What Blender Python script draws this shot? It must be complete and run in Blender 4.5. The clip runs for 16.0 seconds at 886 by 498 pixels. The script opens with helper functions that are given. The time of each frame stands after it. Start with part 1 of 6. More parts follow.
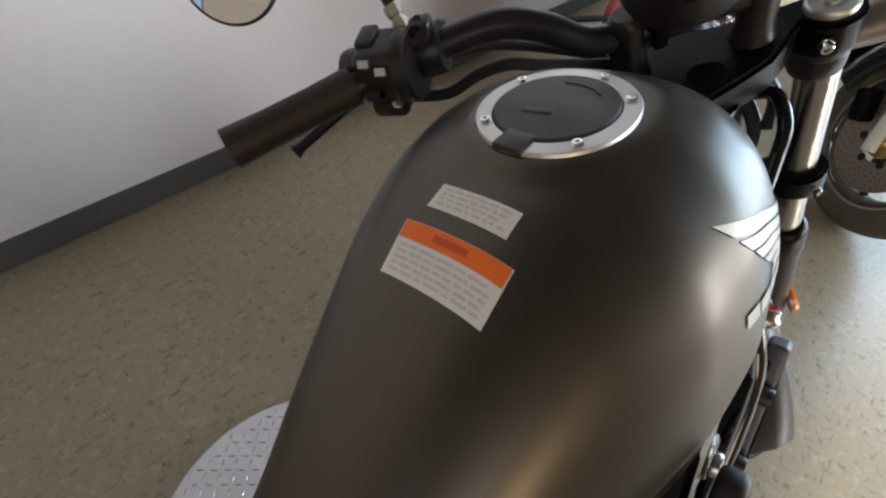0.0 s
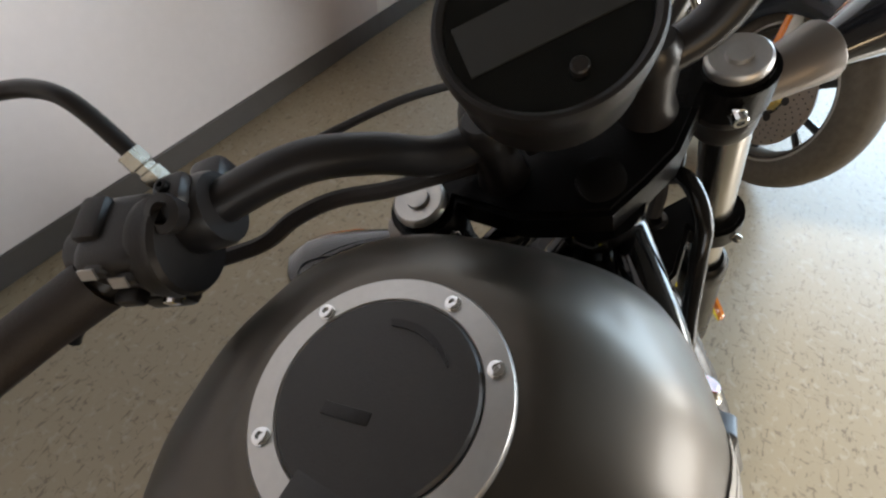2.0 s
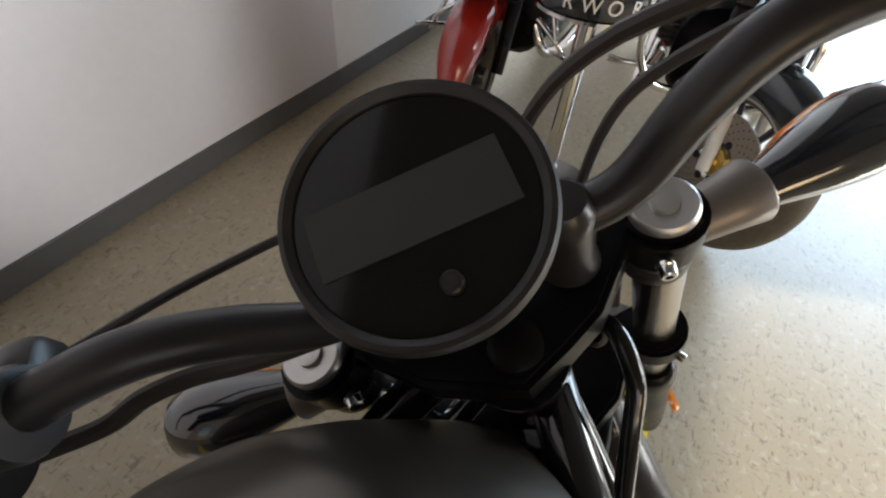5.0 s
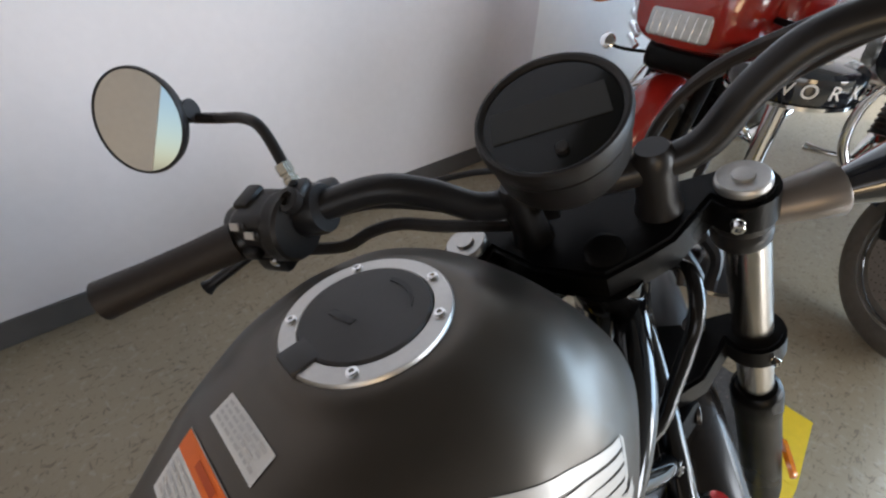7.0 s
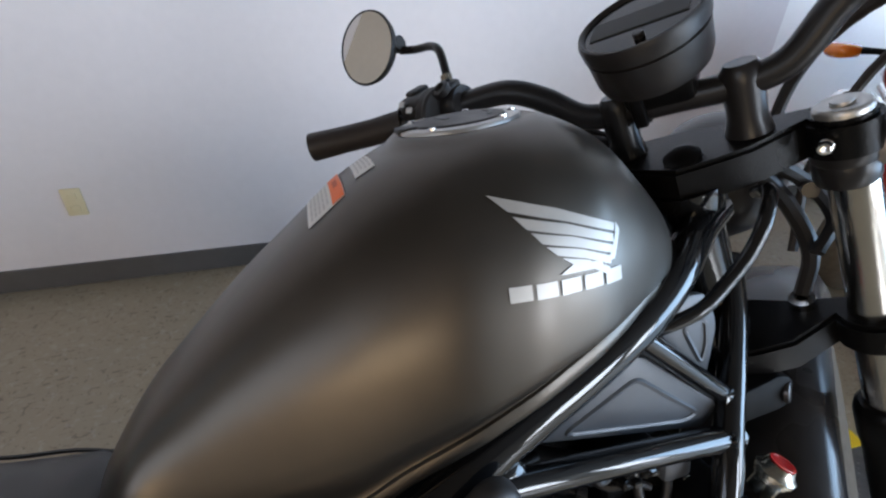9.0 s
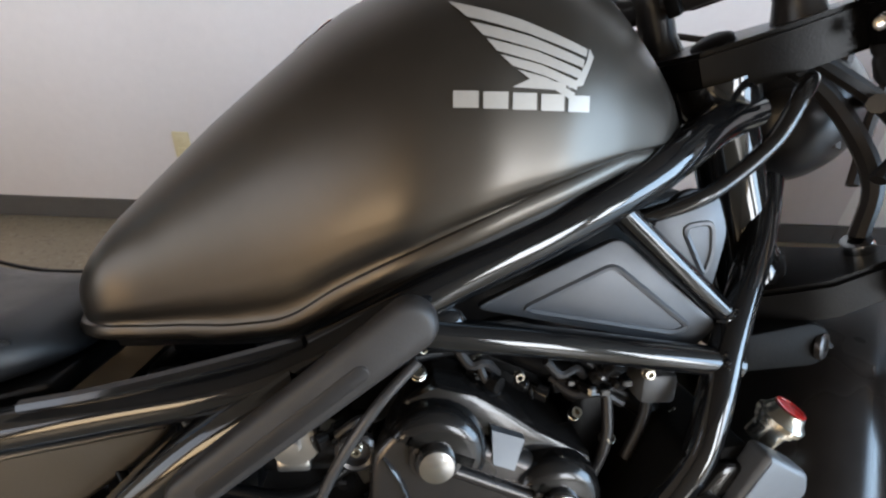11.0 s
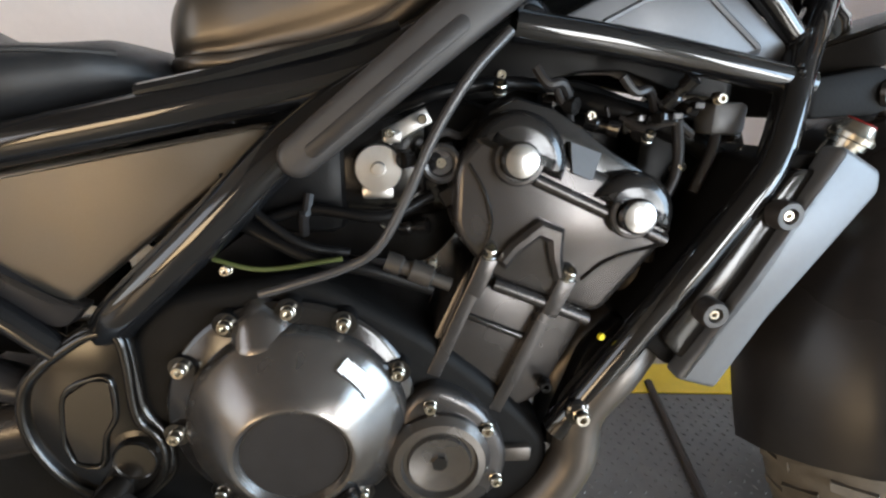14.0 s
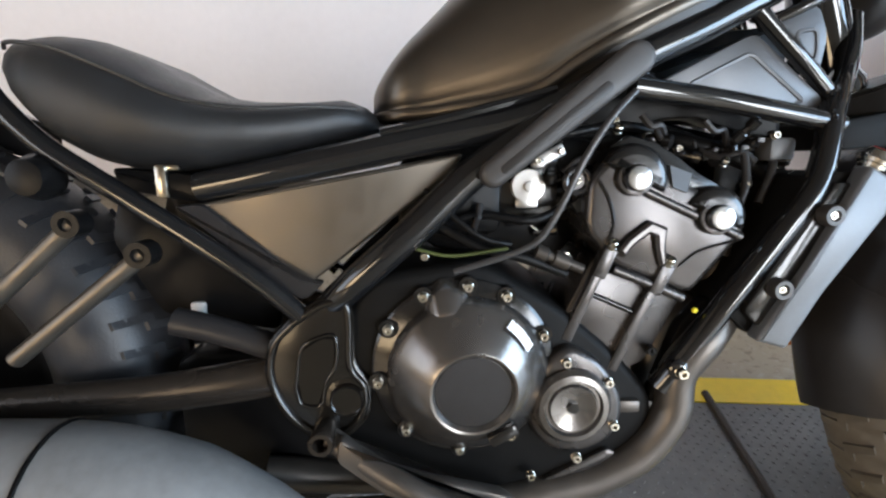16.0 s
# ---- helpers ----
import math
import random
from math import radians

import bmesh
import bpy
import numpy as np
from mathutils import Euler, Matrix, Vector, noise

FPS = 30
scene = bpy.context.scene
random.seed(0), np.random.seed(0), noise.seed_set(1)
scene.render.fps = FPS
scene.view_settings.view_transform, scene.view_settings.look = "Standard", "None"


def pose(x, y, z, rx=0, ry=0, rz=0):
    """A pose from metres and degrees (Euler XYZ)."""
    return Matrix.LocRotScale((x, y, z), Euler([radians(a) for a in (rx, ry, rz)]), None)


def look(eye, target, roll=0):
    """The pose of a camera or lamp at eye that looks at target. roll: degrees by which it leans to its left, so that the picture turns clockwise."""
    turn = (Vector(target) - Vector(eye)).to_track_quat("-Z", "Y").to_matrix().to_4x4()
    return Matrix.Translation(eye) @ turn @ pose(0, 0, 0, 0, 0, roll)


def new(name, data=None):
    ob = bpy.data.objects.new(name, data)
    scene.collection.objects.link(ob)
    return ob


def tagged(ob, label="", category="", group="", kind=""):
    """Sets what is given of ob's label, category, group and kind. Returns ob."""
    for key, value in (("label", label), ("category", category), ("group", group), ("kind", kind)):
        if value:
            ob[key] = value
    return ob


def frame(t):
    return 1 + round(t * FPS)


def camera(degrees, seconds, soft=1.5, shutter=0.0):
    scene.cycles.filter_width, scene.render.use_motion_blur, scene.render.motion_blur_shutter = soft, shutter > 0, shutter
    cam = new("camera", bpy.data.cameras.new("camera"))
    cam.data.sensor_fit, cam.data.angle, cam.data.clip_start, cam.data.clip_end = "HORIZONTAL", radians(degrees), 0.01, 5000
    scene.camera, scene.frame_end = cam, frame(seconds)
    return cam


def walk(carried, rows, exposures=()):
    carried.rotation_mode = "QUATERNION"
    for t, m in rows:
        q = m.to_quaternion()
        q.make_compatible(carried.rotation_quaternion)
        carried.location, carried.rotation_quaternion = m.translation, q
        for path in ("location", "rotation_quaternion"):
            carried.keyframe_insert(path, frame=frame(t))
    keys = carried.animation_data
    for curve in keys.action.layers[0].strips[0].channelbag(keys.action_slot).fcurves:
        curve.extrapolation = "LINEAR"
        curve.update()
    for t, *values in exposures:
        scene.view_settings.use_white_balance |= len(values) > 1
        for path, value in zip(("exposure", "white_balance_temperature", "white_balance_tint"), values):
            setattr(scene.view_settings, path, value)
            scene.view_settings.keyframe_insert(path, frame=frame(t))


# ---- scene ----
LENS = 86.4
cam = camera(LENS, 16.0, soft=2.3, shutter=0.0)
PATH = [
    (0, (0.735, 1.255, 1.057), (1.767, 2.155, -0.400), 3.6),
    (0.5, (0.795, 1.273, 1.069), (1.843, 2.064, -0.440), 3.7),
    (1, (0.847, 1.292, 1.069), (1.903, 2.015, -0.468), 2.7),
    (1.5, (0.883, 1.313, 1.071), (1.963, 1.996, -0.468), 1.7),
    (2, (0.926, 1.329, 1.073), (2.056, 1.943, -0.458), 2.2),
    (2.5, (0.967, 1.329, 1.076), (2.155, 1.888, -0.433), 3.0),
    (3, (1.004, 1.337, 1.086), (2.268, 1.859, -0.374), 3.7),
    (3.5, (1.029, 1.346, 1.085), (2.341, 1.854, -0.337), 4.6),
    (3.7, (1.032, 1.351, 1.086), (2.335, 1.854, -0.345), 5.6),
    (5.8, (0.990, 1.315, 1.102), (2.279, 2.033, -0.248), 4.0),
    (6, (0.970, 1.310, 1.109), (2.243, 2.102, -0.214), 3.8),
    (6.5, (0.924, 1.276, 1.111), (2.119, 2.242, -0.169), 3.4),
    (7, (0.885, 1.215, 1.099), (1.934, 2.395, -0.129), 2.0),
    (7.5, (0.860, 1.163, 1.072), (1.774, 2.508, -0.092), 1.6),
    (8, (0.845, 1.101, 1.043), (1.595, 2.612, -0.032), 0.1),
    (8.2, (0.847, 1.076, 1.038), (1.535, 2.628, -0.019), -0.2),
    (10.3, (0.926, 0.980, 0.943), (1.117, 2.706, -0.049), 3.9),
    (10.5, (0.937, 0.970, 0.928), (1.108, 2.714, -0.036), 3.7),
    (11, (0.950, 0.951, 0.903), (1.054, 2.687, -0.083), 3.6),
    (11.5, (0.949, 0.935, 0.873), (1.020, 2.664, -0.130), 3.1),
    (12, (0.937, 0.904, 0.841), (1.004, 2.625, -0.175), 2.4),
    (12.5, (0.929, 0.890, 0.816), (1.025, 2.600, -0.217), 2.6),
    (13, (0.928, 0.870, 0.786), (1.015, 2.581, -0.248), 1.9),
    (13.5, (0.919, 0.855, 0.760), (1.012, 2.543, -0.309), 2.3),
    (14, (0.901, 0.837, 0.738), (0.964, 2.530, -0.326), 2.4),
    (14.5, (0.869, 0.816, 0.714), (0.927, 2.518, -0.335), 2.4),
    (15, (0.834, 0.785, 0.713), (0.899, 2.503, -0.309), 1.3),
    (15.5, (0.789, 0.740, 0.729), (0.826, 2.494, -0.233), 0.8),
    (16, (0.770, 0.684, 0.759), (0.752, 2.477, -0.126), 1.1),
]
walk(cam, [(t, look(eye, target, roll)) for t, eye, target, roll in PATH], [(0.0, 0.18, 6900, 10), (2.5, 0.31, 7050, 10), (3.5, 0.29, 6950, 10), (6.0, 0.42, 6950, 10), (8.0, 0.16, 5950, 10), (10.5, 0.44, 6300, 10), (12.5, 0.56, 6850, 10), (14.5, 0.80, 6850, 10), (16.0, 0.78, 6550, 10)])

# ---- world and lights ----
sky = bpy.data.worlds.new("sky")
sky.use_nodes = True
scene.world = sky
nt = sky.node_tree
tex = nt.nodes.new("ShaderNodeTexSky")
tex.sky_type, tex.sun_disc = "NISHITA", False
tex.sun_elevation, tex.sun_rotation = radians(29), radians(160)
nt.links.new(tex.outputs["Color"], nt.nodes["Background"].inputs["Color"])
nt.nodes["Background"].inputs["Strength"].default_value = 0.12
scene.view_settings.exposure = 0.0


def area(name, place, target, w, h, power, color):
    lamp = bpy.data.lights.new(name, "AREA")
    lamp.shape, lamp.size, lamp.size_y, lamp.energy, lamp.color = "RECTANGLE", w, h, power, color
    ob = new(name, lamp)
    ob.matrix_world = look(place, target)
    return tagged(ob, kind="structure")


for x in (3.38, 5.52):
    area("daylight_right", (x, -3.28, 1.55), (x, 2.0, 1.3), 1.15, 2.0, 104, (0.84, 0.91, 1.0))
area("daylight_front", (6.28, -1.40, 1.80), (0.0, -1.40, 1.50), 3.7, 2.9, 310, (0.52, 0.74, 1.0))
# added fill from the unseen west end, brightens the north wall's left part
area("west_fill", (-3.28, -1.50, 1.55), (0.0, 0.2, 1.3), 2.2, 2.0, 24, (0.92, 0.93, 1.0))
# added warm fill behind the camera, for brown tones on tank and tubes
area("warm_fill", (-2.05, -3.28, 1.00), (-2.05, 2.0, 1.0), 1.7, 1.3, 42, (1.0, 0.72, 0.42))
SUN = bpy.data.lights.new("sun", "SUN")
SUN.energy, SUN.angle, SUN.color = 3.5, radians(1.0), (1.0, 0.97, 0.93)
sun_ob = new("sun", SUN)
sun_ob.matrix_world = look((4.6, -7.39, 4.85), (1.6, 1.0, 0))


# ---- materials ----
def mat(name, color, rough=0.5, metal=0.0, coat=0.0, grain=0.0, grain_size=60.0, bump=0.0, bump_size=200.0, rough_var=0.08, coat_rough=0.06, emit=0.0, spec=0.5):
    m = bpy.data.materials.new(name)
    m.use_nodes = True
    n, l = m.node_tree.nodes, m.node_tree.links
    p = n["Principled BSDF"]
    p.inputs["Base Color"].default_value = (*color, 1)
    p.inputs["Roughness"].default_value = rough
    p.inputs["Metallic"].default_value = metal
    p.inputs["Coat Weight"].default_value = coat
    p.inputs["Specular IOR Level"].default_value = spec
    p.inputs["Coat Roughness"].default_value = coat_rough
    co = n.new("ShaderNodeTexCoord")
    if grain:
        t1 = n.new("ShaderNodeTexNoise")
        t1.inputs["Scale"].default_value, t1.inputs["Detail"].default_value = grain_size, 6
        t2 = n.new("ShaderNodeTexNoise")
        t2.inputs["Scale"].default_value, t2.inputs["Detail"].default_value = grain_size / 12, 3
        add = n.new("ShaderNodeMath")
        add.operation = "ADD"
        l.new(co.outputs["Object"], t1.inputs["Vector"])
        l.new(co.outputs["Object"], t2.inputs["Vector"])
        l.new(t1.outputs["Fac"], add.inputs[0])
        l.new(t2.outputs["Fac"], add.inputs[1])
        ramp = n.new("ShaderNodeMapRange")
        ramp.inputs["From Min"].default_value, ramp.inputs["From Max"].default_value = 0.6, 1.4
        ramp.inputs["To Min"].default_value, ramp.inputs["To Max"].default_value = 1 - grain, 1 + grain
        l.new(add.outputs[0], ramp.inputs["Value"])
        mul = n.new("ShaderNodeVectorMath")
        mul.operation = "SCALE"
        mul.inputs[0].default_value = color
        l.new(ramp.outputs[0], mul.inputs["Scale"])
        l.new(mul.outputs[0], p.inputs["Base Color"])
        r2 = n.new("ShaderNodeMapRange")
        r2.inputs["From Min"].default_value, r2.inputs["From Max"].default_value = 0.3, 0.7
        r2.inputs["To Min"].default_value, r2.inputs["To Max"].default_value = max(0.02, rough - rough_var), min(1, rough + rough_var)
        l.new(t2.outputs["Fac"], r2.inputs["Value"])
        l.new(r2.outputs[0], p.inputs["Roughness"])
    if bump:
        t3 = n.new("ShaderNodeTexNoise")
        t3.inputs["Scale"].default_value, t3.inputs["Detail"].default_value = bump_size, 4
        l.new(co.outputs["Object"], t3.inputs["Vector"])
        b = n.new("ShaderNodeBump")
        b.inputs["Strength"].default_value, b.inputs["Distance"].default_value = bump, 0.002
        l.new(t3.outputs["Fac"], b.inputs["Height"])
        l.new(b.outputs[0], p.inputs["Normal"])
    if emit:
        p.inputs["Emission Color"].default_value, p.inputs["Emission Strength"].default_value = (*color, 1), emit
    return m


def floor_material():
    m = mat("speckled_tile", (0.42, 0.36, 0.28), 0.34)
    n, l = m.node_tree.nodes, m.node_tree.links
    p = n["Principled BSDF"]
    co = n.new("ShaderNodeTexCoord")
    cols = []
    for scale, stretch, seed, lo, hi in ((34, (1, 2.8, 1), 0, 0.60, 0.66), (30, (2.6, 1.2, 1), 7, 0.61, 0.67), (26, (1.6, 1.6, 1), 3, 0.56, 0.68)):
        mp = n.new("ShaderNodeMapping")
        mp.inputs["Scale"].default_value, mp.inputs["Location"].default_value = stretch, (seed, seed, 0)
        l.new(co.outputs["Object"], mp.inputs["Vector"])
        t = n.new("ShaderNodeTexNoise")
        t.inputs["Scale"].default_value, t.inputs["Detail"].default_value, t.inputs["Distortion"].default_value = scale, 4, 0.9
        l.new(mp.outputs[0], t.inputs["Vector"])
        r = n.new("ShaderNodeMapRange")
        r.inputs["From Min"].default_value, r.inputs["From Max"].default_value = lo, hi
        l.new(t.outputs["Fac"], r.inputs["Value"])
        cols.append(r.outputs[0])
    big = n.new("ShaderNodeTexNoise")
    big.inputs["Scale"].default_value, big.inputs["Detail"].default_value = 2.2, 5
    l.new(co.outputs["Object"], big.inputs["Vector"])
    base = n.new("ShaderNodeMix")
    base.data_type = "RGBA"
    base.inputs["A"].default_value, base.inputs["B"].default_value = (0.385, 0.322, 0.225, 1), (0.315, 0.260, 0.178, 1)
    l.new(big.outputs["Fac"], base.inputs["Factor"])
    out = base.outputs["Result"]
    for f, c in zip(cols, ((0.11, 0.082, 0.056), (0.14, 0.108, 0.075), (0.44, 0.39, 0.31))):
        k = n.new("ShaderNodeMath")
        k.operation = "MULTIPLY"
        k.inputs[1].default_value = 0.55
        l.new(f, k.inputs[0])
        x = n.new("ShaderNodeMix")
        x.data_type = "RGBA"
        x.inputs["B"].default_value = (*c, 1)
        l.new(k.outputs[0], x.inputs["Factor"])
        l.new(out, x.inputs["A"])
        out = x.outputs["Result"]
    l.new(out, p.inputs["Base Color"])
    return m


FLOOR = floor_material()
WALL = mat("wall_paint", (0.74, 0.70, 0.71), 0.6, grain=0.03, grain_size=30, bump=0.15, bump_size=260)
WHITE_WALL = mat("white_paint", (0.90, 0.89, 0.88), 0.55, grain=0.03, grain_size=20, bump=0.1)
TAN = mat("tan_paint", (0.46, 0.36, 0.26), 0.6, grain=0.05, grain_size=20)
BASE = mat("rubber_base", (0.085, 0.08, 0.078), 0.5, grain=0.12, grain_size=25)
CEIL = mat("ceiling_paint", (0.11, 0.095, 0.078), 0.8, grain=0.03, grain_size=12, bump=0.2, bump_size=90)
MAT_BLACK = mat("black_mat_rubber", (0.085, 0.084, 0.084), 0.40, grain=0.3, grain_size=40)
YELLOW = mat("yellow_stripe", (0.86, 0.61, 0.015), 0.5, grain=0.08, grain_size=60)
PLATE = mat("aluminium_plate", (0.56, 0.57, 0.60), 0.36, metal=0.9, grain=0.1, grain_size=50)
IVORY = mat("ivory_plastic", (0.70, 0.62, 0.40), 0.4)
TANK = mat("matte_gunmetal", (0.092, 0.080, 0.067), 0.39, metal=0.93, coat=0.15, coat_rough=0.18, grain=0.06, grain_size=50, rough_var=0.03)
FRAME = mat("gloss_black", (0.007, 0.007, 0.0075), 0.07, grain=0.2, grain_size=12, rough_var=0.02, spec=0.65)
ENGINE = mat("engine_grey", (0.064, 0.059, 0.057), 0.28, metal=0.7, grain=0.06, grain_size=120, bump=0.03, bump_size=900)
ENGINE_DARK = mat("engine_black", (0.010, 0.0092, 0.0088), 0.15, coat=0.3, coat_rough=0.10, grain=0.25, grain_size=60, bump=0.06, bump_size=500, spec=0.35)
DOME = mat("clutch_grey", (0.165, 0.152, 0.142), 0.22, metal=0.85, grain=0.08, grain_size=200, bump=0.05, bump_size=900)
DARKBRONZE = mat("brown_black_alloy", (0.028, 0.022, 0.0175), 0.30, metal=0.4, grain=0.2, grain_size=50)
PIVOT = mat("gloss_brown_black", (0.0085, 0.0070, 0.0056), 0.22, metal=0.2, grain=0.2, grain_size=40, spec=0.6)
MATTE_BLACK = mat("matte_black", (0.0045, 0.0042, 0.0040), 0.55, grain=0.3, grain_size=70, bump=0.12, bump_size=400, spec=0.10)
CAST = mat("cast_black", (0.0050, 0.0047, 0.0047), 0.32, grain=0.3, grain_size=80, bump=0.12, bump_size=500, spec=0.12)
PLUG = mat("polished_plug", (0.42, 0.41, 0.40), 0.24, metal=1.0, grain=0.08, grain_size=120)
ZINC = mat("zinc_bolt", (0.46, 0.43, 0.37), 0.24, metal=1.0, grain=0.1, grain_size=200)
CHROME = mat("chrome", (0.82, 0.82, 0.82), 0.10, metal=1.0, grain=0.04, grain_size=40, rough_var=0.04)
SATIN = mat("satin_alloy", (0.50, 0.485, 0.465), 0.36, metal=0.9, grain=0.06, grain_size=300)
FORK = mat("fork_chrome", (0.47, 0.445, 0.41), 0.19, metal=1.0, grain=0.05, grain_size=40)
BRONZE = mat("brown_alloy", (0.20, 0.175, 0.155), 0.4, metal=0.5, grain=0.1, grain_size=60)
BLACK = mat("black_plastic", (0.017, 0.0150, 0.0145), 0.42, grain=0.2, grain_size=90, bump=0.12, bump_size=900, spec=0.35)
BLACK_SATIN = mat("black_satin_paint", (0.018, 0.0162, 0.0160), 0.30, grain=0.2, grain_size=60, bump=0.04, spec=0.3)
GLASS_BLACK = mat("gauge_glass", (0.006, 0.0065, 0.006), 0.10, coat=0.1, coat_rough=0.05, spec=0.25)
LCD = mat("lcd_grey", (0.036, 0.037, 0.036), 0.45, grain=0.05, grain_size=100, spec=0.2)
RUBBER = mat("grip_rubber", (0.027, 0.0205, 0.0175), 0.55, grain=0.2, grain_size=120, bump=0.25, bump_size=900, spec=0.4)
TYRE = mat("tyre_rubber", (0.115, 0.098, 0.078), 0.7, grain=0.25, grain_size=60, bump=0.2, bump_size=300, spec=0.2)
# the same rubber for the rear wheel, its shade put into the colour
TYRE_SHADED = mat("shaded_tyre_rubber", (0.019, 0.019, 0.021), 0.46, grain=0.25, grain_size=60, bump=0.2, bump_size=300, spec=0.5)
HOSE = mat("grey_hose", (0.040, 0.038, 0.038), 0.28, grain=0.1, grain_size=60)
SEAT = mat("seat_vinyl", (0.014, 0.014, 0.0145), 0.40, grain=0.15, grain_size=200, bump=0.25, bump_size=1200)
PANEL = mat("grey_side_panel", (0.078, 0.081, 0.088), 0.42, metal=0.3, grain=0.05, grain_size=300)
COVER = mat("matte_side_cover", (0.135, 0.118, 0.098), 0.40, metal=0.8, grain=0.05, grain_size=500)
SHROUD = mat("grey_shroud", (0.115, 0.120, 0.128), 0.42, metal=0.3, grain=0.06, grain_size=200)
GREYPLASTIC = mat("dark_grey_plastic", (0.030, 0.0265, 0.025), 0.48, grain=0.1, grain_size=300, bump=0.1, bump_size=900)
HEADER = mat("dark_steel_pipe", (0.100, 0.088, 0.078), 0.40, metal=0.7, grain=0.25, grain_size=30)
MUFFLER = mat("muffler_grey", (0.26, 0.255, 0.25), 0.42, metal=0.4, grain=0.15, grain_size=80)
DECAL = mat("silver_decal", (0.45, 0.415, 0.375), 0.42, metal=0.4, grain=0.04, grain_size=300)
PAPER = mat("label_white", (0.84, 0.82, 0.79), 0.5, grain=0.03, grain_size=150)
PRINT = mat("label_print", (0.64, 0.62, 0.60), 0.6)
ORANGE = mat("label_orange", (0.95, 0.17, 0.006), 0.5, grain=0.04, grain_size=200)
DARKPRINT = mat("label_dark", (0.62, 0.085, 0.008), 0.6)
AMBER = mat("amber_lens", (0.80, 0.22, 0.01), 0.15, coat=1.0)
MIRROR = mat("mirror_glass", (0.86, 0.88, 0.90), 0.015, metal=1.0)
CREAM = mat("cream_plastic", (0.62, 0.58, 0.50), 0.4, grain=0.05)
RED = mat("red_paint", (0.36, 0.018, 0.012), 0.22, coat=1.0, grain=0.1, grain_size=20)
REDLAMP = mat("red_plastic", (0.55, 0.02, 0.02), 0.2, coat=1.0)
BODYBLACK = mat("gloss_body_black", (0.015, 0.017, 0.022), 0.15, coat=1.0, grain=0.1, grain_size=20)
CLEAR = mat("lamp_lens", (0.55, 0.56, 0.56), 0.12, coat=1.0, grain=0.2, grain_size=60)
YELLOWDOT = mat("yellow_mark", (0.8, 0.65, 0.02), 0.5)
GREENWIRE = mat("olive_tape", (0.06, 0.075, 0.02), 0.5)


# ---- mesh helpers ----
def finish(bm, smooth=True, angle=38):
    bmesh.ops.recalc_face_normals(bm, faces=bm.faces[:])
    if smooth:
        for f in bm.faces:
            f.smooth = True
        for e in bm.edges:
            if len(e.link_faces) == 2 and e.calc_face_angle(0) > radians(angle):
                e.smooth = False


def mesh_of(name, bm, materials, smooth=True, angle=38):
    finish(bm, smooth, angle)
    me = bpy.data.meshes.new(name)
    bm.to_mesh(me)
    bm.free()
    for m in materials if isinstance(materials, (list, tuple)) else [materials]:
        me.materials.append(m)
    return me


def part(name, bm, material, parent, label="", smooth=True, angle=38, xf=None):
    if xf is not None:
        bm.transform(xf)
    ob = new(name, mesh_of(name, bm, material, smooth, angle))
    ob.parent = parent
    if label:
        ob["label"] = label
    return ob


def thing(name, bm, material, label, category, group="", kind="", smooth=True):
    ob = new(name, mesh_of(name, bm, material, smooth))
    return tagged(ob, label, category, group, kind)


def holder(name, label, category, m=None, group=""):
    ob = new(name)
    ob.empty_display_size = 0.1
    if m is not None:
        ob.matrix_world = m
    return tagged(ob, label, category, group)


def V(*p):
    return Vector(p)


def curve_points(pts, steps=6):
    """A smooth line through the points."""
    p = [Vector(q) for q in pts]
    if len(p) < 3:
        return p
    out = []
    ext = [2 * p[0] - p[1]] + p + [2 * p[-1] - p[-2]]
    for i in range(1, len(ext) - 2):
        a, b, c, d = ext[i - 1], ext[i], ext[i + 1], ext[i + 2]
        for k in range(steps):
            t = k / steps
            out.append(0.5 * (2 * b + (c - a) * t + (2 * a - 5 * b + 4 * c - d) * t * t + (3 * b - a - 3 * c + d) * t ** 3))
    out.append(p[-1])
    return out


def sweep(bm, pts, r, seg=12, steps=6, cap=True, squash=None):
    """A round tube along a smooth line; r may be a list with one radius for each given point."""
    line = curve_points(pts, steps)
    n = len(line)
    if isinstance(r, (list, tuple)):
        radii = [float(np.interp(i / (n - 1) * (len(r) - 1), range(len(r)), r)) for i in range(n)]
    else:
        radii = [r] * n
    tan = [(line[min(i + 1, n - 1)] - line[max(i - 1, 0)]).normalized() for i in range(n)]
    side = tan[0].orthogonal().normalized()
    rings = []
    for i in range(n):
        side = (side - tan[i] * side.dot(tan[i])).normalized()
        up = tan[i].cross(side)
        ring = []
        for k in range(seg):
            a = 2 * math.pi * k / seg
            o = side * math.cos(a) + up * math.sin(a)
            if squash:
                o = o - Vector(squash[0]) * o.dot(Vector(squash[0])) * (1 - squash[1])
            ring.append(bm.verts.new(line[i] + o * radii[i]))
        rings.append(ring)
    for a, b in zip(rings, rings[1:]):
        for k in range(seg):
            bm.faces.new((a[k], a[(k + 1) % seg], b[(k + 1) % seg], b[k]))
    if cap:
        bm.faces.new(rings[0][::-1])
        bm.faces.new(rings[-1])
    return bm


def basis(axis):
    w = Vector(axis).normalized()
    u = w.orthogonal().normalized()
    return u, w.cross(u), w


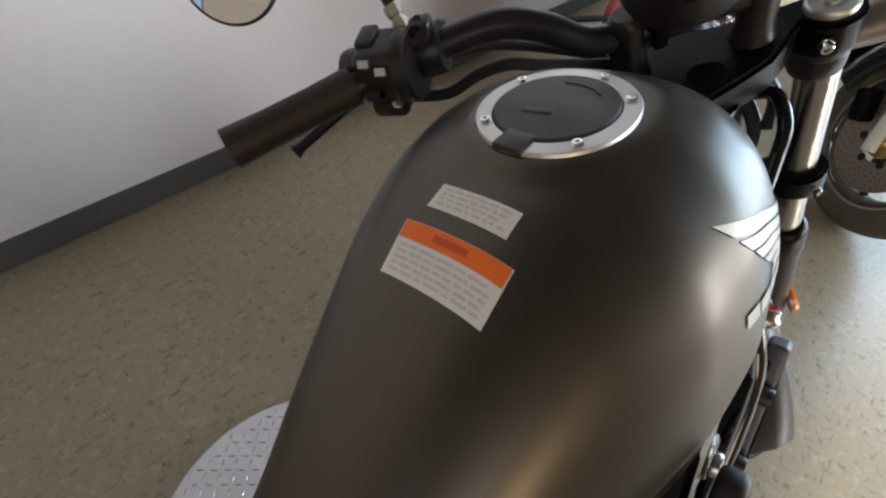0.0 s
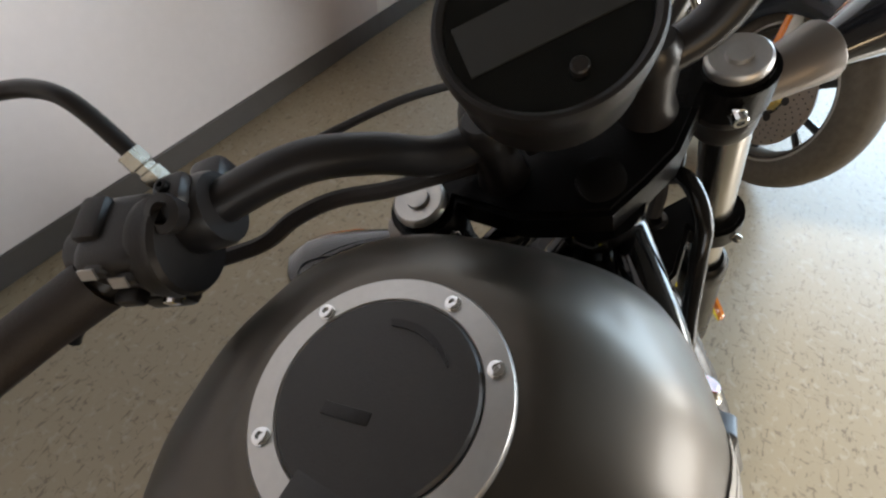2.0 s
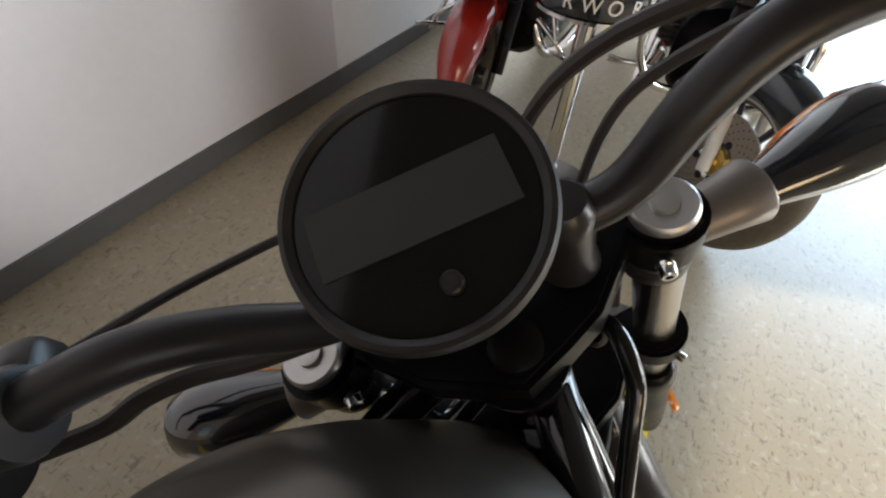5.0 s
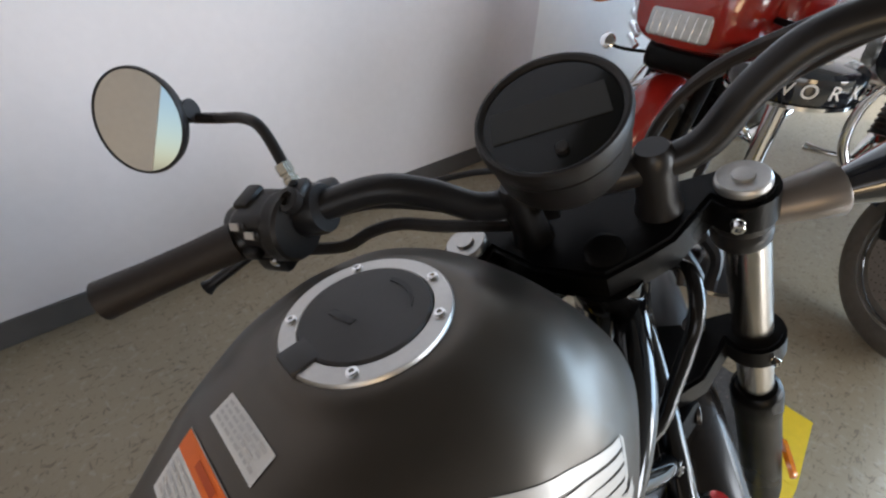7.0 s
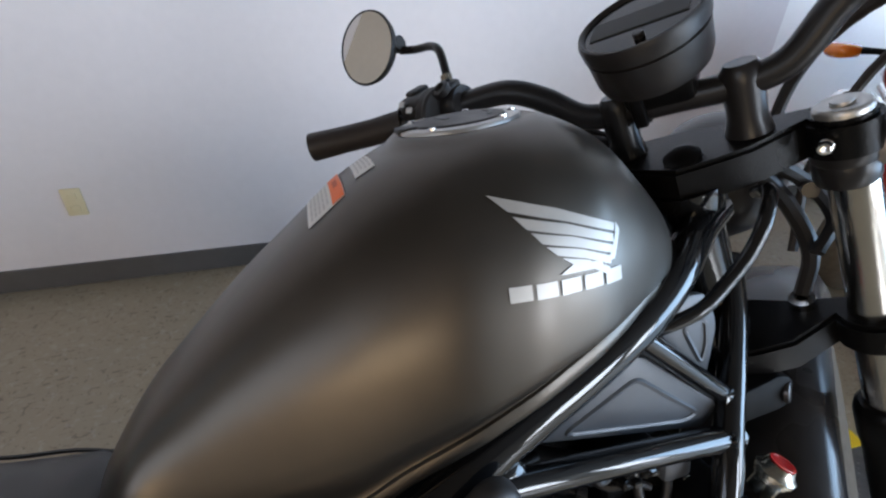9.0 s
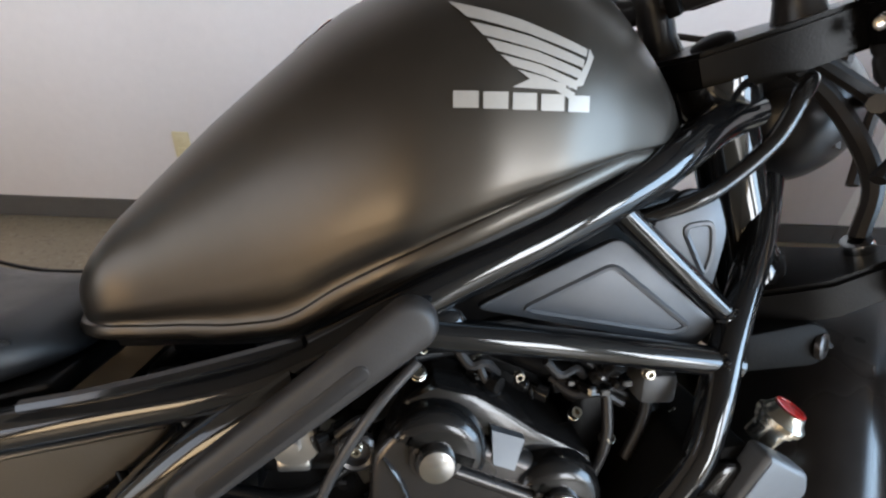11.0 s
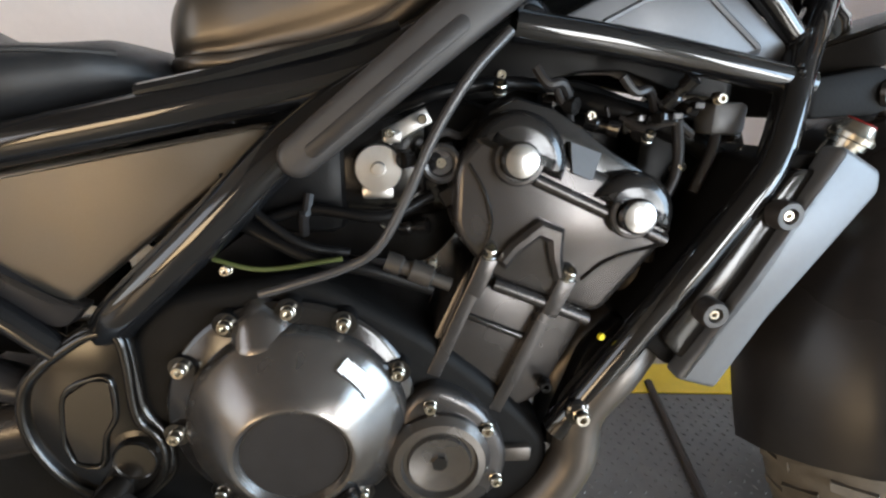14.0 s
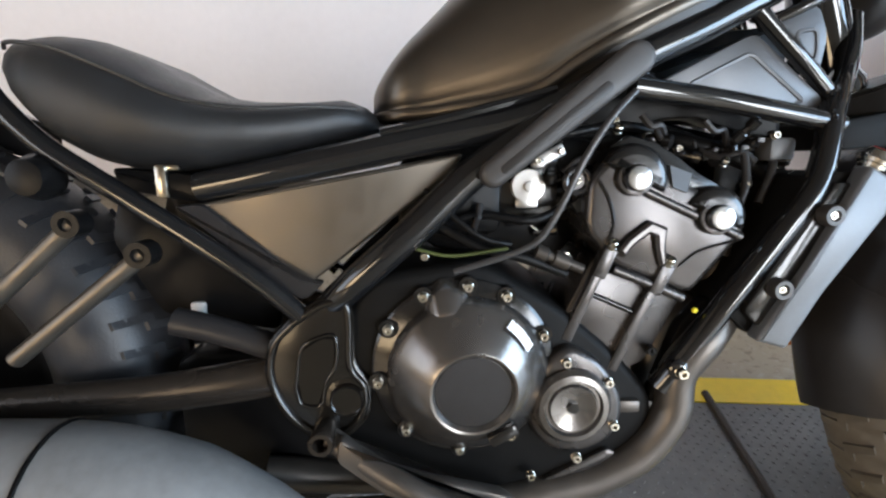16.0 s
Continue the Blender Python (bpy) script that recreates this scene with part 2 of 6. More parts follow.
def lathe(bm, profile, centre, axis, seg=32, up=None):
    """Turns (radius, height) pairs about an axis through centre; closed at both ends."""
    c = Vector(centre)
    u, v, w = basis(axis)
    rings = []
    for r, h in profile:
        if r < 1e-6:
            rings.append([bm.verts.new(c + w * h)])
        else:
            rings.append([bm.verts.new(c + w * h + (u * math.cos(2 * math.pi * k / seg) + v * math.sin(2 * math.pi * k / seg)) * r) for k in range(seg)])
    for a, b in zip(rings, rings[1:]):
        for k in range(seg):
            j = (k + 1) % seg
            if len(a) == 1 and len(b) == 1:
                continue
            if len(a) == 1:
                bm.faces.new((a[0], b[j], b[k]))
            elif len(b) == 1:
                bm.faces.new((a[k], a[j], b[0]))
            else:
                bm.faces.new((a[k], a[j], b[j], b[k]))
    for ring, flip in ((rings[0], True), (rings[-1], False)):
        if len(ring) > 1:
            bm.faces.new(ring[::-1] if flip else ring)
    return bm


def slab(bm, outline, y0, y1, bevel=0.0, segs=2, holes=None):
    """A plate with the given (x, z) outline between two y planes."""
    a = [bm.verts.new((x, y0, z)) for x, z in outline]
    b = [bm.verts.new((x, y1, z)) for x, z in outline]
    n = len(outline)
    faces = [bm.faces.new(a), bm.faces.new(b[::-1])]
    for i in range(n):
        faces.append(bm.faces.new((a[i], b[i], b[(i + 1) % n], a[(i + 1) % n])))
    bmesh.ops.recalc_face_normals(bm, faces=faces)
    if bevel:
        edges = list({e for f in faces[:2] for e in f.edges})
        bmesh.ops.bevel(bm, geom=edges, offset=bevel, segments=segs, affect="EDGES", profile=0.5)
    return bm


def box(bm, centre, size, bevel=0.0, segs=2, xf=None):
    r = bmesh.ops.create_cube(bm, size=1.0, matrix=Matrix.Translation(centre) @ (xf or Matrix()) @ Matrix.Diagonal((*size, 1)))
    if bevel:
        bmesh.ops.bevel(bm, geom=list({e for v in r["verts"] for e in v.link_edges}), offset=bevel, segments=segs, affect="EDGES", profile=0.5)
    return bm


def smooth_outline(pts, steps=5):
    loop = [V(x, 0, z) for x, z in pts]
    n = len(loop)
    out = []
    for i in range(n):
        a, b, c, d = loop[i - 1], loop[i], loop[(i + 1) % n], loop[(i + 2) % n]
        for k in range(steps):
            t = k / steps
            q = 0.5 * (2 * b + (c - a) * t + (2 * a - 5 * b + 4 * c - d) * t * t + (3 * b - a - 3 * c + d) * t ** 3)
            out.append((q.x, q.z))
    return out


def rounded(pts, r=0.01, steps=4):
    """An outline with its corners rounded."""
    out = []
    n = len(pts)
    for i in range(n):
        a, b, c = (Vector(pts[j % n]) for j in (i - 1, i, i + 1))
        u, w = (a - b), (c - b)
        k = min(r, u.length * 0.45, w.length * 0.45)
        p, q = b + u.normalized() * k, b + w.normalized() * k
        for s in range(steps + 1):
            t = s / steps
            out.append(tuple((1 - t) ** 2 * p + 2 * t * (1 - t) * b + t * t * q))
    return out


def bolt(name, place, axis, r, h, parent, material=None, socket=True):
    """A flanged bolt head with a recess."""
    bm = bmesh.new()
    prof = [(r * 1.12, 0), (r * 1.12, h * 0.25), (r, h * 0.3), (r, h * 0.9), (r * 0.85, h)]
    if socket:
        prof += [(r * 0.5, h), (r * 0.5, h * 0.45), (0, h * 0.45)]
    else:
        prof += [(0, h)]
    prof = [(q * 0.9, z) for q, z in prof]
    lathe(bm, prof, place, axis, 14)
    return part(name, bm, material or ZINC, parent)


# ---- room ----
W = 2.705


def wall_slab(name, x0, x1, y0, y1, z0, z1, material, label, holes=()):
    """A wall along x or y with rectangular openings (from, to, low, high) through its thickness."""
    bm = bmesh.new()
    along_x = (x1 - x0) > (y1 - y0)
    a0, a1 = (x0, x1) if along_x else (y0, y1)
    cuts = sorted({a0, a1, *[v for h in holes for v in h[:2]]})
    for c0, c1 in zip(cuts, cuts[1:]):
        spans = [(z0, z1)]
        for h0, h1, lo, hi in holes:
            if h0 <= c0 and c1 <= h1:
                spans = [(z0, lo), (hi, z1)]
        for s0, s1 in spans:
            if s1 - s0 < 1e-4:
                continue
            if along_x:
                box(bm, ((c0 + c1) / 2, (y0 + y1) / 2, (s0 + s1) / 2), (c1 - c0, y1 - y0, s1 - s0))
            else:
                box(bm, ((x0 + x1) / 2, (c0 + c1) / 2, (s0 + s1) / 2), (x1 - x0, c1 - c0, s1 - s0))
    bmesh.ops.remove_doubles(bm, verts=bm.verts[:], dist=1e-5)
    return thing(name, bm, material, label, "wall", kind="structure", smooth=False)


bm = bmesh.new()
box(bm, (1.5, -0.3, -0.05), (10.0, 6.4, 0.1))
thing("floor", bm, FLOOR, "beige speckled vinyl showroom floor", "floor", kind="structure", smooth=False)
bm = bmesh.new()
box(bm, (1.5, -0.3, 3.50), (10.0, 6.4, 0.1))
thing("ceiling", bm, CEIL, "plain grey ceiling", "ceiling", kind="structure", smooth=False)
wall_slab("wall_north", -3.5, 2.733, W, W + 0.15, 0, 3.45, WALL, "pale lavender-grey painted wall")
wall_slab("wall_north_panel", 2.733, 6.5, W + 0.002, W + 0.15, 0, 3.45, WHITE_WALL, "white painted wall section")
# the first opening is only there to hold the warm fill lamp
wall_slab("wall_south", -3.5, 6.5, -3.5, -3.35, 0, 3.45, TAN, "tan showroom wall with two tall windows and an opening for the added warm lamp", [(-2.95, -1.15, 0.3, 1.7), (2.8, 3.96, 0.4, 2.55), (4.94, 6.1, 0.4, 2.55)])
wall_slab("wall_east", 6.35, 6.5, -3.35, W, 0, 3.45, WALL, "end wall with a shop window", [(-3.25, 0.45, 0.35, 3.25)])
# the first opening only holds the west fill lamp
wall_slab("wall_west", -3.5, -3.35, -3.35, W, 0, 3.45, TAN, "tan painted end wall with a window and an opening for the added fill lamp", [(-2.65, -0.35, 0.5, 2.6), (1.2, 2.0, 0.6, 2.4)])
for n, x0, x1 in (("baseboard", -3.35, 2.733), ("baseboard_panel", 2.733, 6.35)):
    bm = bmesh.new()
    box(bm, ((x0 + x1) / 2, W - 0.004, 0.044), (x1 - x0, 0.010, 0.086), 0.003)
    thing(n, bm, BASE, "dark grey rubber cove baseboard", "baseboard", kind="structure", smooth=False)

# socket plate on the wall
bm = bmesh.new()
box(bm, (0.058, W - 0.004, 0.320), (0.060, 0.010, 0.096), 0.004)
plate = thing("wall_outlet", bm, IVORY, "ivory plastic power outlet plate on the wall", "outlet")
for dz in (0.022, -0.022):
    bm = bmesh.new()
    box(bm, (0.058, W - 0.0105, 0.320 + dz), (0.028, 0.004, 0.024), 0.003)
    part("socket", bm, IVORY, plate)

# rubber mat with yellow edges
MX0, MX1, MY0, MY1 = -0.8, 2.095, 1.06, 1.555
bm = bmesh.new()
edge = [(MX0, 0.99), (1.2, 1.030), (1.87, 1.060), (MX1, 1.096), (MX1, MY1), (MX0, MY1)]
low = [bm.verts.new((x, y, 0.0)) for x, y in edge]
top = [bm.verts.new((x, y, 0.008)) for x, y in edge]
bm.faces.new(low)
bm.faces.new(top)
for i in range(6):
    bm.faces.new((low[i], low[(i + 1) % 6], top[(i + 1) % 6], top[i]))
floor_mat = thing("floor_mat", bm, MAT_BLACK, "black diamond-tread rubber mat with yellow edges", "mat")
for name, pts in (("edge_stripe", [(MX0, 1.475), (MX1, 1.475), (MX1, 1.553), (MX0, 1.553)]), ("edge_stripe", [(1.2, 1.031), (1.87, 1.061), (1.87, 1.130), (1.2, 1.100)]), ("edge_stripe", [(1.8705, 1.061), (MX1, 1.097), (MX1, 1.170), (1.8705, 1.130)])):
    bm = bmesh.new()
    a = [bm.verts.new((x, y, 0.0105)) for x, y in pts]
    b = [bm.verts.new((x, y, 0.0075)) for x, y in pts]
    bm.faces.new(a)
    bm.faces.new(b[::-1])
    for i in range(4):
        bm.faces.new((a[i], b[i], b[(i + 1) % 4], a[(i + 1) % 4]))
    part(name, bm, YELLOW, floor_mat, "bright yellow border stripe", smooth=False)
bm = bmesh.new()
sweep(bm, [(1.345, 1.10, 0.012), (1.35, 1.3, 0.012), (1.354, 1.50, 0.013)], 0.008, 8)
part("seam_rib", bm, RUBBER, floor_mat)
bm = bmesh.new()
for i in range(120):
    for j in range(16):
        x, y = 0.6 + i * 0.0125, 1.16 + j * 0.0200 + (i % 2) * 0.010
        if y > 1.465:
            continue
        s = 1 if i % 2 else -1
        d, e = V(0.0042, 0.0042 * s, 0), V(-0.0015 * s, 0.0015, 0)
        c = V(x, y, 0.0078)
        q = [bm.verts.new(p) for p in (c - d, c + e, c + d, c - e)]
        top = bm.verts.new(c + V(0, 0, 0.0024))
        for k in range(4):
            bm.faces.new((q[k], q[(k + 1) % 4], top))
part("tread", bm, MAT_BLACK, floor_mat, smooth=False)["kind"] = "stuff"

# round-edged aluminium tread plate
bm = bmesh.new()
lathe(bm, [(0.0, 0.0), (0.272, 0.0), (0.275, 0.003), (0.272, 0.006), (0.0, 0.006)], (0.74, 1.575, 0.009), (0, 0, 1), 64)
tread_plate = thing("tread_plate", bm, PLATE, "round-edged silver diamond-tread aluminium plate on the floor", "plate")
bm = bmesh.new()
for i in range(28):
    for j in range(28):
        x, y = 0.74 + (i - 14) * 0.0200, 1.575 + (j - 14) * 0.0200
        if (x - 0.74) ** 2 + (y - 1.575) ** 2 > 0.26 ** 2:
            continue
        s = 1 if (i + j) % 2 else -1
        d, e = V(0.0078, 0.0078 * s, 0), V(-0.0022 * s, 0.0022, 0)
        c = V(x, y, 0.0148)
        q = [bm.verts.new(p) for p in (c - d, c + e, c + d, c - e)]
        top = bm.verts.new(c + V(0, 0, 0.0030))
        for k in range(4):
            bm.faces.new((q[k], q[(k + 1) % 4], top))
part("lozenge_pattern", bm, PLATE, tread_plate, smooth=False)["kind"] = "stuff"

# ---- the motorcycle, built upright (x ahead, y to its left, z up) and leant on its side stand ----
BIKE = pose(0.3076, 1.0855, -0.0088, -15.5, 0, 3)
bike = holder("motorcycle", "matte dark grey cruiser motorcycle leaning on its side stand", "motorcycle", BIKE)
FX, FY, FZ = V(0.7254, 0.6090, 0.3208), V(-0.5800, 0.7918, -0.1916), V(-0.3707, -0.0470, 0.9276)
FORKTOP = V(0.912, 0.006, 0.922)
STEER = Matrix(((FX.x, FY.x, FZ.x, FORKTOP.x), (FX.y, FY.y, FZ.y, FORKTOP.y), (FX.z, FY.z, FZ.z, FORKTOP.z), (0, 0, 0, 1)))

# the fork legs run a little to the right going down
GZ = V(-0.387, 0.014, 0.92).normalized()
GX = (FX - GZ * FX.dot(GZ)).normalized()
GY = GZ.cross(GX)
FORKS = Matrix(((GX.x, GY.x, GZ.x, FORKTOP.x), (GX.y, GY.y, GZ.y, FORKTOP.y), (GX.z, GY.z, GZ.z, FORKTOP.z), (0, 0, 0, 1)))


def both(pts):
    return [pts, [(x, -y, z) for x, y, z in pts]]


# fuel tank: stations along x with top, widest and lower heights and half width
TX = [0.37, 0.40, 0.44, 0.49, 0.54, 0.59, 0.64, 0.69, 0.74, 0.78, 0.82, 0.85, 0.88]
TTOP = [0.719, 0.748, 0.788, 0.8365, 0.878, 0.9180, 0.944, 0.9582, 0.959, 0.942, 0.899, 0.858, 0.823]
TMID = [0.692, 0.704, 0.718, 0.737, 0.757, 0.776, 0.794, 0.808, 0.817, 0.824, 0.830, 0.838, 0.847]
TWID = [0.086, 0.083, 0.084, 0.096, 0.1105, 0.125, 0.1385, 0.140, 0.130, 0.110, 0.085, 0.060, 0.036]
LX = [0.370, 0.42, 0.45, 0.48, 0.515, 0.557, 0.572, 0.595, 0.63, 0.666, 0.70, 0.738, 0.783, 0.836, 0.88]
TLOW = [0.677, 0.681, 0.683, 0.688, 0.692, 0.702, 0.710, 0.728, 0.749, 0.768, 0.785, 0.802, 0.820, 0.837, 0.846]
TAIL, NOSE, ROUND = 0.3745, 0.866, 2.55
FINE = np.linspace(0.34, 0.90, 400)


def eased(xs, values, width=0.010):
    """The stations' values as one smooth line."""
    k = np.exp(-0.5 * (np.arange(-40, 41) * 0.56 / 399 / width) ** 2)
    return np.convolve(np.pad(np.interp(FINE, xs, values), 40, "reflect", reflect_type="odd"), k / k.sum(), "valid")


TANK_LINES = [eased(TX, TTOP), eased(TX, TMID), eased(LX, TLOW, 0.006), eased(TX, TWID)]


def tank_at(x):
    """Top, widest and lower height and half width, with both ends rounded off."""
    top, mid, low, wid = (float(np.interp(x, FINE, s)) for s in TANK_LINES)
    e = max(1e-4, 1 - min(1.0, max(0.0, (TAIL + 0.05 - x) / 0.05)) ** 2.2) ** (1 / 2.2)
    f = max(1e-4, 1 - min(1.0, max(0.0, (x - NOSE + 0.05) / 0.05)) ** 2.2) ** (1 / 2.2)
    return mid + (top - mid) * max(e, 0.3), mid, min(low, mid - 0.004), max(0.002, wid * e * f)


def tank_mid_y(x, z):
    return 0.0146 + 0.0504 * (z - 0.8) - 0.084 * (x - 0.62)


def under_cut(k):
    """How the side draws in below its widest line, and flares again at the flange."""
    return float(np.interp(k, (0, 0.25, 0.5, 0.68, 0.80, 0.90, 1.0), (1, 0.996, 0.984, 0.962, 0.935, 0.925, 0.940)))


def tank_y(x, z, side=-1, lift=0.0):
    """The tank's skin at a station and a height."""
    top, mid, low, wid = tank_at(x)
    if z >= mid:
        k = min(1.0, (z - mid) / (top - mid))
        y = wid * max(0.0, 1 - k ** ROUND) ** (1 / ROUND)
    else:
        y = wid * under_cut((mid - z) / (mid - low))
    return tank_mid_y(x, z) + side * (y + lift)


def tank_z(x, y, lift=0.0):
    top, mid, low, wid = tank_at(x)
    z = top
    for i in range(5):
        k = min(1.0, abs(y - tank_mid_y(x, z)) / wid)
        z = mid + (top - mid) * max(0.0, 1 - k ** ROUND) ** (1 / ROUND)
    return z + lift


# plane of the fuel lid
CAP_C = V(0.684, 0.006, 0.9500)
CAP_N = V(-0.12, -0.075, 1.0).normalized()
cu = (V(1, 0, 0) - CAP_N * CAP_N.x).normalized()
cv = CAP_N.cross(cu)
CAP = Matrix(((cu.x, cv.x, CAP_N.x, CAP_C.x), (cu.y, cv.y, CAP_N.y, CAP_C.y), (cu.z, cv.z, CAP_N.z, CAP_C.z), (0, 0, 0, 1))) @ Matrix.Scale(0.95, 4)


def tank_mesh():
    bm = bmesh.new()
    rings = []
    count = 170
    for i in range(count + 1):
        a = i / count
        x = TAIL + (NOSE - TAIL) * (a - math.sin(2 * math.pi * a) / (2 * math.pi) * 0.9)
        top, mid, low, wid = tank_at(x)
        right = []
        for j in range(33):
            k = math.cos(math.pi / 2 * j / 32)
            right.append((wid * max(0.0, 1 - k ** ROUND) ** (1 / ROUND) if j else 0.0, mid + (top - mid) * k))
        right += [(wid * under_cut(j / 14), mid + (low - mid) * j / 14) for j in range(1, 15)]
        ring = [bm.verts.new((x, tank_mid_y(x, z) - y, z)) for y, z in right]
        ring += [bm.verts.new((x, tank_mid_y(x, z) + y, z)) for y, z in right[:0:-1]]
        rings.append(ring)
    n = len(rings[0])
    for a, b in zip(rings, rings[1:]):
        for k in range(n):
            bm.faces.new((a[k], a[(k + 1) % n], b[(k + 1) % n], b[k]))
    bm.faces.new(rings[0])
    bm.faces.new(rings[-1][::-1])
    # a round dish in the top for the lid
    into = CAP.inverted()
    for v in bm.verts:
        q = into @ v.co
        rho = math.hypot(q.x, q.y)
        if v.co.z > 0.88 and rho < 0.066:
            k = min(1.0, max(0.0, (0.066 - rho) / 0.010))
            k = k * k * (3 - 2 * k)
            q.z = q.z * (1 - k) + k * 0.0008
            v.co = CAP @ q
    return bm


tank = part("fuel_tank", tank_mesh(), TANK, bike, "matte gunmetal fuel tank with a recessed lid", angle=60)
for side in (-1, 1):
    bm = bmesh.new()
    line = []
    for i in range(41):
        x = TAIL + 0.004 + (NOSE - TAIL - 0.012) * i / 40
        top, mid, low, wid = tank_at(x)
        line.append((x, tank_mid_y(x, low) + side * (wid * 0.940 - 0.0015), low - 0.004))
    sweep(bm, line, 0.0065, 8, 2, squash=((0, 1, 0), 0.55))
    part("seam_flange", bm, TANK, tank, "rolled lower seam of the tank")
    bm = bmesh.new()
    line = []
    for i in range(15):
        x = 0.42 + 0.40 * i / 14
        top, mid, low, wid = tank_at(x)
        line.append((x, tank_mid_y(x, low) + side * (wid * 0.86 - 0.010), low - 0.012))
    sweep(bm, line, 0.010, 8, 3)
    part("under_rail", bm, BLACK, tank)

bm = bmesh.new()
lathe(bm, [(0.0410, -0.003), (0.0410, 0.0035), (0.0418, 0.0042), (0.0520, 0.0038), (0.0530, 0.0025), (0.0530, -0.003)], (0, 0, 0), (0, 0, 1), 72)
fuel_lid = part("fuel_cap_ring", bm, SATIN, tank, "brushed silver fuel cap ring", xf=CAP)
bm = bmesh.new()
lathe(bm, [(0.0, 0.0), (0.0408, 0.0), (0.0408, 0.0040), (0.0395, 0.0055), (0.020, 0.0062), (0.0, 0.0063)], (0, 0, 0), (0, 0, 1), 48)
box(bm, (-0.0445, 0.002, 0.0035), (0.018, 0.021, 0.0050), 0.0012, xf=pose(0, 0, 0, 0, 0, -3))
part("cap_lid", bm, GREYPLASTIC, tank, "dark grey cap lid with a key slot", xf=CAP)
bm = bmesh.new()
box(bm, (-0.012, 0.006, 0.0062), (0.0052, 0.020, 0.0012), 0.0005, xf=pose(0, 0, 0, 0, 0, 8))
part("key_slot", bm, BLACK, fuel_lid, xf=CAP @ Matrix.Identity(4))
bm = bmesh.new()
crescent = [(0.0265 * math.cos(radians(a)) + 0.004, 0.0265 * math.sin(radians(a))) for a in range(-58, 23, 8)] + [(0.0180 * math.cos(radians(a)) + 0.009, 0.024 * math.sin(radians(a))) for a in range(18, -55, -8)]
vs = [bm.verts.new((x, y, 0.0066)) for x, y in crescent]
lo = [bm.verts.new((x, y, 0.0050)) for x, y in crescent]
bm.faces.new(vs)
for i in range(len(vs)):
    bm.faces.new((vs[i], lo[i], lo[(i + 1) % len(vs)], vs[(i + 1) % len(vs)]))
part("finger_recess", bm, BLACK, fuel_lid, xf=CAP @ Matrix.Identity(4))
for ang in (-58, -14, 61, 134, 226):
    c = CAP @ V(0.0462 * math.cos(radians(ang)), 0.0462 * math.sin(radians(ang)), 0.0040)
    bolt("cap_screw", c, CAP_N, 0.0034, 0.0022, fuel_lid, CHROME)


def sticker(name, corners, material, parent, label="", lift=0.0008, n=8):
    """A thin label laid over the tank between four (x, y) corners."""
    bm = bmesh.new()
    a, b, c, d = (Vector(p) for p in corners)
    grid = []
    for i in range(n + 1):
        row = []
        for j in range(n + 1):
            u, w = i / n, j / n
            p = a * (1 - u) * (1 - w) + b * u * (1 - w) + c * u * w + d * (1 - u) * w
            row.append(bm.verts.new((p.x, p.y, tank_z(p.x, p.y, lift))))
        grid.append(row)
    for i in range(n):
        for j in range(n):
            bm.faces.new((grid[i][j], grid[i + 1][j], grid[i + 1][j + 1], grid[i][j + 1]))
    return part(name, bm, material, parent, label)


def quad_in(corners, u0, u1, w0, w1):
    a, b, c, d = (Vector(p) for p in corners)
    at = lambda u, w: tuple(a * (1 - u) * (1 - w) + b * u * (1 - w) + c * u * w + d * (1 - u) * w)
    return [at(u0, w0), at(u1, w0), at(u1, w1), at(u0, w1)]


L1 = [(0.6110, 0.0395), (0.6093, -0.0181), (0.5944, -0.0164), (0.5965, 0.0425)]
L2 = [(0.5872, 0.0526), (0.5849, -0.0277), (0.5565, -0.0240), (0.5590, 0.0545)]
lab1 = sticker("notice_label", L1, PAPER, tank, "small white printed notice label")
lab2 = sticker("warning_label", L2, PAPER, tank, "white warning label with an orange header", 0.0008)
sticker("header_band", quad_in(L2, 0.01, 0.99, 0.02, 0.34), ORANGE, lab2, "orange warning band", 0.0013)
sticker("header_bars", quad_in(L2, 0.34, 0.66, 0.12, 0.24), DARKPRINT, lab2, "", 0.0017, 4)
rnd = random.Random(5)
for row in range(4):
    u = 0.08
    while u < 0.86:
        w = rnd.uniform(0.05, 0.13)
        sticker("print_bar", quad_in(L1, u, min(0.93, u + w), 0.14 + row * 0.20, 0.24 + row * 0.20), PRINT, lab1, "", 0.0013, 2)
        u += w + 0.03
for row in range(5):
    u = 0.06
    while u < 0.88:
        w = rnd.uniform(0.06, 0.16)
        sticker("print_bar", quad_in(L2, u, min(0.94, u + w), 0.42 + row * 0.11, 0.47 + row * 0.11), PRINT, lab2, "", 0.0013, 2)
        u += w + 0.025


def side_decal(name, pts, label="", lift=0.0010, fine=3):
    """A flat emblem piece with an (x, z) outline, laid on the tank's right side."""
    bm = bmesh.new()
    vs = [bm.verts.new((x, 0, z)) for x, z in pts]
    bm.faces.new(vs)
    bmesh.ops.triangulate(bm, faces=bm.faces[:])
    bmesh.ops.subdivide_edges(bm, edges=bm.edges[:], cuts=fine, use_grid_fill=True)
    for v in bm.verts:
        v.co.y = tank_y(v.co.x, v.co.z, -1, lift)
    return part(name, bm, DECAL, tank, label)


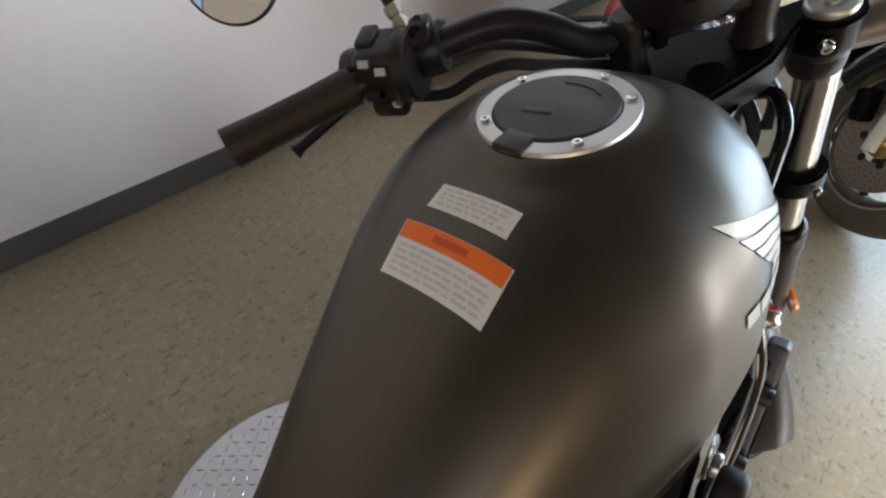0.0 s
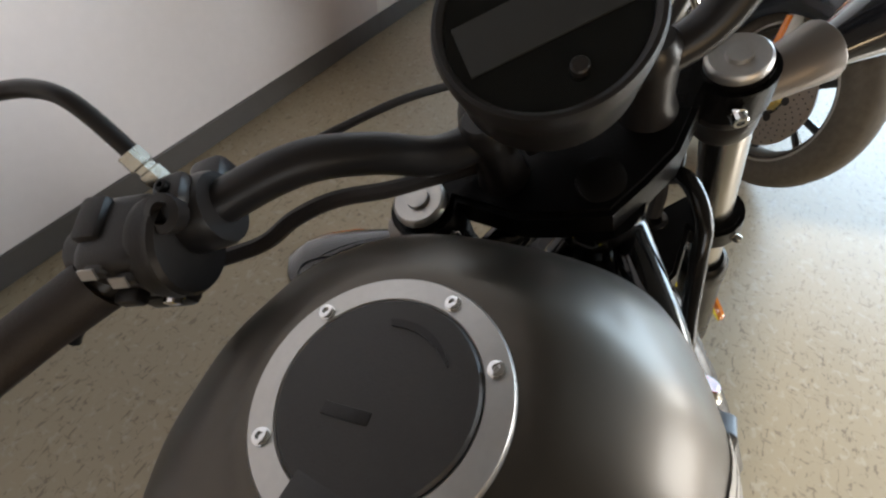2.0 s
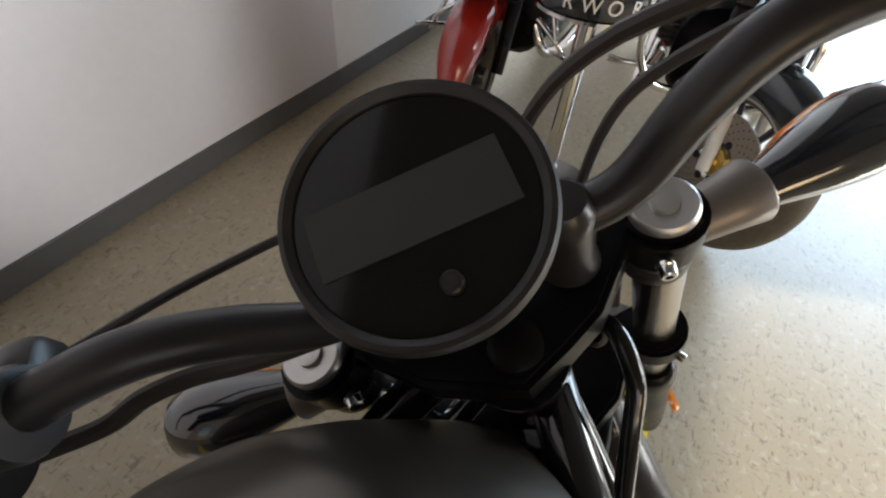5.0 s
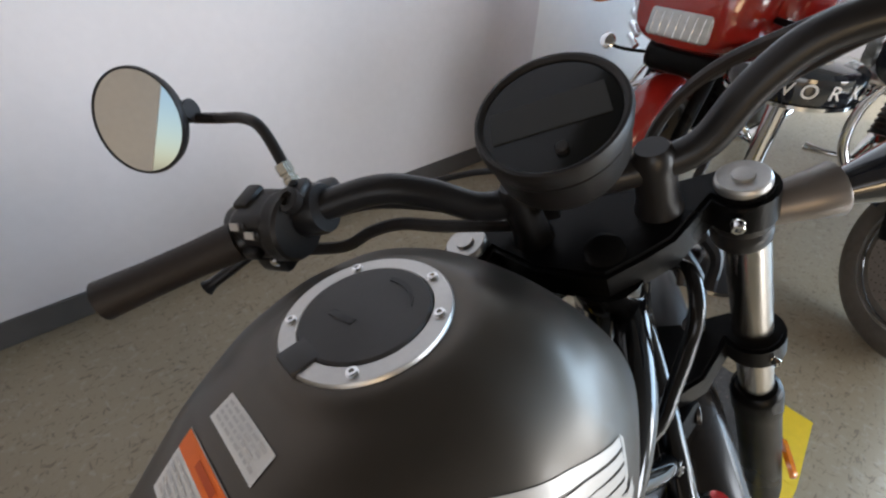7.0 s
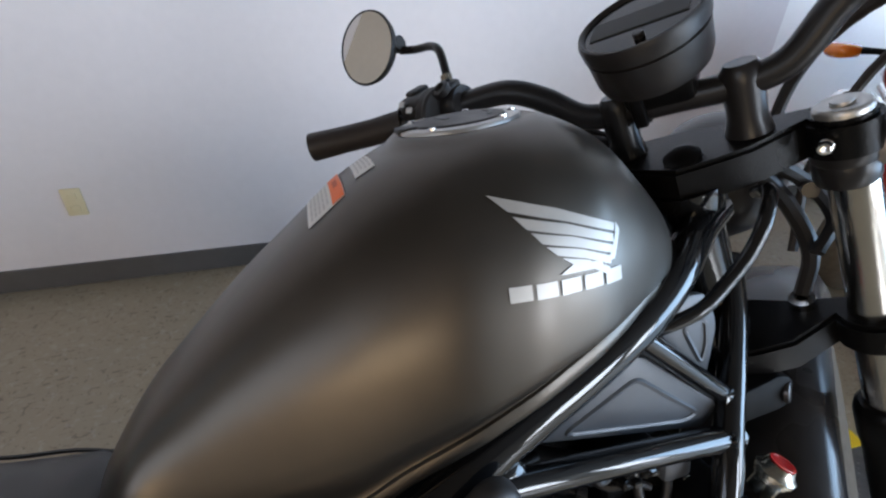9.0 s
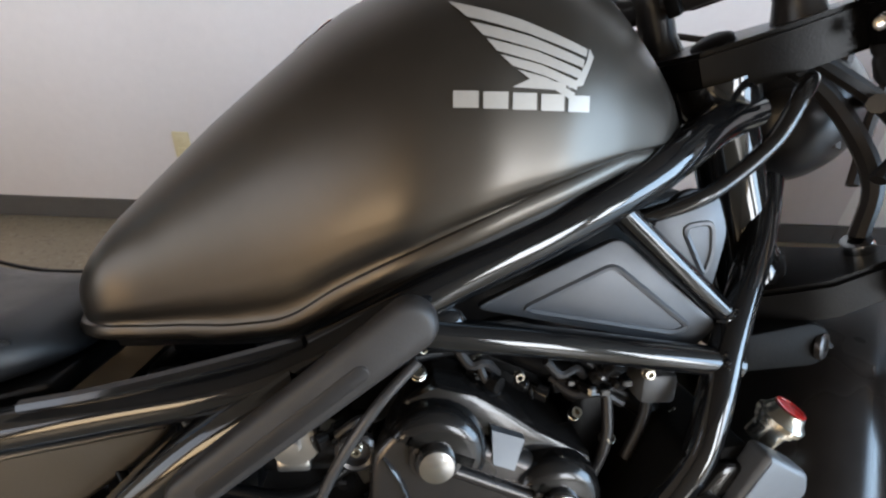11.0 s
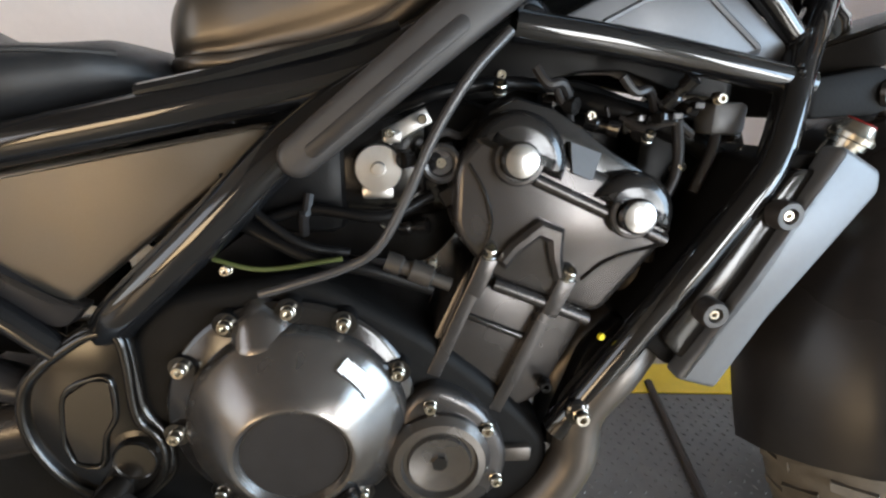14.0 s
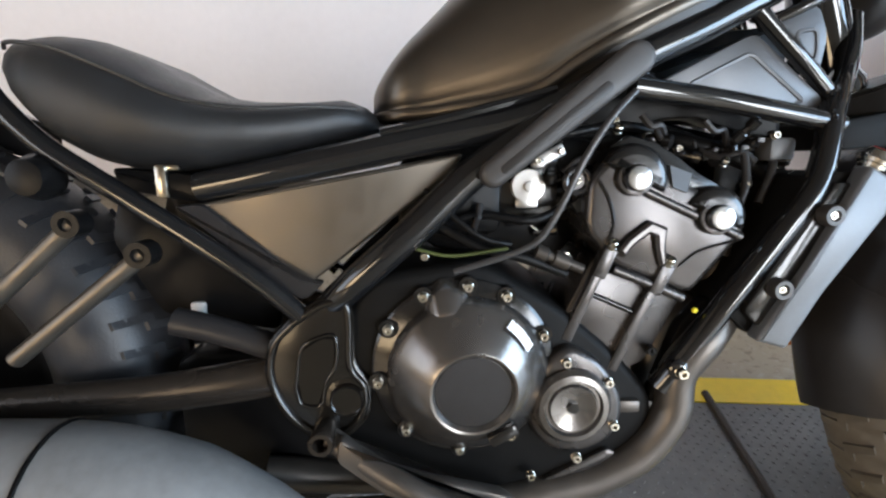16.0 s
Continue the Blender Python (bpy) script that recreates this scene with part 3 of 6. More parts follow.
# wing-shaped emblem: bands that fan out from the right, and plain bars below it
root = (0.744, 0.872)
for i, (x, z, x2, z2) in enumerate(((0.664, 0.909, 0.674, 0.899), (0.676, 0.896, 0.683, 0.888), (0.685, 0.886, 0.691, 0.879), (0.693, 0.877, 0.700, 0.871), (0.703, 0.869, 0.712, 0.863))):
    zt = 0.8835 - i * 0.0065
    xr = 0.7475 - i * 0.0022
    side_decal("wing_band", [(x, z), ((x + xr) / 2, (z + zt) / 2 + 0.002), (xr, zt), (xr - 0.001, zt - 0.0048), ((x2 + xr) / 2, (z2 + zt - 0.005) / 2 + 0.001), (x2, z2)], "pale silver wing-shaped emblem" if i == 0 else "")
side_decal("wing_band", [(0.749, 0.884), (0.752, 0.879), (0.744, 0.862), (0.734, 0.860), (0.741, 0.866), (0.747, 0.877)])
side_decal("wing_band", [(0.700, 0.8590), (0.712, 0.8650), (0.733, 0.8625), (0.733, 0.8585)])
for i in range(5):
    x = 0.666 + i * 0.0172
    side_decal("emblem_bar", [(x, 0.8560), (x + 0.0145, 0.8563), (x + 0.0145, 0.8468), (x, 0.8465)], "", 0.0010, 2)

# frame tubes
for n, pts, r in (
    ("top_tube", [(0.20, -0.098, 0.595), (0.33, -0.106, 0.622), (0.45, -0.110, 0.648), (0.54, -0.112, 0.667), (0.60, -0.110, 0.694), (0.655, -0.107, 0.727), (0.688, -0.104, 0.744), (0.727, -0.100, 0.762), (0.765, -0.096, 0.782), (0.803, -0.088, 0.802), (0.838, -0.074, 0.822), (0.885, -0.045, 0.845), (0.925, -0.024, 0.856)], 0.0160),
    ("down_tube", [(0.962, -0.012, 0.800), (0.940, -0.042, 0.752), (0.908, -0.074, 0.712), (0.884, -0.098, 0.676), (0.870, -0.114, 0.640), (0.855, -0.124, 0.600), (0.822, -0.126, 0.548), (0.776, -0.124, 0.475), (0.728, -0.118, 0.395), (0.712, -0.114, 0.368)], 0.0130),
    ("lower_rail", [(0.655, -0.112, 0.701), (0.75, -0.108, 0.690), (0.893, -0.099, 0.667)], 0.0115),
    ("strut", [(0.782, -0.094, 0.789), (0.85, -0.089, 0.733), (0.904, -0.080, 0.690)], 0.0090),
    ("rear_tube", [(0.575, -0.118, 0.670), (0.50, -0.120, 0.620), (0.433, -0.120, 0.556), (0.369, -0.114, 0.498), (0.345, -0.105, 0.474), (0.322, -0.090, 0.450)], 0.0175),
    ("fender_rail", [(-0.02, -0.105, 0.742), (0.005, -0.108, 0.690), (0.050, -0.110, 0.640), (0.110, -0.112, 0.599), (0.194, -0.114, 0.543), (0.258, -0.114, 0.498), (0.305, -0.112, 0.455)], 0.0110),
):
    for q in both(pts):
        bm = bmesh.new()
        sweep(bm, q, r, 16, 6)
        part(n, bm, FRAME, bike, "gloss black steel frame tube")
for x, y, z, ax in ((0.669, -0.112, 0.706, (0.2, -1, 0.3)), (0.895, -0.088, 0.696, (0.4, -1, 0)), (0.885, -0.103, 0.667, (0.4, -1, 0)), (0.728, -0.128, 0.395, (0, -1, 0))):
    bm = bmesh.new()
    lathe(bm, [(0.0, -0.006), (0.013, -0.006), (0.0135, 0.001), (0.010, 0.004), (0.0, 0.005)], (x, y, z), ax, 14)
    part("weld_collar", bm, FRAME, bike)
for c, ax, r in ((V(0.8755, -0.1010, 0.6695), (0.985, 0.05, -0.16), 0.0118), (V(0.8880, -0.0832, 0.7020), (0.76, 0.12, -0.63), 0.0094)):
    bm = bmesh.new()
    e1, e2, _ = basis(ax)
    for k in range(14):
        q = 2 * math.pi * k / 14
        bmesh.ops.create_icosphere(bm, subdivisions=1, radius=0.0030, matrix=Matrix.Translation(c + e1 * r * math.cos(q) + e2 * r * math.sin(q)))
    part("weld_bead", bm, FRAME, bike, "beaded weld round a tube end")
bm = bmesh.new()
lathe(bm, [(0.0, -0.235), (0.031, -0.235), (0.032, -0.20), (0.027, -0.19), (0.027, -0.06), (0.032, -0.05), (0.032, -0.03), (0.0, -0.03)], (-0.040, 0, 0), (0, 0, 1), 24)
part("head_tube", bm, FRAME, bike, xf=STEER)

# grey gusset panels with raised borders
for name, outline, y, inner in (
    ("gusset_panel", [(0.690, 0.708), (0.796, 0.763), (0.884, 0.694), (0.868, 0.674)], -0.082, [(0.726, 0.707), (0.793, 0.742), (0.860, 0.692), (0.846, 0.687)]),
    ("front_gusset", [(0.826, 0.768), (0.850, 0.797), (0.876, 0.796), (0.890, 0.765), (0.887, 0.735), (0.884, 0.712)], -0.066, [(0.852, 0.768), (0.876, 0.772), (0.880, 0.748), (0.876, 0.728)]),
):
    for s in (1, -1):
        bm = bmesh.new()
        slab(bm, rounded(outline, 0.010), y * s - 0.004, y * s + 0.004, 0.0015)
        g = part(name, bm, PANEL, bike, "smooth grey plastic frame side panel", angle=30)
        bm = bmesh.new()
        ring = rounded(inner, 0.008)
        line = [(x, (y - 0.0035) * s, z) for x, z in ring]
        sweep(bm, line + [line[0]], 0.0026, 6, 1)
        part("raised_border", bm, PANEL, g)

# side cover below the seat, and the long guard in front of it
for s in (-1, 1):
    bm = bmesh.new()
    slab(bm, rounded([(0.188, 0.575), (0.30, 0.598), (0.485, 0.634), (0.463, 0.607), (0.302, 0.480), (0.290, 0.484)], 0.012), s * 0.086, s * 0.104, 0.004, 3)
    part("side_cover", bm, COVER, bike, "satin bronze-grey side cover", angle=40)
    bm = bmesh.new()
    slab(bm, rounded([(0.175, 0.575), (0.30, 0.474), (0.312, 0.474), (0.330, 0.492), (0.304, 0.498), (0.205, 0.578)], 0.006), s * 0.094, s * 0.110, 0.003)
    part("cover_trim", bm, BLACK_SATIN, bike, angle=40)
bm = bmesh.new()
ga, gb = V(0.508, 0, 0.612), V(0.643, 0, 0.722)
gd = (gb - ga).normalized()
gn = V(-gd.z, 0, gd.x)


def stadium(a, b, ra, rb):
    """An (x, z) outline with rounded ends about two centres."""
    out = []
    for c, r, start in ((b, rb, -90), (a, ra, 90)):
        for k in range(13):
            q = radians(start + 180 * k / 12)
            p = c + gd * math.cos(q) * r + gn * math.sin(q) * r
            out.append((p.x, p.z))
    return out


slab(bm, stadium(ga, gb, 0.0135, 0.0165), -0.154, -0.134, 0.006, 3)
guard = part("cable_guard", bm, GREYPLASTIC, bike, "long dark grey plastic guard with rounded ends", angle=60)
bm = bmesh.new()
slab(bm, stadium(ga + gd * 0.012 - gn * 0.003, gb - gd * 0.040 - gn * 0.003, 0.0050, 0.0055), -0.1546, -0.148, 0.001)
part("inset_groove", bm, BLACK, guard, angle=40)

# solo seat
SX = [0.000, 0.012, 0.035, 0.065, 0.095, 0.130, 0.165, 0.21, 0.26, 0.31, 0.35, 0.375, 0.388]
STOP = [0.725, 0.742, 0.750, 0.752, 0.749, 0.736, 0.716, 0.694, 0.688, 0.689, 0.693, 0.684, 0.668]
SLOW = [0.715, 0.690, 0.662, 0.634, 0.618, 0.610, 0.608, 0.611, 0.619, 0.630, 0.641, 0.648, 0.655]
SWID = [0.060, 0.095, 0.122, 0.138, 0.145, 0.147, 0.144, 0.135, 0.122, 0.106, 0.090, 0.072, 0.048]
bm = bmesh.new()
rings = []
for i in range(49):
    x = SX[0] + (SX[-1] - SX[0]) * i / 48
    top, low, wid = (float(np.interp(x, SX, s)) for s in (STOP, SLOW, SWID))
    ring = []
    for k in range(28):
        a = 2 * math.pi * k / 28
        cx, cz = math.cos(a), math.sin(a)
        y = wid * math.copysign(abs(cx) ** 0.50, cx)
        z = (top + low) / 2 + (top - low) / 2 * math.copysign(abs(cz) ** 0.58, cz)
        y *= 1 - 0.16 * max(0.0, cz) - 0.16 * max(0.0, -cz)
        ring.append(bm.verts.new((x, y, z)))
    rings.append(ring)
for a, b in zip(rings, rings[1:]):
    for k in range(28):
        bm.faces.new((a[k], a[(k + 1) % 28], b[(k + 1) % 28], b[k]))
bm.faces.new(rings[0])
bm.faces.new(rings[-1])
seat = part("seat", bm, SEAT, bike, "black vinyl solo seat with a side seam", angle=70)
for s in (-1, 1):
    bm = bmesh.new()
    pts = []
    for x in (0.016, 0.035, 0.065, 0.10, 0.15, 0.20, 0.26, 0.32, 0.365):
        top, low, wid = (float(np.interp(x, SX, q)) for q in (STOP, SLOW, SWID))
        pts.append((x, s * wid * 0.935, (top + low) / 2 + (top - low) * 0.32))
    sweep(bm, pts, 0.0022, 6, 4)
    part("piping", bm, SEAT, seat)
bm = bmesh.new()
box(bm, (0.175, -0.122, 0.602), (0.012, 0.010, 0.034), 0.003)
box(bm, (0.182, -0.120, 0.616), (0.022, 0.008, 0.006), 0.002)
part("seat_bracket", bm, ZINC, bike, "bright seat bracket")
bm = bmesh.new()
slab(bm, rounded([(0.10, 0.615), (0.20, 0.607), (0.395, 0.655), (0.40, 0.640), (0.20, 0.575), (0.11, 0.590)], 0.008), -0.085, 0.085, 0.004)
part("seat_pan", bm, CAST, bike)
bm = bmesh.new()
line = [(0.395, -0.112, 0.652), (0.45, -0.116, 0.664), (0.52, -0.117, 0.682), (0.575, -0.116, 0.697)]
sweep(bm, line, 0.0055, 8, 4)
part("tank_side_rail", bm, FRAME, bike)


# wheels, each built about its axle
def wheel(name, xf, r_out, r_minor, rim_r, spokes, rubber, tread=True):
    bm = bmesh.new()
    prof = []
    rm = r_out - r_minor
    for i in range(25):
        a = math.pi * 2 * i / 24
        y, r = math.cos(a), math.sin(a)
        prof.append((rm + r_minor * math.copysign(abs(r) ** 0.85, r), r_minor * 1.05 * math.copysign(abs(y) ** 0.9, y)))
    c, (u, v, w) = V(0, 0, 0), (V(1, 0, 0), V(0, 0, 1), V(0, 1, 0))
    seg = 72
    rings = [[bm.verts.new(w * h + (u * math.cos(2 * math.pi * k / seg) + v * math.sin(2 * math.pi * k / seg)) * r) for k in range(seg)] for r, h in prof[:-1]]
    for a, b in zip(rings, rings[1:] + rings[:1]):
        for k in range(seg):
            bm.faces.new((a[k], a[(k + 1) % seg], b[(k + 1) % seg], b[k]))
    wh = part(name, bm, rubber, bike, "black tyre with blocky tread on a dark alloy rim", xf=xf, angle=50)
    if tread:
        bm = bmesh.new()
        for k in range(48):
            for s in (-1, 1):
                a0 = 2 * math.pi * (k + (0.5 if s > 0 else 0)) / 48
                pts = []
                for h, da in ((0.006, 0.0), (0.030, 0.02), (0.030, 0.06), (0.064, 0.08), (0.064, 0.045), (0.040, 0.030), (0.040, -0.005), (0.006, -0.03)):
                    h *= r_minor / 0.070
                    rr = rm + r_minor * max(0.0, 1 - (h / (r_minor * 1.05)) ** 2.3) ** 0.45 + 0.0050
                    pts.append(V(math.cos(a0 + da) * rr, s * h, math.sin(a0 + da) * rr))
                top = [bm.verts.new(p) for p in pts]
                low = [bm.verts.new(p * 1.0 - Vector((p.x, 0, p.z)).normalized() * 0.009) for p in pts]
                bm.faces.new(top)
                for i in range(len(top)):
                    bm.faces.new((top[i], low[i], low[(i + 1) % len(top)], top[(i + 1) % len(top)]))
        part("tread", bm, rubber, wh, xf=xf, angle=50)["kind"] = "stuff"
    bm = bmesh.new()
    lathe(bm, [(rim_r - 0.03, -0.05), (rim_r + 0.004, -0.055), (rim_r + 0.006, -0.048), (rim_r - 0.014, -0.03), (rim_r - 0.014, 0.03), (rim_r + 0.006, 0.048), (rim_r + 0.004, 0.055), (rim_r - 0.03, 0.05), (rim_r - 0.03, -0.05)], (0, 0, 0), (0, 1, 0), 48)
    for k in range(spokes):
        a = 2 * math.pi * k / spokes
        m = Matrix.Rotation(a, 4, "Y")
        b2 = bmesh.new()
        box(b2, (rim_r * 0.5, 0, 0), (rim_r * 0.95, 0.028, 0.022), 0.004)
        b2.transform(m)
        tmp = bpy.data.meshes.new("tmp")
        b2.to_mesh(tmp)
        b2.free()
        bm.from_mesh(tmp)
        bpy.data.meshes.remove(tmp)
    lathe(bm, [(0, -0.05), (0.035, -0.05), (0.04, 0), (0.035, 0.05), (0, 0.05)], (0, 0, 0), (0, 1, 0), 24)
    part("rim", bm, CAST, wh, xf=xf)
    return wh


AXF = FORKTOP - GZ * 0.622 + GX * 0.060 + V(0.020, 0.022, 0.0)
heading = Matrix(((GX.x, GY.x, GZ.x, AXF.x), (GX.y, GY.y, GZ.y, AXF.y), (GX.z, GY.z, GZ.z, AXF.z), (0, 0, 0, 1)))
wheel("front_wheel", heading, 0.318, 0.066, 0.205, 10, TYRE)
wheel("rear_wheel", Matrix.Translation((-0.205, 0, 0.335)), 0.318, 0.074, 0.205, 10, TYRE_SHADED)


def fender(name, xf, r, half, a0, a1, parent):
    """A curved mudguard between two angles, in degrees from ahead over the top."""
    bm = bmesh.new()
    prof = [(-half, -0.055), (-half * 0.97, -0.03), (-half * 0.85, -0.006), (-half * 0.5, 0.006), (0, 0.010), (half * 0.5, 0.006), (half * 0.85, -0.006), (half * 0.97, -0.03), (half, -0.055)]
    rings = []
    for k in range(33):
        a = radians(a0 + (a1 - a0) * k / 32)
        rings.append([bm.verts.new((math.cos(a) * (r + h), y, math.sin(a) * (r + h))) for y, h in prof] + [bm.verts.new((math.cos(a) * (r + h - 0.004), y * 0.96, math.sin(a) * (r + h - 0.004))) for y, h in prof[::-1]])
    n = len(rings[0])
    for a, b in zip(rings, rings[1:]):
        for k in range(n):
            bm.faces.new((a[k], a[(k + 1) % n], b[(k + 1) % n], b[k]))
    bm.faces.new(rings[0])
    bm.faces.new(rings[-1])
    return part(name, bm, BLACK_SATIN, parent, "satin black mudguard", xf=xf, angle=50)


fender("front_fender", heading, 0.334, 0.080, 35, 166, bike)
fender("rear_fender", Matrix.Translation((-0.205, 0, 0.335)), 0.360, 0.088, 66, 150, bike)

# steering: clamps, fork legs, caps
def clamp_plate(z0, z1, half, lobe, back):
    bm = bmesh.new()
    outline = []
    for k in range(15):
        a = radians(-250 + 230 * k / 14)
        outline.append((lobe * math.cos(a), -half + lobe * math.sin(a)))
    outline += [(0.022, -0.05), (0.030, 0.0), (0.022, 0.05)]
    for k in range(15):
        a = radians(20 + 230 * k / 14)
        outline.append((lobe * math.cos(a), half + lobe * math.sin(a)))
    outline += [(back + 0.012, 0.055), (back, 0.03), (back - 0.012, 0.0), (back, -0.03), (back + 0.012, -0.055)]
    a = [bm.verts.new((x, y, z0)) for x, y in outline]
    b = [bm.verts.new((x, y, z1)) for x, y in outline]
    f1, f2 = bm.faces.new(a), bm.faces.new(b)
    for i in range(len(a)):
        bm.faces.new((a[i], a[(i + 1) % len(a)], b[(i + 1) % len(a)], b[i]))
    bmesh.ops.recalc_face_normals(bm, faces=bm.faces[:])
    bmesh.ops.bevel(bm, geom=list({e for f in (f1, f2) for e in f.edges}), offset=0.004, segments=2, affect="EDGES")
    return bm


part("upper_clamp", clamp_plate(-0.040, -0.004, 0.115, 0.0262, -0.055), CAST, bike, "black upper fork clamp", xf=STEER)
part("lower_clamp", clamp_plate(-0.250, -0.215, 0.115, 0.030, -0.060), CAST, bike, "black lower fork clamp", xf=FORKS)
for s in (-1, 1):
    bm = bmesh.new()
    lathe(bm, [(0.0, -0.40), (0.0185, -0.40), (0.0185, -0.01), (0.0, -0.01)], (0, s * 0.115, 0), (0, 0, 1), 28)
    leg = part("fork_tube", bm, FORK, bike, "bright chromed fork tube", xf=FORKS)
    bm = bmesh.new()
    lathe(bm, [(0.0, -0.03), (0.0200, -0.03), (0.0204, -0.001), (0.0198, 0.0015), (0.0182, 0.0030), (0.0160, 0.0026), (0.0085, 0.0022), (0.0080, 0.0052), (0.0, 0.0056)], (0, s * 0.115, 0), (0, 0, 1), 36)
    part("fork_cap", bm, SATIN, leg, "silver fork cap", xf=STEER)
    bm = bmesh.new()
    lathe(bm, [(0.0, -0.70), (0.024, -0.70), (0.0265, -0.66), (0.0265, -0.40), (0.0285, -0.385), (0.0285, -0.350), (0.0265, -0.340), (0.022, -0.336), (0.0, -0.336)], (0, s * 0.115, 0), (0, 0, 1), 28)
    part("fork_slider", bm, CAST, bike, "black lower fork leg with a dust cover", xf=FORKS)
    bm = bmesh.new()
    lathe(bm, [(0.0, -0.066), (0.0220, -0.066), (0.0236, -0.062), (0.0240, -0.050), (0.0230, -0.046), (0.0245, -0.043), (0.0245, -0.035), (0.0, -0.035)], (0, s * 0.115, 0), (0, 0, 1), 28)
    part("fork_sleeve", bm, BLACK_SATIN, bike, xf=STEER)
    p, q = STEER @ V(-0.026, s * 0.103, -0.020), STEER.to_3x3() @ V(-1, s * -0.25, 0)
    bolt("pinch_bolt", p, q, 0.0058, 0.009, bike, CHROME)
    p = FORKS @ V(-0.026, s * 0.123, -0.236)
    bolt("pinch_bolt", p, STEER.to_3x3() @ V(-1, s * 0.5, 0), 0.005, 0.009, bike)
    # turn signal on its stalk
    bm = bmesh.new()
    lathe(bm, [(0.0, 0.0), (0.0165, 0.0), (0.0170, 0.014), (0.0195, 0.034), (0.0225, 0.056), (0.0215, 0.058), (0.0, 0.058)], (0.002, s * (0.126 if s < 0 else 0.095), (-0.040 if s < 0 else -0.052)), (0.06, s, 0.02), 24)
    stalk = part("signal_stalk", bm, BRONZE, bike, "brown-grey signal stalk", xf=STEER)
    bm = bmesh.new()
    lathe(bm, [(0.0, 0.0), (0.0135, 0.0), (0.0170, 0.016), (0.0235, 0.040), (0.0285, 0.066), (0.0290, 0.084), (0.0245, 0.102), (0.012, 0.112), (0.0, 0.114)], (0.004, s * (0.180 if s < 0 else 0.143), (-0.039 if s < 0 else -0.054)), (0.10, s, 0.03), 32)
    sig = part("turn_signal", bm, BODYBLACK, stalk, "glossy black turn signal", xf=STEER)
    bm = bmesh.new()
    lathe(bm, [(0.0, 0.014), (0.013, 0.018), (0.0225, 0.042), (0.0270, 0.066), (0.0275, 0.082), (0.0235, 0.098), (0.010, 0.107), (0.0, 0.108)], (0.0100, s * (0.180 if s < 0 else 0.143), (-0.0435 if s < 0 else -0.0585)), (0.10, s, 0.03), 32)
    part("amber_lens", bm, AMBER, sig, "amber lens", xf=STEER)
    bm = bmesh.new()
    lathe(bm, [(0, 0), (0.028, 0), (0.0285, 0.006), (0.025, 0.011), (0, 0.012)], (0.002, s * 0.146, -0.580), (-0.1, s, 0.1), 24)
    part("side_reflector", bm, AMBER, bike, "orange side reflector", xf=FORKS)

def right_shift(y):
    """The right half of the bar stands a little higher and further ahead."""
    u = min(1.0, max(0.0, (-y - 0.06) / 0.09))
    return V(0.009, 0, 0.010) * (u * u * (3 - 2 * u))


# ring nut and plug on the lower clamp, hoses
bm = bmesh.new()
lathe(bm, [(0.006, 0.002), (0.006, 0.014), (0.0115, 0.014), (0.0125, 0.010), (0.0125, 0.0), (0.0, 0.0)], (0.012, -0.062, -0.218), (-0.2, 0, 1), 24)
part("clamp_plug", bm, CHROME, bike, "bright ring plug", xf=FORKS)
for pts, r, m in (
    ([(0.01, -0.02, -0.02), (0.03, -0.055, -0.07), (0.035, -0.075, -0.12), (0.02, -0.085, -0.16), (0.01, -0.075, -0.20)], 0.0080, BLACK),
    ([(0.02, -0.045, -0.03), (0.045, -0.085, -0.09), (0.03, -0.105, -0.13), (0.005, -0.090, -0.15)], 0.0070, BLACK),
    ([(-0.022, 0.250, 0.062), (-0.015, 0.215, 0.047), (-0.012, 0.185, 0.053), (-0.012, 0.155, 0.053), (-0.010, 0.125, 0.038), (-0.004, 0.095, 0.022), (0.004, 0.05, 0.0)], 0.0056, RUBBER),
    ([(-0.012, 0.235, 0.080), (0.006, 0.200, 0.070), (0.004, 0.165, 0.066), (0.006, 0.125, 0.046), (0.012, 0.07, 0.010)], 0.0042, RUBBER),
    ([(0.03, 0.235, 0.06), (0.055, 0.19, 0.042), (0.069, 0.149, 0.031), (0.085, 0.10, 0.015), (0.10, 0.05, -0.01)], 0.0034, RUBBER),
    ([(0.02, -0.25, 0.09), (0.06, -0.18, 0.06), (0.11, -0.10, 0.01), (0.12, -0.06, -0.06), (0.08, -0.05, -0.14)], 0.0066, RUBBER),
    ([(0.0, -0.25, 0.085), (0.05, -0.20, 0.04), (0.085, -0.14, -0.02), (0.07, -0.09, -0.09), (0.03, -0.07, -0.16)], 0.0050, RUBBER),
):
    bm = bmesh.new()
    sweep(bm, pts, r, 8, 6)
    for v in bm.verts:
        v.co += right_shift(v.co.y)
    part("control_cable", bm, m, bike, xf=STEER)

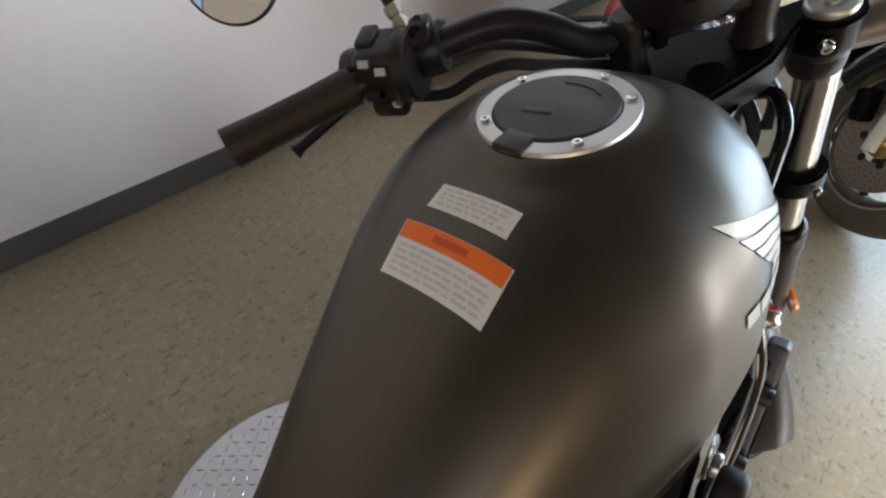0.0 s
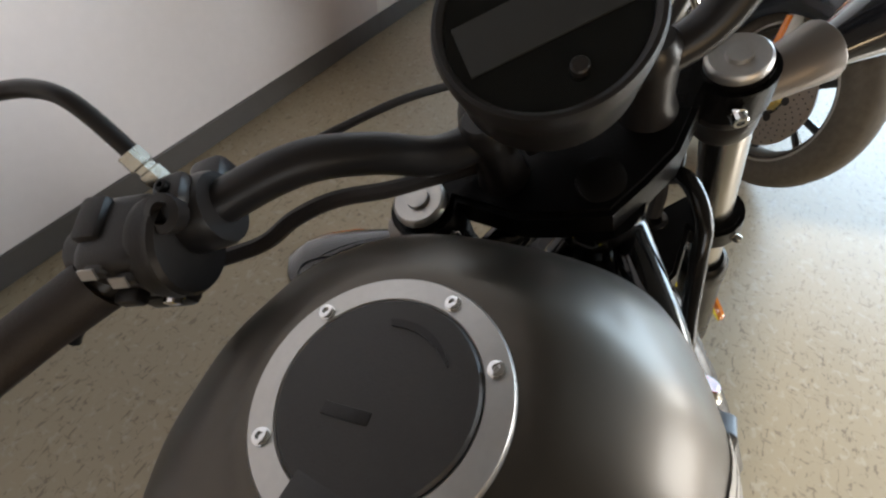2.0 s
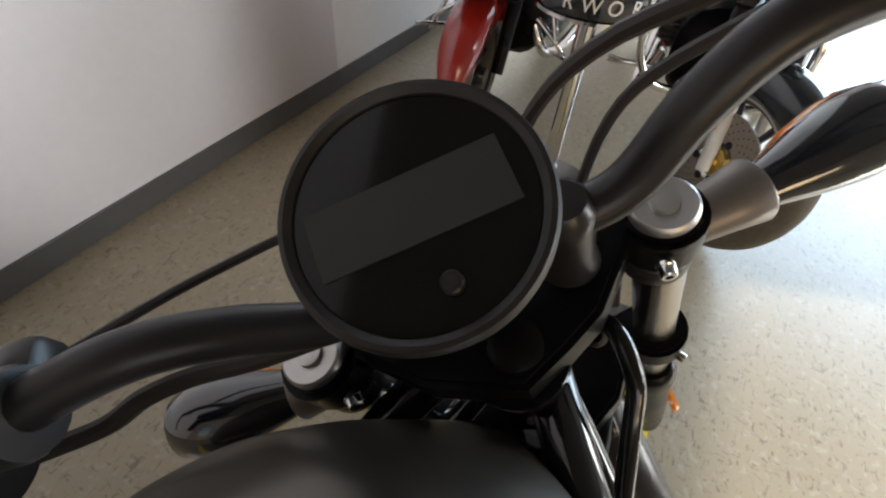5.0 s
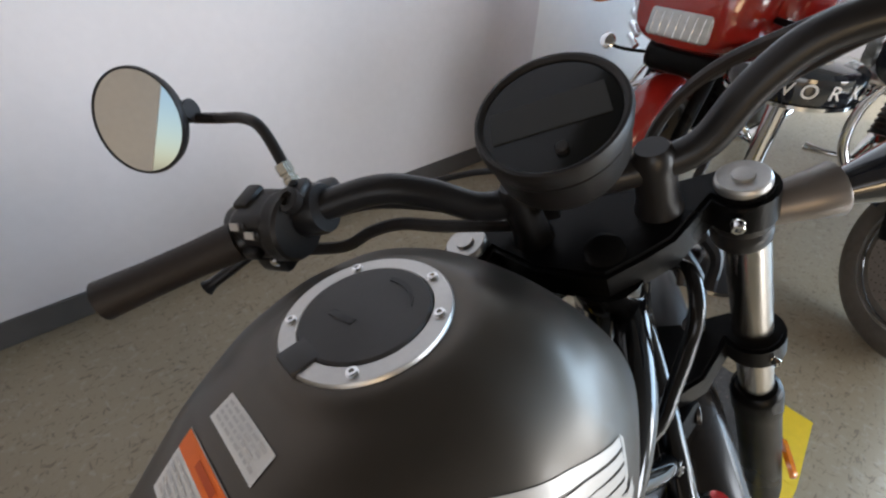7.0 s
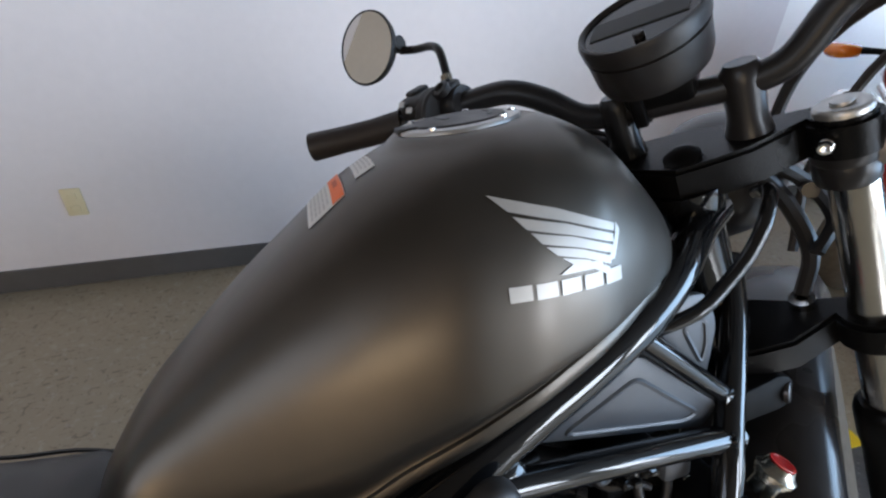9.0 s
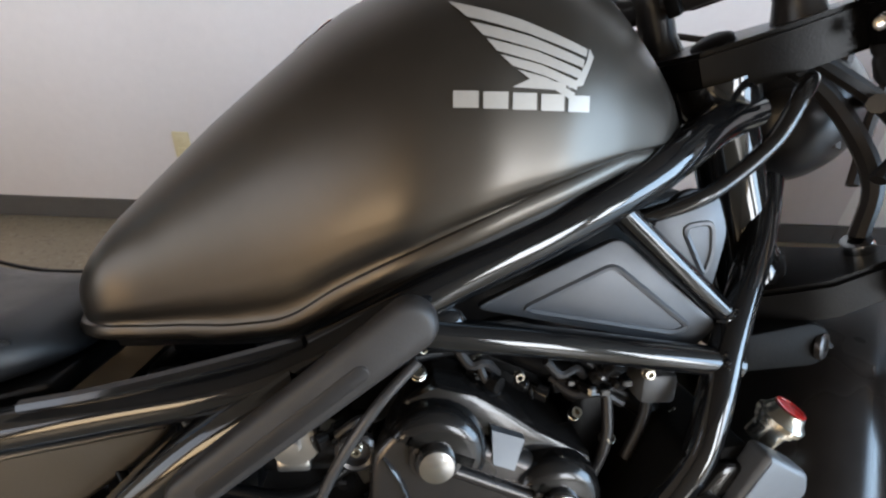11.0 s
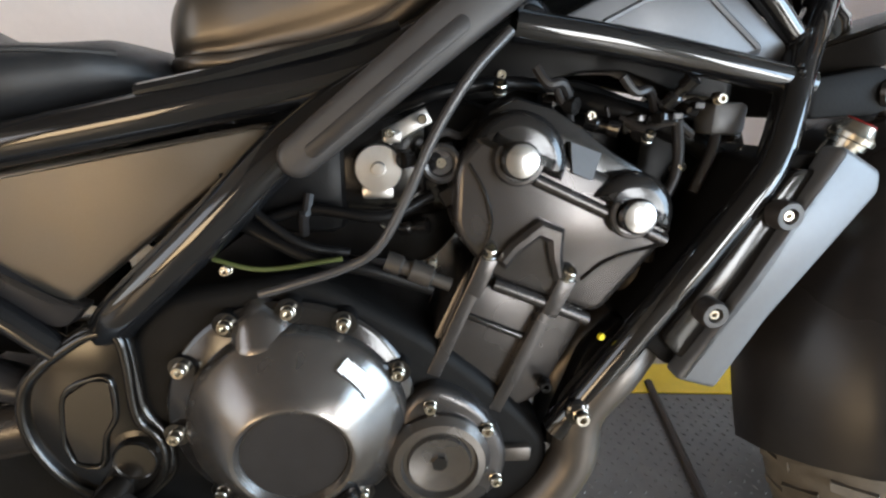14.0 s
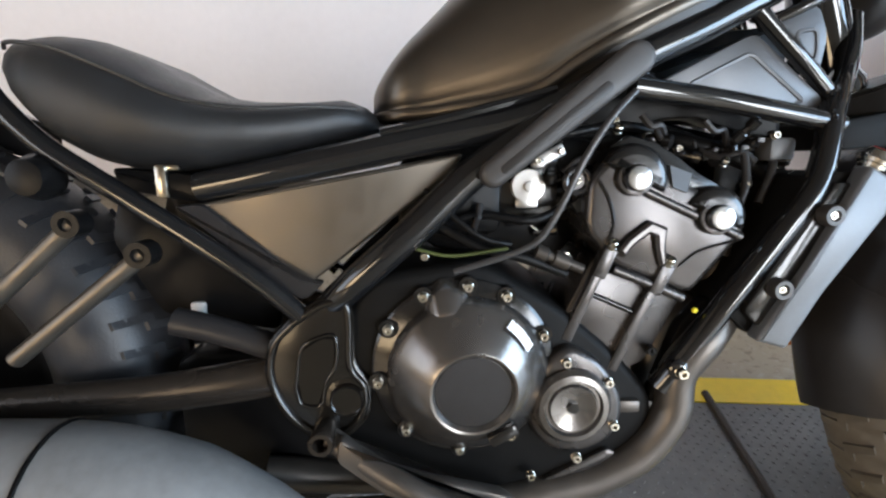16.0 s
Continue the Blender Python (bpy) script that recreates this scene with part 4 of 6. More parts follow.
# handlebar, grips, switchgear, lever
BAR = [(-0.006, 0.0, 0.040), (-0.006, 0.050, 0.040), (-0.009, 0.086, 0.047), (-0.010, 0.118, 0.074), (-0.012, 0.153, 0.093), (-0.017, 0.200, 0.097), (-0.030, 0.262, 0.098), (-0.052, 0.320, 0.105), (-0.087, 0.384, 0.117)]
bm = bmesh.new()
sweep(bm, [V(x, -y, z) + right_shift(-y) for x, y, z in BAR[:0:-1]] + BAR, 0.0127, 16, 6)
bar = part("handlebar", bm, BLACK_SATIN, bike, "satin black bent handlebar", xf=STEER, angle=60)
for s in (-1, 1):
    SIDE = STEER @ Matrix.Translation(right_shift(s * 0.3))
    bm = bmesh.new()
    line = [(-0.036, s * 0.284, 0.1002), (-0.052, s * 0.320, 0.105), (-0.070, s * 0.353, 0.111), (-0.090, s * 0.389, 0.118)]
    sweep(bm, line, [0.0172, 0.0158, 0.0160, 0.0174], 20, 5)
    grip = part("grip", bm, RUBBER, bar, "brown-black rubber grip", xf=SIDE, angle=60)
    # switch housing
    m = Matrix.Translation((-0.027, s * 0.252, 0.099)) @ Matrix.Rotation(radians(-16 * s), 4, "Z") @ Matrix.Rotation(radians(6 * s), 4, "X")
    bm = bmesh.new()
    box(bm, (0, 0, 0.002), (0.046, 0.046, 0.050), 0.010, 3)
    box(bm, (-0.012, s * 0.002, -0.026), (0.026, 0.034, 0.018), 0.006, 2)
    box(bm, (0.006, s * 0.012, 0.026), (0.026, 0.016, 0.010), 0.003, 2)
    lathe(bm, [(0.012, -0.009), (0.0275, -0.009), (0.0295, -0.006), (0.0285, -0.001), (0.0300, 0.003), (0.0290, 0.008), (0.012, 0.008)], (0.0, -s * 0.021, 0.001), (0, 1, 0), 28)
    lathe(bm, [(0.0, 0), (0.020, 0), (0.0185, 0.016), (0.0170, 0.020), (0.0, 0.020)], (0.0, s * 0.020, 0.0), (0, s, 0), 24)
    sw = part("switch_housing", bm, BLACK, bar, "black handlebar switch housing", xf=SIDE @ m, angle=40)
    for x, y, z, sx, sy, sz, mm in ((-0.020, 0.006, 0.020, 0.010, 0.012, 0.008, CREAM), (-0.024, -0.008, 0.014, 0.008, 0.012, 0.008, CREAM), (-0.026, 0.008, -0.006, 0.010, 0.016, 0.010, BLACK), (-0.024, -0.010, -0.016, 0.010, 0.010, 0.008, CHROME)):
        bm = bmesh.new()
        box(bm, (x, s * y, z), (sx, sy, sz), 0.0025, 2)
        part("switch_button", bm, mm if mm != CREAM else GREYPLASTIC, sw, xf=SIDE @ m)
    for x, y, z in ((-0.0255, 0.006, 0.021), (-0.0285, -0.008, 0.015)):
        bm = bmesh.new()
        box(bm, (x, s * y, z + 0.0035), (0.0012, 0.0095, 0.0060), 0, 1, Matrix.Rotation(radians(35), 4, "Y"))
        part("switch_mark", bm, SATIN, sw, xf=SIDE @ m)
    # clamp perch with lever
    m2 = Matrix.Translation((-0.020, s * 0.214, 0.098)) @ Matrix.Rotation(radians(-8 * s), 4, "Z")
    bm = bmesh.new()
    lathe(bm, [(0.0125, -0.013), (0.0205, -0.013), (0.022, -0.009), (0.022, 0.009), (0.0205, 0.013), (0.0125, 0.013)], (0, 0, 0), (0, 1, 0), 24)
    box(bm, (0.022, 0, -0.004), (0.030, 0.024, 0.020), 0.005)
    box(bm, (0.0, 0, 0.022), (0.020, 0.020, 0.012), 0.004)
    lathe(bm, [(0.0, 0.0), (0.010, 0.0), (0.0105, 0.008), (0.006, 0.009), (0.005, 0.004), (0.0, 0.004)], (-0.012, 0, 0.020), (-0.45, 0, 0.9), 16)
    perch = part("lever_perch", bm, BLACK_SATIN, bar, xf=SIDE @ m2, angle=40)
    bolt("perch_bolt", SIDE @ m2 @ V(0.0, 0, 0.027), (SIDE @ m2).to_3x3() @ V(0, 0, 1), 0.0042, 0.004, perch, CAST)
    bm = bmesh.new()
    sweep(bm, [(0.010, s * 0.215, 0.090), (0.030, s * 0.250, 0.072), (0.030, s * 0.300, 0.052), (0.016, s * 0.350, 0.040), (-0.004, s * 0.388, 0.035), (-0.009, s * 0.397, 0.034)], [0.009, 0.008, 0.0065, 0.006, 0.006, 0.0090], 12, 5)
    part("lever", bm, BLACK_SATIN, bar, "black hand lever with a ball end", xf=SIDE, angle=60)
    # mirror
    bm = bmesh.new()
    sweep(bm, [(0.006, s * 0.234, 0.108), (0.022, s * 0.240, 0.128), (0.040, s * 0.249, 0.154), (0.054, s * 0.268, 0.163), (0.068, s * 0.300, 0.166), (0.076, s * 0.330, 0.172)], 0.0052, 12, 6)
    mir = part("mirror_arm", bm, BLACK_SATIN, bike, "black mirror on a bent arm", xf=SIDE, angle=60)
    bm = bmesh.new()
    lathe(bm, [(0.0, 0), (0.0075, 0), (0.0075, 0.012), (0.0062, 0.013), (0.0062, 0.016), (0.0078, 0.017), (0.0078, 0.026), (0.0, 0.026)], (0.004, s * 0.233, 0.106), (0.5, s * 0.2, 0.85), 6)
    part("lock_nut", bm, ZINC, mir, "bright lock nut", xf=SIDE, angle=20)
    mn = V(-0.89, -0.04 * s, 0.45).normalized()
    mc = V(0.066, s * 0.370, 0.190)
    bm = bmesh.new()
    lathe(bm, [(0.0, -0.020), (0.018, -0.019), (0.036, -0.013), (0.046, -0.002), (0.0490, 0.006), (0.0482, 0.009), (0.0464, 0.0090), (0.0464, 0.0065), (0.0, 0.0065)], mc, mn, 48)
    lathe(bm, [(0.0, 0), (0.011, 0), (0.010, 0.018), (0.0, 0.019)], mc + V(0.008, -0.046 * s, -0.010), V(0, s, 0.1), 16)
    shell = part("mirror_shell", bm, BLACK, mir, xf=SIDE, angle=50)
    bm = bmesh.new()
    lathe(bm, [(0.0, 0.0070), (0.0460, 0.0070), (0.0460, 0.0082), (0.0, 0.0082)], mc, mn, 48)
    part("mirror_glass", bm, MIRROR, mir, "round mirror glass", xf=SIDE, angle=20)
    # bar risers
    bm = bmesh.new()
    lathe(bm, [(0.0, -0.012), (0.021, -0.012), (0.018, 0.0), (0.0155, 0.012), (0.0165, 0.040), (0.0165, 0.052), (0.012, 0.058), (0.0, 0.058)], (-0.006, s * 0.052, 0.0), (0, 0, 1), 24)
    part("bar_riser", bm, BLACK_SATIN, bike, "black bar riser", xf=STEER, angle=40)

# gauge
GN = V(-0.27, 0, 0.963).normalized()
gx = (V(1, 0, 0) - GN * GN.x).normalized()
gy = GN.cross(gx)
GC = V(-0.024, 0.010, 0.121)
GAUGE = STEER @ Matrix(((gx.x, gy.x, GN.x, GC.x), (gx.y, gy.y, GN.y, GC.y), (gx.z, gy.z, GN.z, GC.z), (0, 0, 0, 1))) @ Matrix.Scale(1.03, 4)
bm = bmesh.new()
lathe(bm, [(0.0, -0.053), (0.038, -0.052), (0.0445, -0.048), (0.0475, -0.040), (0.0492, -0.0165), (0.0470, -0.0158), (0.0470, -0.0140), (0.0505, -0.0130), (0.0515, -0.002), (0.0500, 0.0020), (0.0480, 0.0022), (0.0455, 0.0), (0.0452, -0.003), (0.0, -0.003)], (0, 0, 0), (0, 0, 1), 64)
gauge = part("gauge", bm, BLACK, bike, "round black digital gauge, switched off", xf=GAUGE, angle=35)
bm = bmesh.new()
lathe(bm, [(0.0, -0.003), (0.0451, -0.003), (0.0451, -0.0012), (0.0, -0.0012)], (0, 0, 0), (0, 0, 1), 64)
part("gauge_glass", bm, GLASS_BLACK, gauge, xf=GAUGE, angle=20)
bm = bmesh.new()
box(bm, (0.0005, 0.001, -0.0008), (0.0265, 0.0760, 0.0014))
part("gauge_display", bm, LCD, gauge, "dark grey display", xf=GAUGE, smooth=False)
bm = bmesh.new()
lathe(bm, [(0.0, -0.002), (0.0042, -0.002), (0.0042, 0.0022), (0.0034, 0.0030), (0.0, 0.0032)], (-0.0305, -0.0035, 0), (0, 0, 1), 20)
part("gauge_button", bm, BLACK, gauge, xf=GAUGE)
bm = bmesh.new()
box(bm, (0.004, 0.0, -0.062), (0.046, 0.060, 0.034), 0.008, 2)
box(bm, (0.010, 0.0, -0.082), (0.030, 0.036, 0.030), 0.006, 2)
box(bm, (-0.020, 0.018, -0.066), (0.010, 0.012, 0.048), 0.003, 2)
part("gauge_bracket", bm, CAST, bike, xf=GAUGE)
bm = bmesh.new()
lathe(bm, [(0.0, 0), (0.016, 0), (0.016, 0.012), (0.012, 0.014), (0.0, 0.014)], (-0.040, -0.003, -0.012), (-0.3, 0, 1), 24)
box(bm, (-0.040, 0.0, -0.036), (0.04, 0.05, 0.04), 0.008)
part("ignition_switch", bm, CAST, bike, "black ignition switch", xf=STEER)

# headlamp
bm = bmesh.new()
lathe(bm, [(0.0, -0.085), (0.030, -0.082), (0.056, -0.062), (0.070, -0.030), (0.0735, 0.0), (0.0735, 0.012), (0.068, 0.016), (0.0, 0.016)], (0.125, 0.0, -0.105), (1, 0, -0.1), 44)
lamp = part("headlamp", bm, BLACK_SATIN, bike, "satin black round headlamp", xf=STEER, angle=50)
bm = bmesh.new()
lathe(bm, [(0.0, 0.016), (0.067, 0.016), (0.060, 0.024), (0.03, 0.030), (0.0, 0.031)], (0.125, 0.0, -0.105), (1, 0, -0.1), 44)
part("lamp_lens", bm, CLEAR, lamp, xf=STEER)
for s in (-1, 1):
    bm = bmesh.new()
    sweep(bm, [(0.03, s * 0.09, -0.09), (0.07, s * 0.085, -0.10), (0.115, s * 0.076, -0.105)], 0.008, 10, 4)
    part("lamp_bracket", bm, BLACK_SATIN, lamp, xf=STEER)

# ---- engine, right side ----
engine = part("crankcase", slab(bmesh.new(), rounded([(0.30, 0.30), (0.36, 0.255), (0.45, 0.225), (0.62, 0.225), (0.70, 0.275), (0.715, 0.35), (0.66, 0.41), (0.60, 0.46), (0.50, 0.52), (0.38, 0.50), (0.33, 0.42)], 0.03), -0.112, 0.112, 0.012, 3), MATTE_BLACK, bike, "black parallel-twin engine crankcase", angle=45)
cyl_axis = V(0.36, 0, 0.93).normalized()
# cylinder block and head, leaning forward
bm = bmesh.new()
slab(bm, rounded([(0.585, 0.42), (0.600, 0.395), (0.655, 0.372), (0.700, 0.395), (0.738, 0.478), (0.650, 0.515), (0.628, 0.52)], 0.010), -0.104, 0.104, 0.006, 2)
part("cylinder_block", bm, ENGINE, engine, "satin grey cylinder block", angle=40)
bm = bmesh.new()
slab(bm, rounded([(0.648, 0.512), (0.740, 0.478), (0.797, 0.550), (0.790, 0.572), (0.765, 0.585), (0.700, 0.612), (0.664, 0.630), (0.640, 0.634), (0.616, 0.606), (0.615, 0.552)], 0.012), -0.113, 0.106, 0.008, 3)
head = part("cylinder_head", bm, ENGINE, engine, "satin grey cylinder head", angle=40)
PA, PB = V(0.663, -0.112, 0.608), V(0.757, -0.112, 0.5665)
pd = (PB - PA).normalized()
pn = V(-pd.z, 0, pd.x)


def along(c, u, w):
    q = c + pd * u + pn * w
    return (q.x, q.z)


def arch(c, r, lo, turn0=0, turn1=180):
    """A cam arch standing on the cover seam."""
    return [along(c, r * 1.04 * math.cos(radians(a)), lo + r * math.sin(radians(a))) for a in range(turn0, turn1 + 1, 12)]


bm = bmesh.new()
slab(bm, [along(PA, -0.034, -0.004), *[along(PA, u, w) for u, w in ((0.140, -0.004), (0.138, 0.016), (0.120, 0.034), (0.070, 0.038), (0.040, 0.044), (0.012, 0.047), (-0.018, 0.042), (-0.034, 0.024))]], -0.101, 0.110, 0.006, 2)
cover = part("valve_cover", bm, ENGINE_DARK, head, "gloss dark valve cover", angle=30)
for c, r in ((PA, 0.0375), (PB, 0.0345)):
    bm = bmesh.new()
    slab(bm, arch(c, r, -0.001), -0.122, 0.108, 0.0125, 4)
    part("cam_arch", bm, ENGINE_DARK, head, "gloss black rounded cam cover", angle=30)
    bm = bmesh.new()
    lathe(bm, [(0.0, -0.01), (0.0195, -0.01), (0.0195, 0.0075), (0.0184, 0.0090), (0.0158, 0.0095), (0.0154, 0.006), (0.0, 0.006)], c, (0, -1, 0.05), 32)
    part("cam_boss", bm, ENGINE, head, angle=30)
    bm = bmesh.new()
    lathe(bm, [(0.0, 0.004), (0.0136, 0.004), (0.0142, 0.010), (0.0139, 0.0155), (0.0122, 0.0182), (0.0065, 0.0196), (0.0, 0.0199)], c, (0, -1, 0.05), 26)
    part("cam_plug", bm, PLUG, head, "polished round cam plug", angle=30)
bm = bmesh.new()
a = [bm.verts.new((x, y, z)) for x, y, z in ((0.7055, -0.1165, 0.5990), (0.7215, -0.1165, 0.5930), (0.7300, -0.1080, 0.6130), (0.7050, -0.1080, 0.6215))]
b = [bm.verts.new(v.co + V(0, 0.02, 0)) for v in a]
bm.faces.new(a)
bm.faces.new(b[::-1])
for i in range(4):
    bm.faces.new((a[i], b[i], b[(i + 1) % 4], a[(i + 1) % 4]))
# paler than the cover: the window's reflection is put into the pad's colour
part("cover_pad", bm, SHROUD, cover, "pad between the cam arches, window reflection put into its pale colour", angle=20)
for u0, u1 in ((0.019, 0.083), (0.122, 0.140)):
    q0, q1 = along(PA, u0, -0.0075), along(PA, u1, -0.0075)
    bm = bmesh.new()
    sweep(bm, [(q0[0], -0.1135, q0[1]), (q1[0], -0.1135, q1[1])], 0.0052, 10, 2)
    part("cover_seam", bm, ENGINE, head)
# shade along the head's creases, drawn as thin black lines
bm = bmesh.new()
sweep(bm, [(0.626, -0.1135, 0.605), (0.638, -0.1145, 0.585), (0.645, -0.1145, 0.560), (0.640, -0.1135, 0.535)], 0.0016, 6, 5)
part("crease_shade", bm, ENGINE_DARK, head)
bm = bmesh.new()
sweep(bm, [(0.786, -0.1132, 0.541), (0.756, -0.1140, 0.533), (0.738, -0.1140, 0.525), (0.722, -0.1135, 0.511)], 0.0016, 6, 5)
part("crease_shade", bm, ENGINE_DARK, head)
# cover seam, cast blocks and long bolts on the chain side
bm = bmesh.new()
sweep(bm, [(0.650, -0.1100, 0.507), (0.692, -0.1110, 0.491), (0.732, -0.1100, 0.474)], 0.0056, 12, 3)
part("gasket_lip", bm, ENGINE, head)
bm = bmesh.new()
sweep(bm, [(0.629, -0.1030, 0.477), (0.660, -0.1045, 0.464), (0.688, -0.1040, 0.452)], 0.0036, 10, 3)
part("gasket_lip", bm, ENGINE_DARK, head)
for (x, z, x2, z2) in ((0.643, 0.527, 0.601, 0.424), (0.708, 0.508, 0.656, 0.387)):
    d = V(x2 - x, 0, z2 - z).normalized()
    w = V(d.z, 0, -d.x)
    a, b = V(x, 0, z), V(x2, 0, z2)
    bm = bmesh.new()
    slab(bm, [((p + w * k).x, (p + w * k).z) for p, k in ((a, -0.0062), (a, 0.0062), (b, 0.0062), (b, -0.0062))], -0.1130, -0.098, 0.002, 2)
    column = part("bolt_column", bm, ENGINE, engine, "cast column beside the cylinder", angle=30)
    bm = bmesh.new()
    slab(bm, [((a + d * u + w * k).x, (a + d * u + w * k).z) for u, k in ((-0.006, -0.0080), (-0.006, 0.0080), (0.030, 0.0074), (0.030, -0.0074))], -0.1180, -0.100, 0.0022, 2)
    part("column_top", bm, ENGINE, column, angle=30)
    bolt("head_bolt", a + V(0.001, -0.115, 0.006), (0.12, -0.55, 0.85), 0.0062, 0.010, engine)
bm = bmesh.new()
slab(bm, [(0.650, 0.530), (0.660, 0.544), (0.683, 0.563), (0.703, 0.5555), (0.7025, 0.536), (0.706, 0.514), (0.698, 0.512), (0.692, 0.532), (0.690, 0.545), (0.683, 0.548), (0.668, 0.536), (0.657, 0.522)], -0.1225, -0.110, 0.0035, 1)
part("cast_rib", bm, ENGINE, head, angle=15)
bolt("cover_bolt", (0.651, -0.088, 0.657), (0, -0.7, 0.7), 0.006, 0.010, head)
bolt("cover_bolt", (0.772, -0.092, 0.622), (0, -0.7, 0.7), 0.005, 0.010, head)
bolt("cover_bolt", (0.800, -0.090, 0.598), (0.3, -0.7, 0.5), 0.005, 0.010, head)

# clutch cover with its ring of bolts
CC = V(0.484, 0, 0.395)
bm = bmesh.new()
lathe(bm, [(0.0, 0.095), (0.102, 0.095), (0.103, 0.118), (0.099, 0.121), (0.0, 0.121)], CC, (0, -1, 0), 64)
flange = part("clutch_flange", bm, ENGINE_DARK, engine)
bm = bmesh.new()
lathe(bm, [(0.0, 0.112), (0.092, 0.112), (0.0915, 0.122), (0.0890, 0.1285), (0.0865, 0.1315), (0.0840, 0.1345), (0.0655, 0.1500), (0.0485, 0.1640), (0.0465, 0.1648), (0.0440, 0.1640), (0.0405, 0.1580), (0.0, 0.1575)], CC, (0.05, -1, -0.06), 72)
dome = part("clutch_cover", bm, DOME, engine, "conical satin grey clutch cover with a dark recessed face", angle=24)
bm = bmesh.new()
lathe(bm, [(0.0, 0.1570), (0.0400, 0.1570), (0.0400, 0.1590), (0.0, 0.1598)], CC, (0.05, -1, -0.06), 48)
part("cover_face", bm, BLACK, dome, "dark brown-black recessed cover face")
bm = bmesh.new()
sweep(bm, [(0.464, -0.106, 0.490), (0.465, -0.117, 0.474), (0.468, -0.128, 0.455), (0.471, -0.136, 0.440)], [0.016, 0.025, 0.025, 0.014], 20, 5, squash=((0, 1, 0), 0.62))
part("cover_lobe", bm, DOME, dome)
bm = bmesh.new()
box(bm, (0.524, -0.156, 0.338), (0.034, 0.018, 0.014), 0.004, 2, Matrix.Rotation(radians(-30), 4, "Y"))
part("cover_notch", bm, ENGINE_DARK, dome)
for ang in (88, 62, 25, 118, 150, 188, 228, 268, 305):
    a = radians(ang)
    x, z = CC.x + 0.0965 * math.cos(a), CC.z + 0.0965 * math.sin(a)
    bm = bmesh.new()
    lathe(bm, [(0, 0.09), (0.0115, 0.09), (0.0105, 0.1235), (0, 0.1235)], (x, 0, z), (0, -1, 0), 16)
    part("bolt_boss", bm, ENGINE_DARK, flange)
    bolt("cover_bolt", (x, -0.1232, z), (0, -1, 0), 0.0058, 0.008, flange)
sa = radians(40)
rad_dir, axial = V(math.cos(sa), 0, math.sin(sa)), V(0, -1, 0)
sn = (rad_dir * 12 + axial * 15).normalized()
st = V(-math.sin(sa), 0, math.cos(sa))
su = sn.cross(st)
sc = CC + rad_dir * 0.0765 + axial * 0.1455
bm = bmesh.new()
for kk in range(6):
    q = [sc + st * (kk * 0.006 - 0.018 + a) + su * c - rad_dir * ((kk - 2.5) * 0.006) ** 2 * 6.8 for a, c in ((0, -0.006), (0.006, -0.006), (0.006, 0.006), (0, 0.006))]
    bm.faces.new([bm.verts.new(p) for p in q])
part("bar_sticker", bm, PAPER, dome, smooth=False)

# timing cover, lower right
TC = V(0.606, 0, 0.352)
bm = bmesh.new()
slab(bm, rounded([(0.556, 0.33), (0.575, 0.405), (0.600, 0.425), (0.640, 0.405), (0.668, 0.36), (0.664, 0.318), (0.632, 0.292), (0.585, 0.295)], 0.022), -0.128, -0.07, 0.008, 3)
tcov = part("timing_cover", bm, ENGINE, engine, "satin grey timing cover", angle=40)
bm = bmesh.new()
lathe(bm, [(0.0, 0.10), (0.046, 0.10), (0.044, 0.134), (0.039, 0.140), (0.033, 0.141), (0.031, 0.136), (0.028, 0.136), (0.026, 0.140), (0.020, 0.1385), (0.010, 0.1360), (0.0, 0.1355)], TC, (0, -1, 0.02), 44)
part("inspection_cap", bm, DOME, tcov, "round inspection cap", angle=30)
bm = bmesh.new()
lathe(bm, [(0, 0.134), (0.007, 0.134), (0.007, 0.139), (0, 0.139)], TC, (0, -1, 0.02), 6)
part("hex", bm, ENGINE_DARK, tcov, angle=20)
for x, z in ((0.647, 0.381), (0.657, 0.328), (0.598, 0.405), (0.616, 0.288)):
    bolt("cover_bolt", (x, -0.126, z), (0, -1, 0), 0.0058, 0.008, tcov)
bm = bmesh.new()
slab(bm, rounded([(0.53, 0.225), (0.60, 0.262), (0.655, 0.292), (0.668, 0.286), (0.62, 0.240), (0.56, 0.215)], 0.008), -0.120, -0.09, 0.003)
part("sump_rib", bm, ENGINE, engine)
for x, z in ((0.565, 0.262), (0.530, 0.240)):
    bolt("sump_bolt", (x, -0.121, z), (0, -1, 0), 0.0055, 0.008, engine)
bm = bmesh.new()
box(bm, (0.676, -0.105, 0.345), (0.030, 0.03, 0.016), 0.004)
lathe(bm, [(0, 0), (0.007, 0), (0.007, 0.03), (0, 0.03)], (0.665, -0.10, 0.330), (1, -0.1, 0), 12)
part("oil_sensor", bm, HEADER, engine)

# intake area: throttle pulley, brackets, hoses, dark clutter behind the guard
bm = bmesh.new()
lathe(bm, [(0.0, 0.0), (0.0185, 0.0), (0.0195, 0.002), (0.0195, 0.0045), (0.0185, 0.006), (0.006, 0.0065), (0.005, 0.011), (0.0, 0.0115)], (0.557, -0.078, 0.597), (0, -1, 0), 28)
pulley = part("throttle_pulley", bm, SATIN, engine, "pale alloy throttle pulley")
bm = bmesh.new()
box(bm, (0.556, -0.081, 0.578), (0.026, 0.006, 0.012), 0.003)
part("pulley_bracket", bm, SATIN, engine)
bm = bmesh.new()
box(bm, (0.580, -0.076, 0.630), (0.040, 0.004, 0.014), 0.002, 2, Matrix.Rotation(radians(-28), 4, "Y"))
box(bm, (0.568, -0.078, 0.622), (0.016, 0.008, 0.010), 0.003)
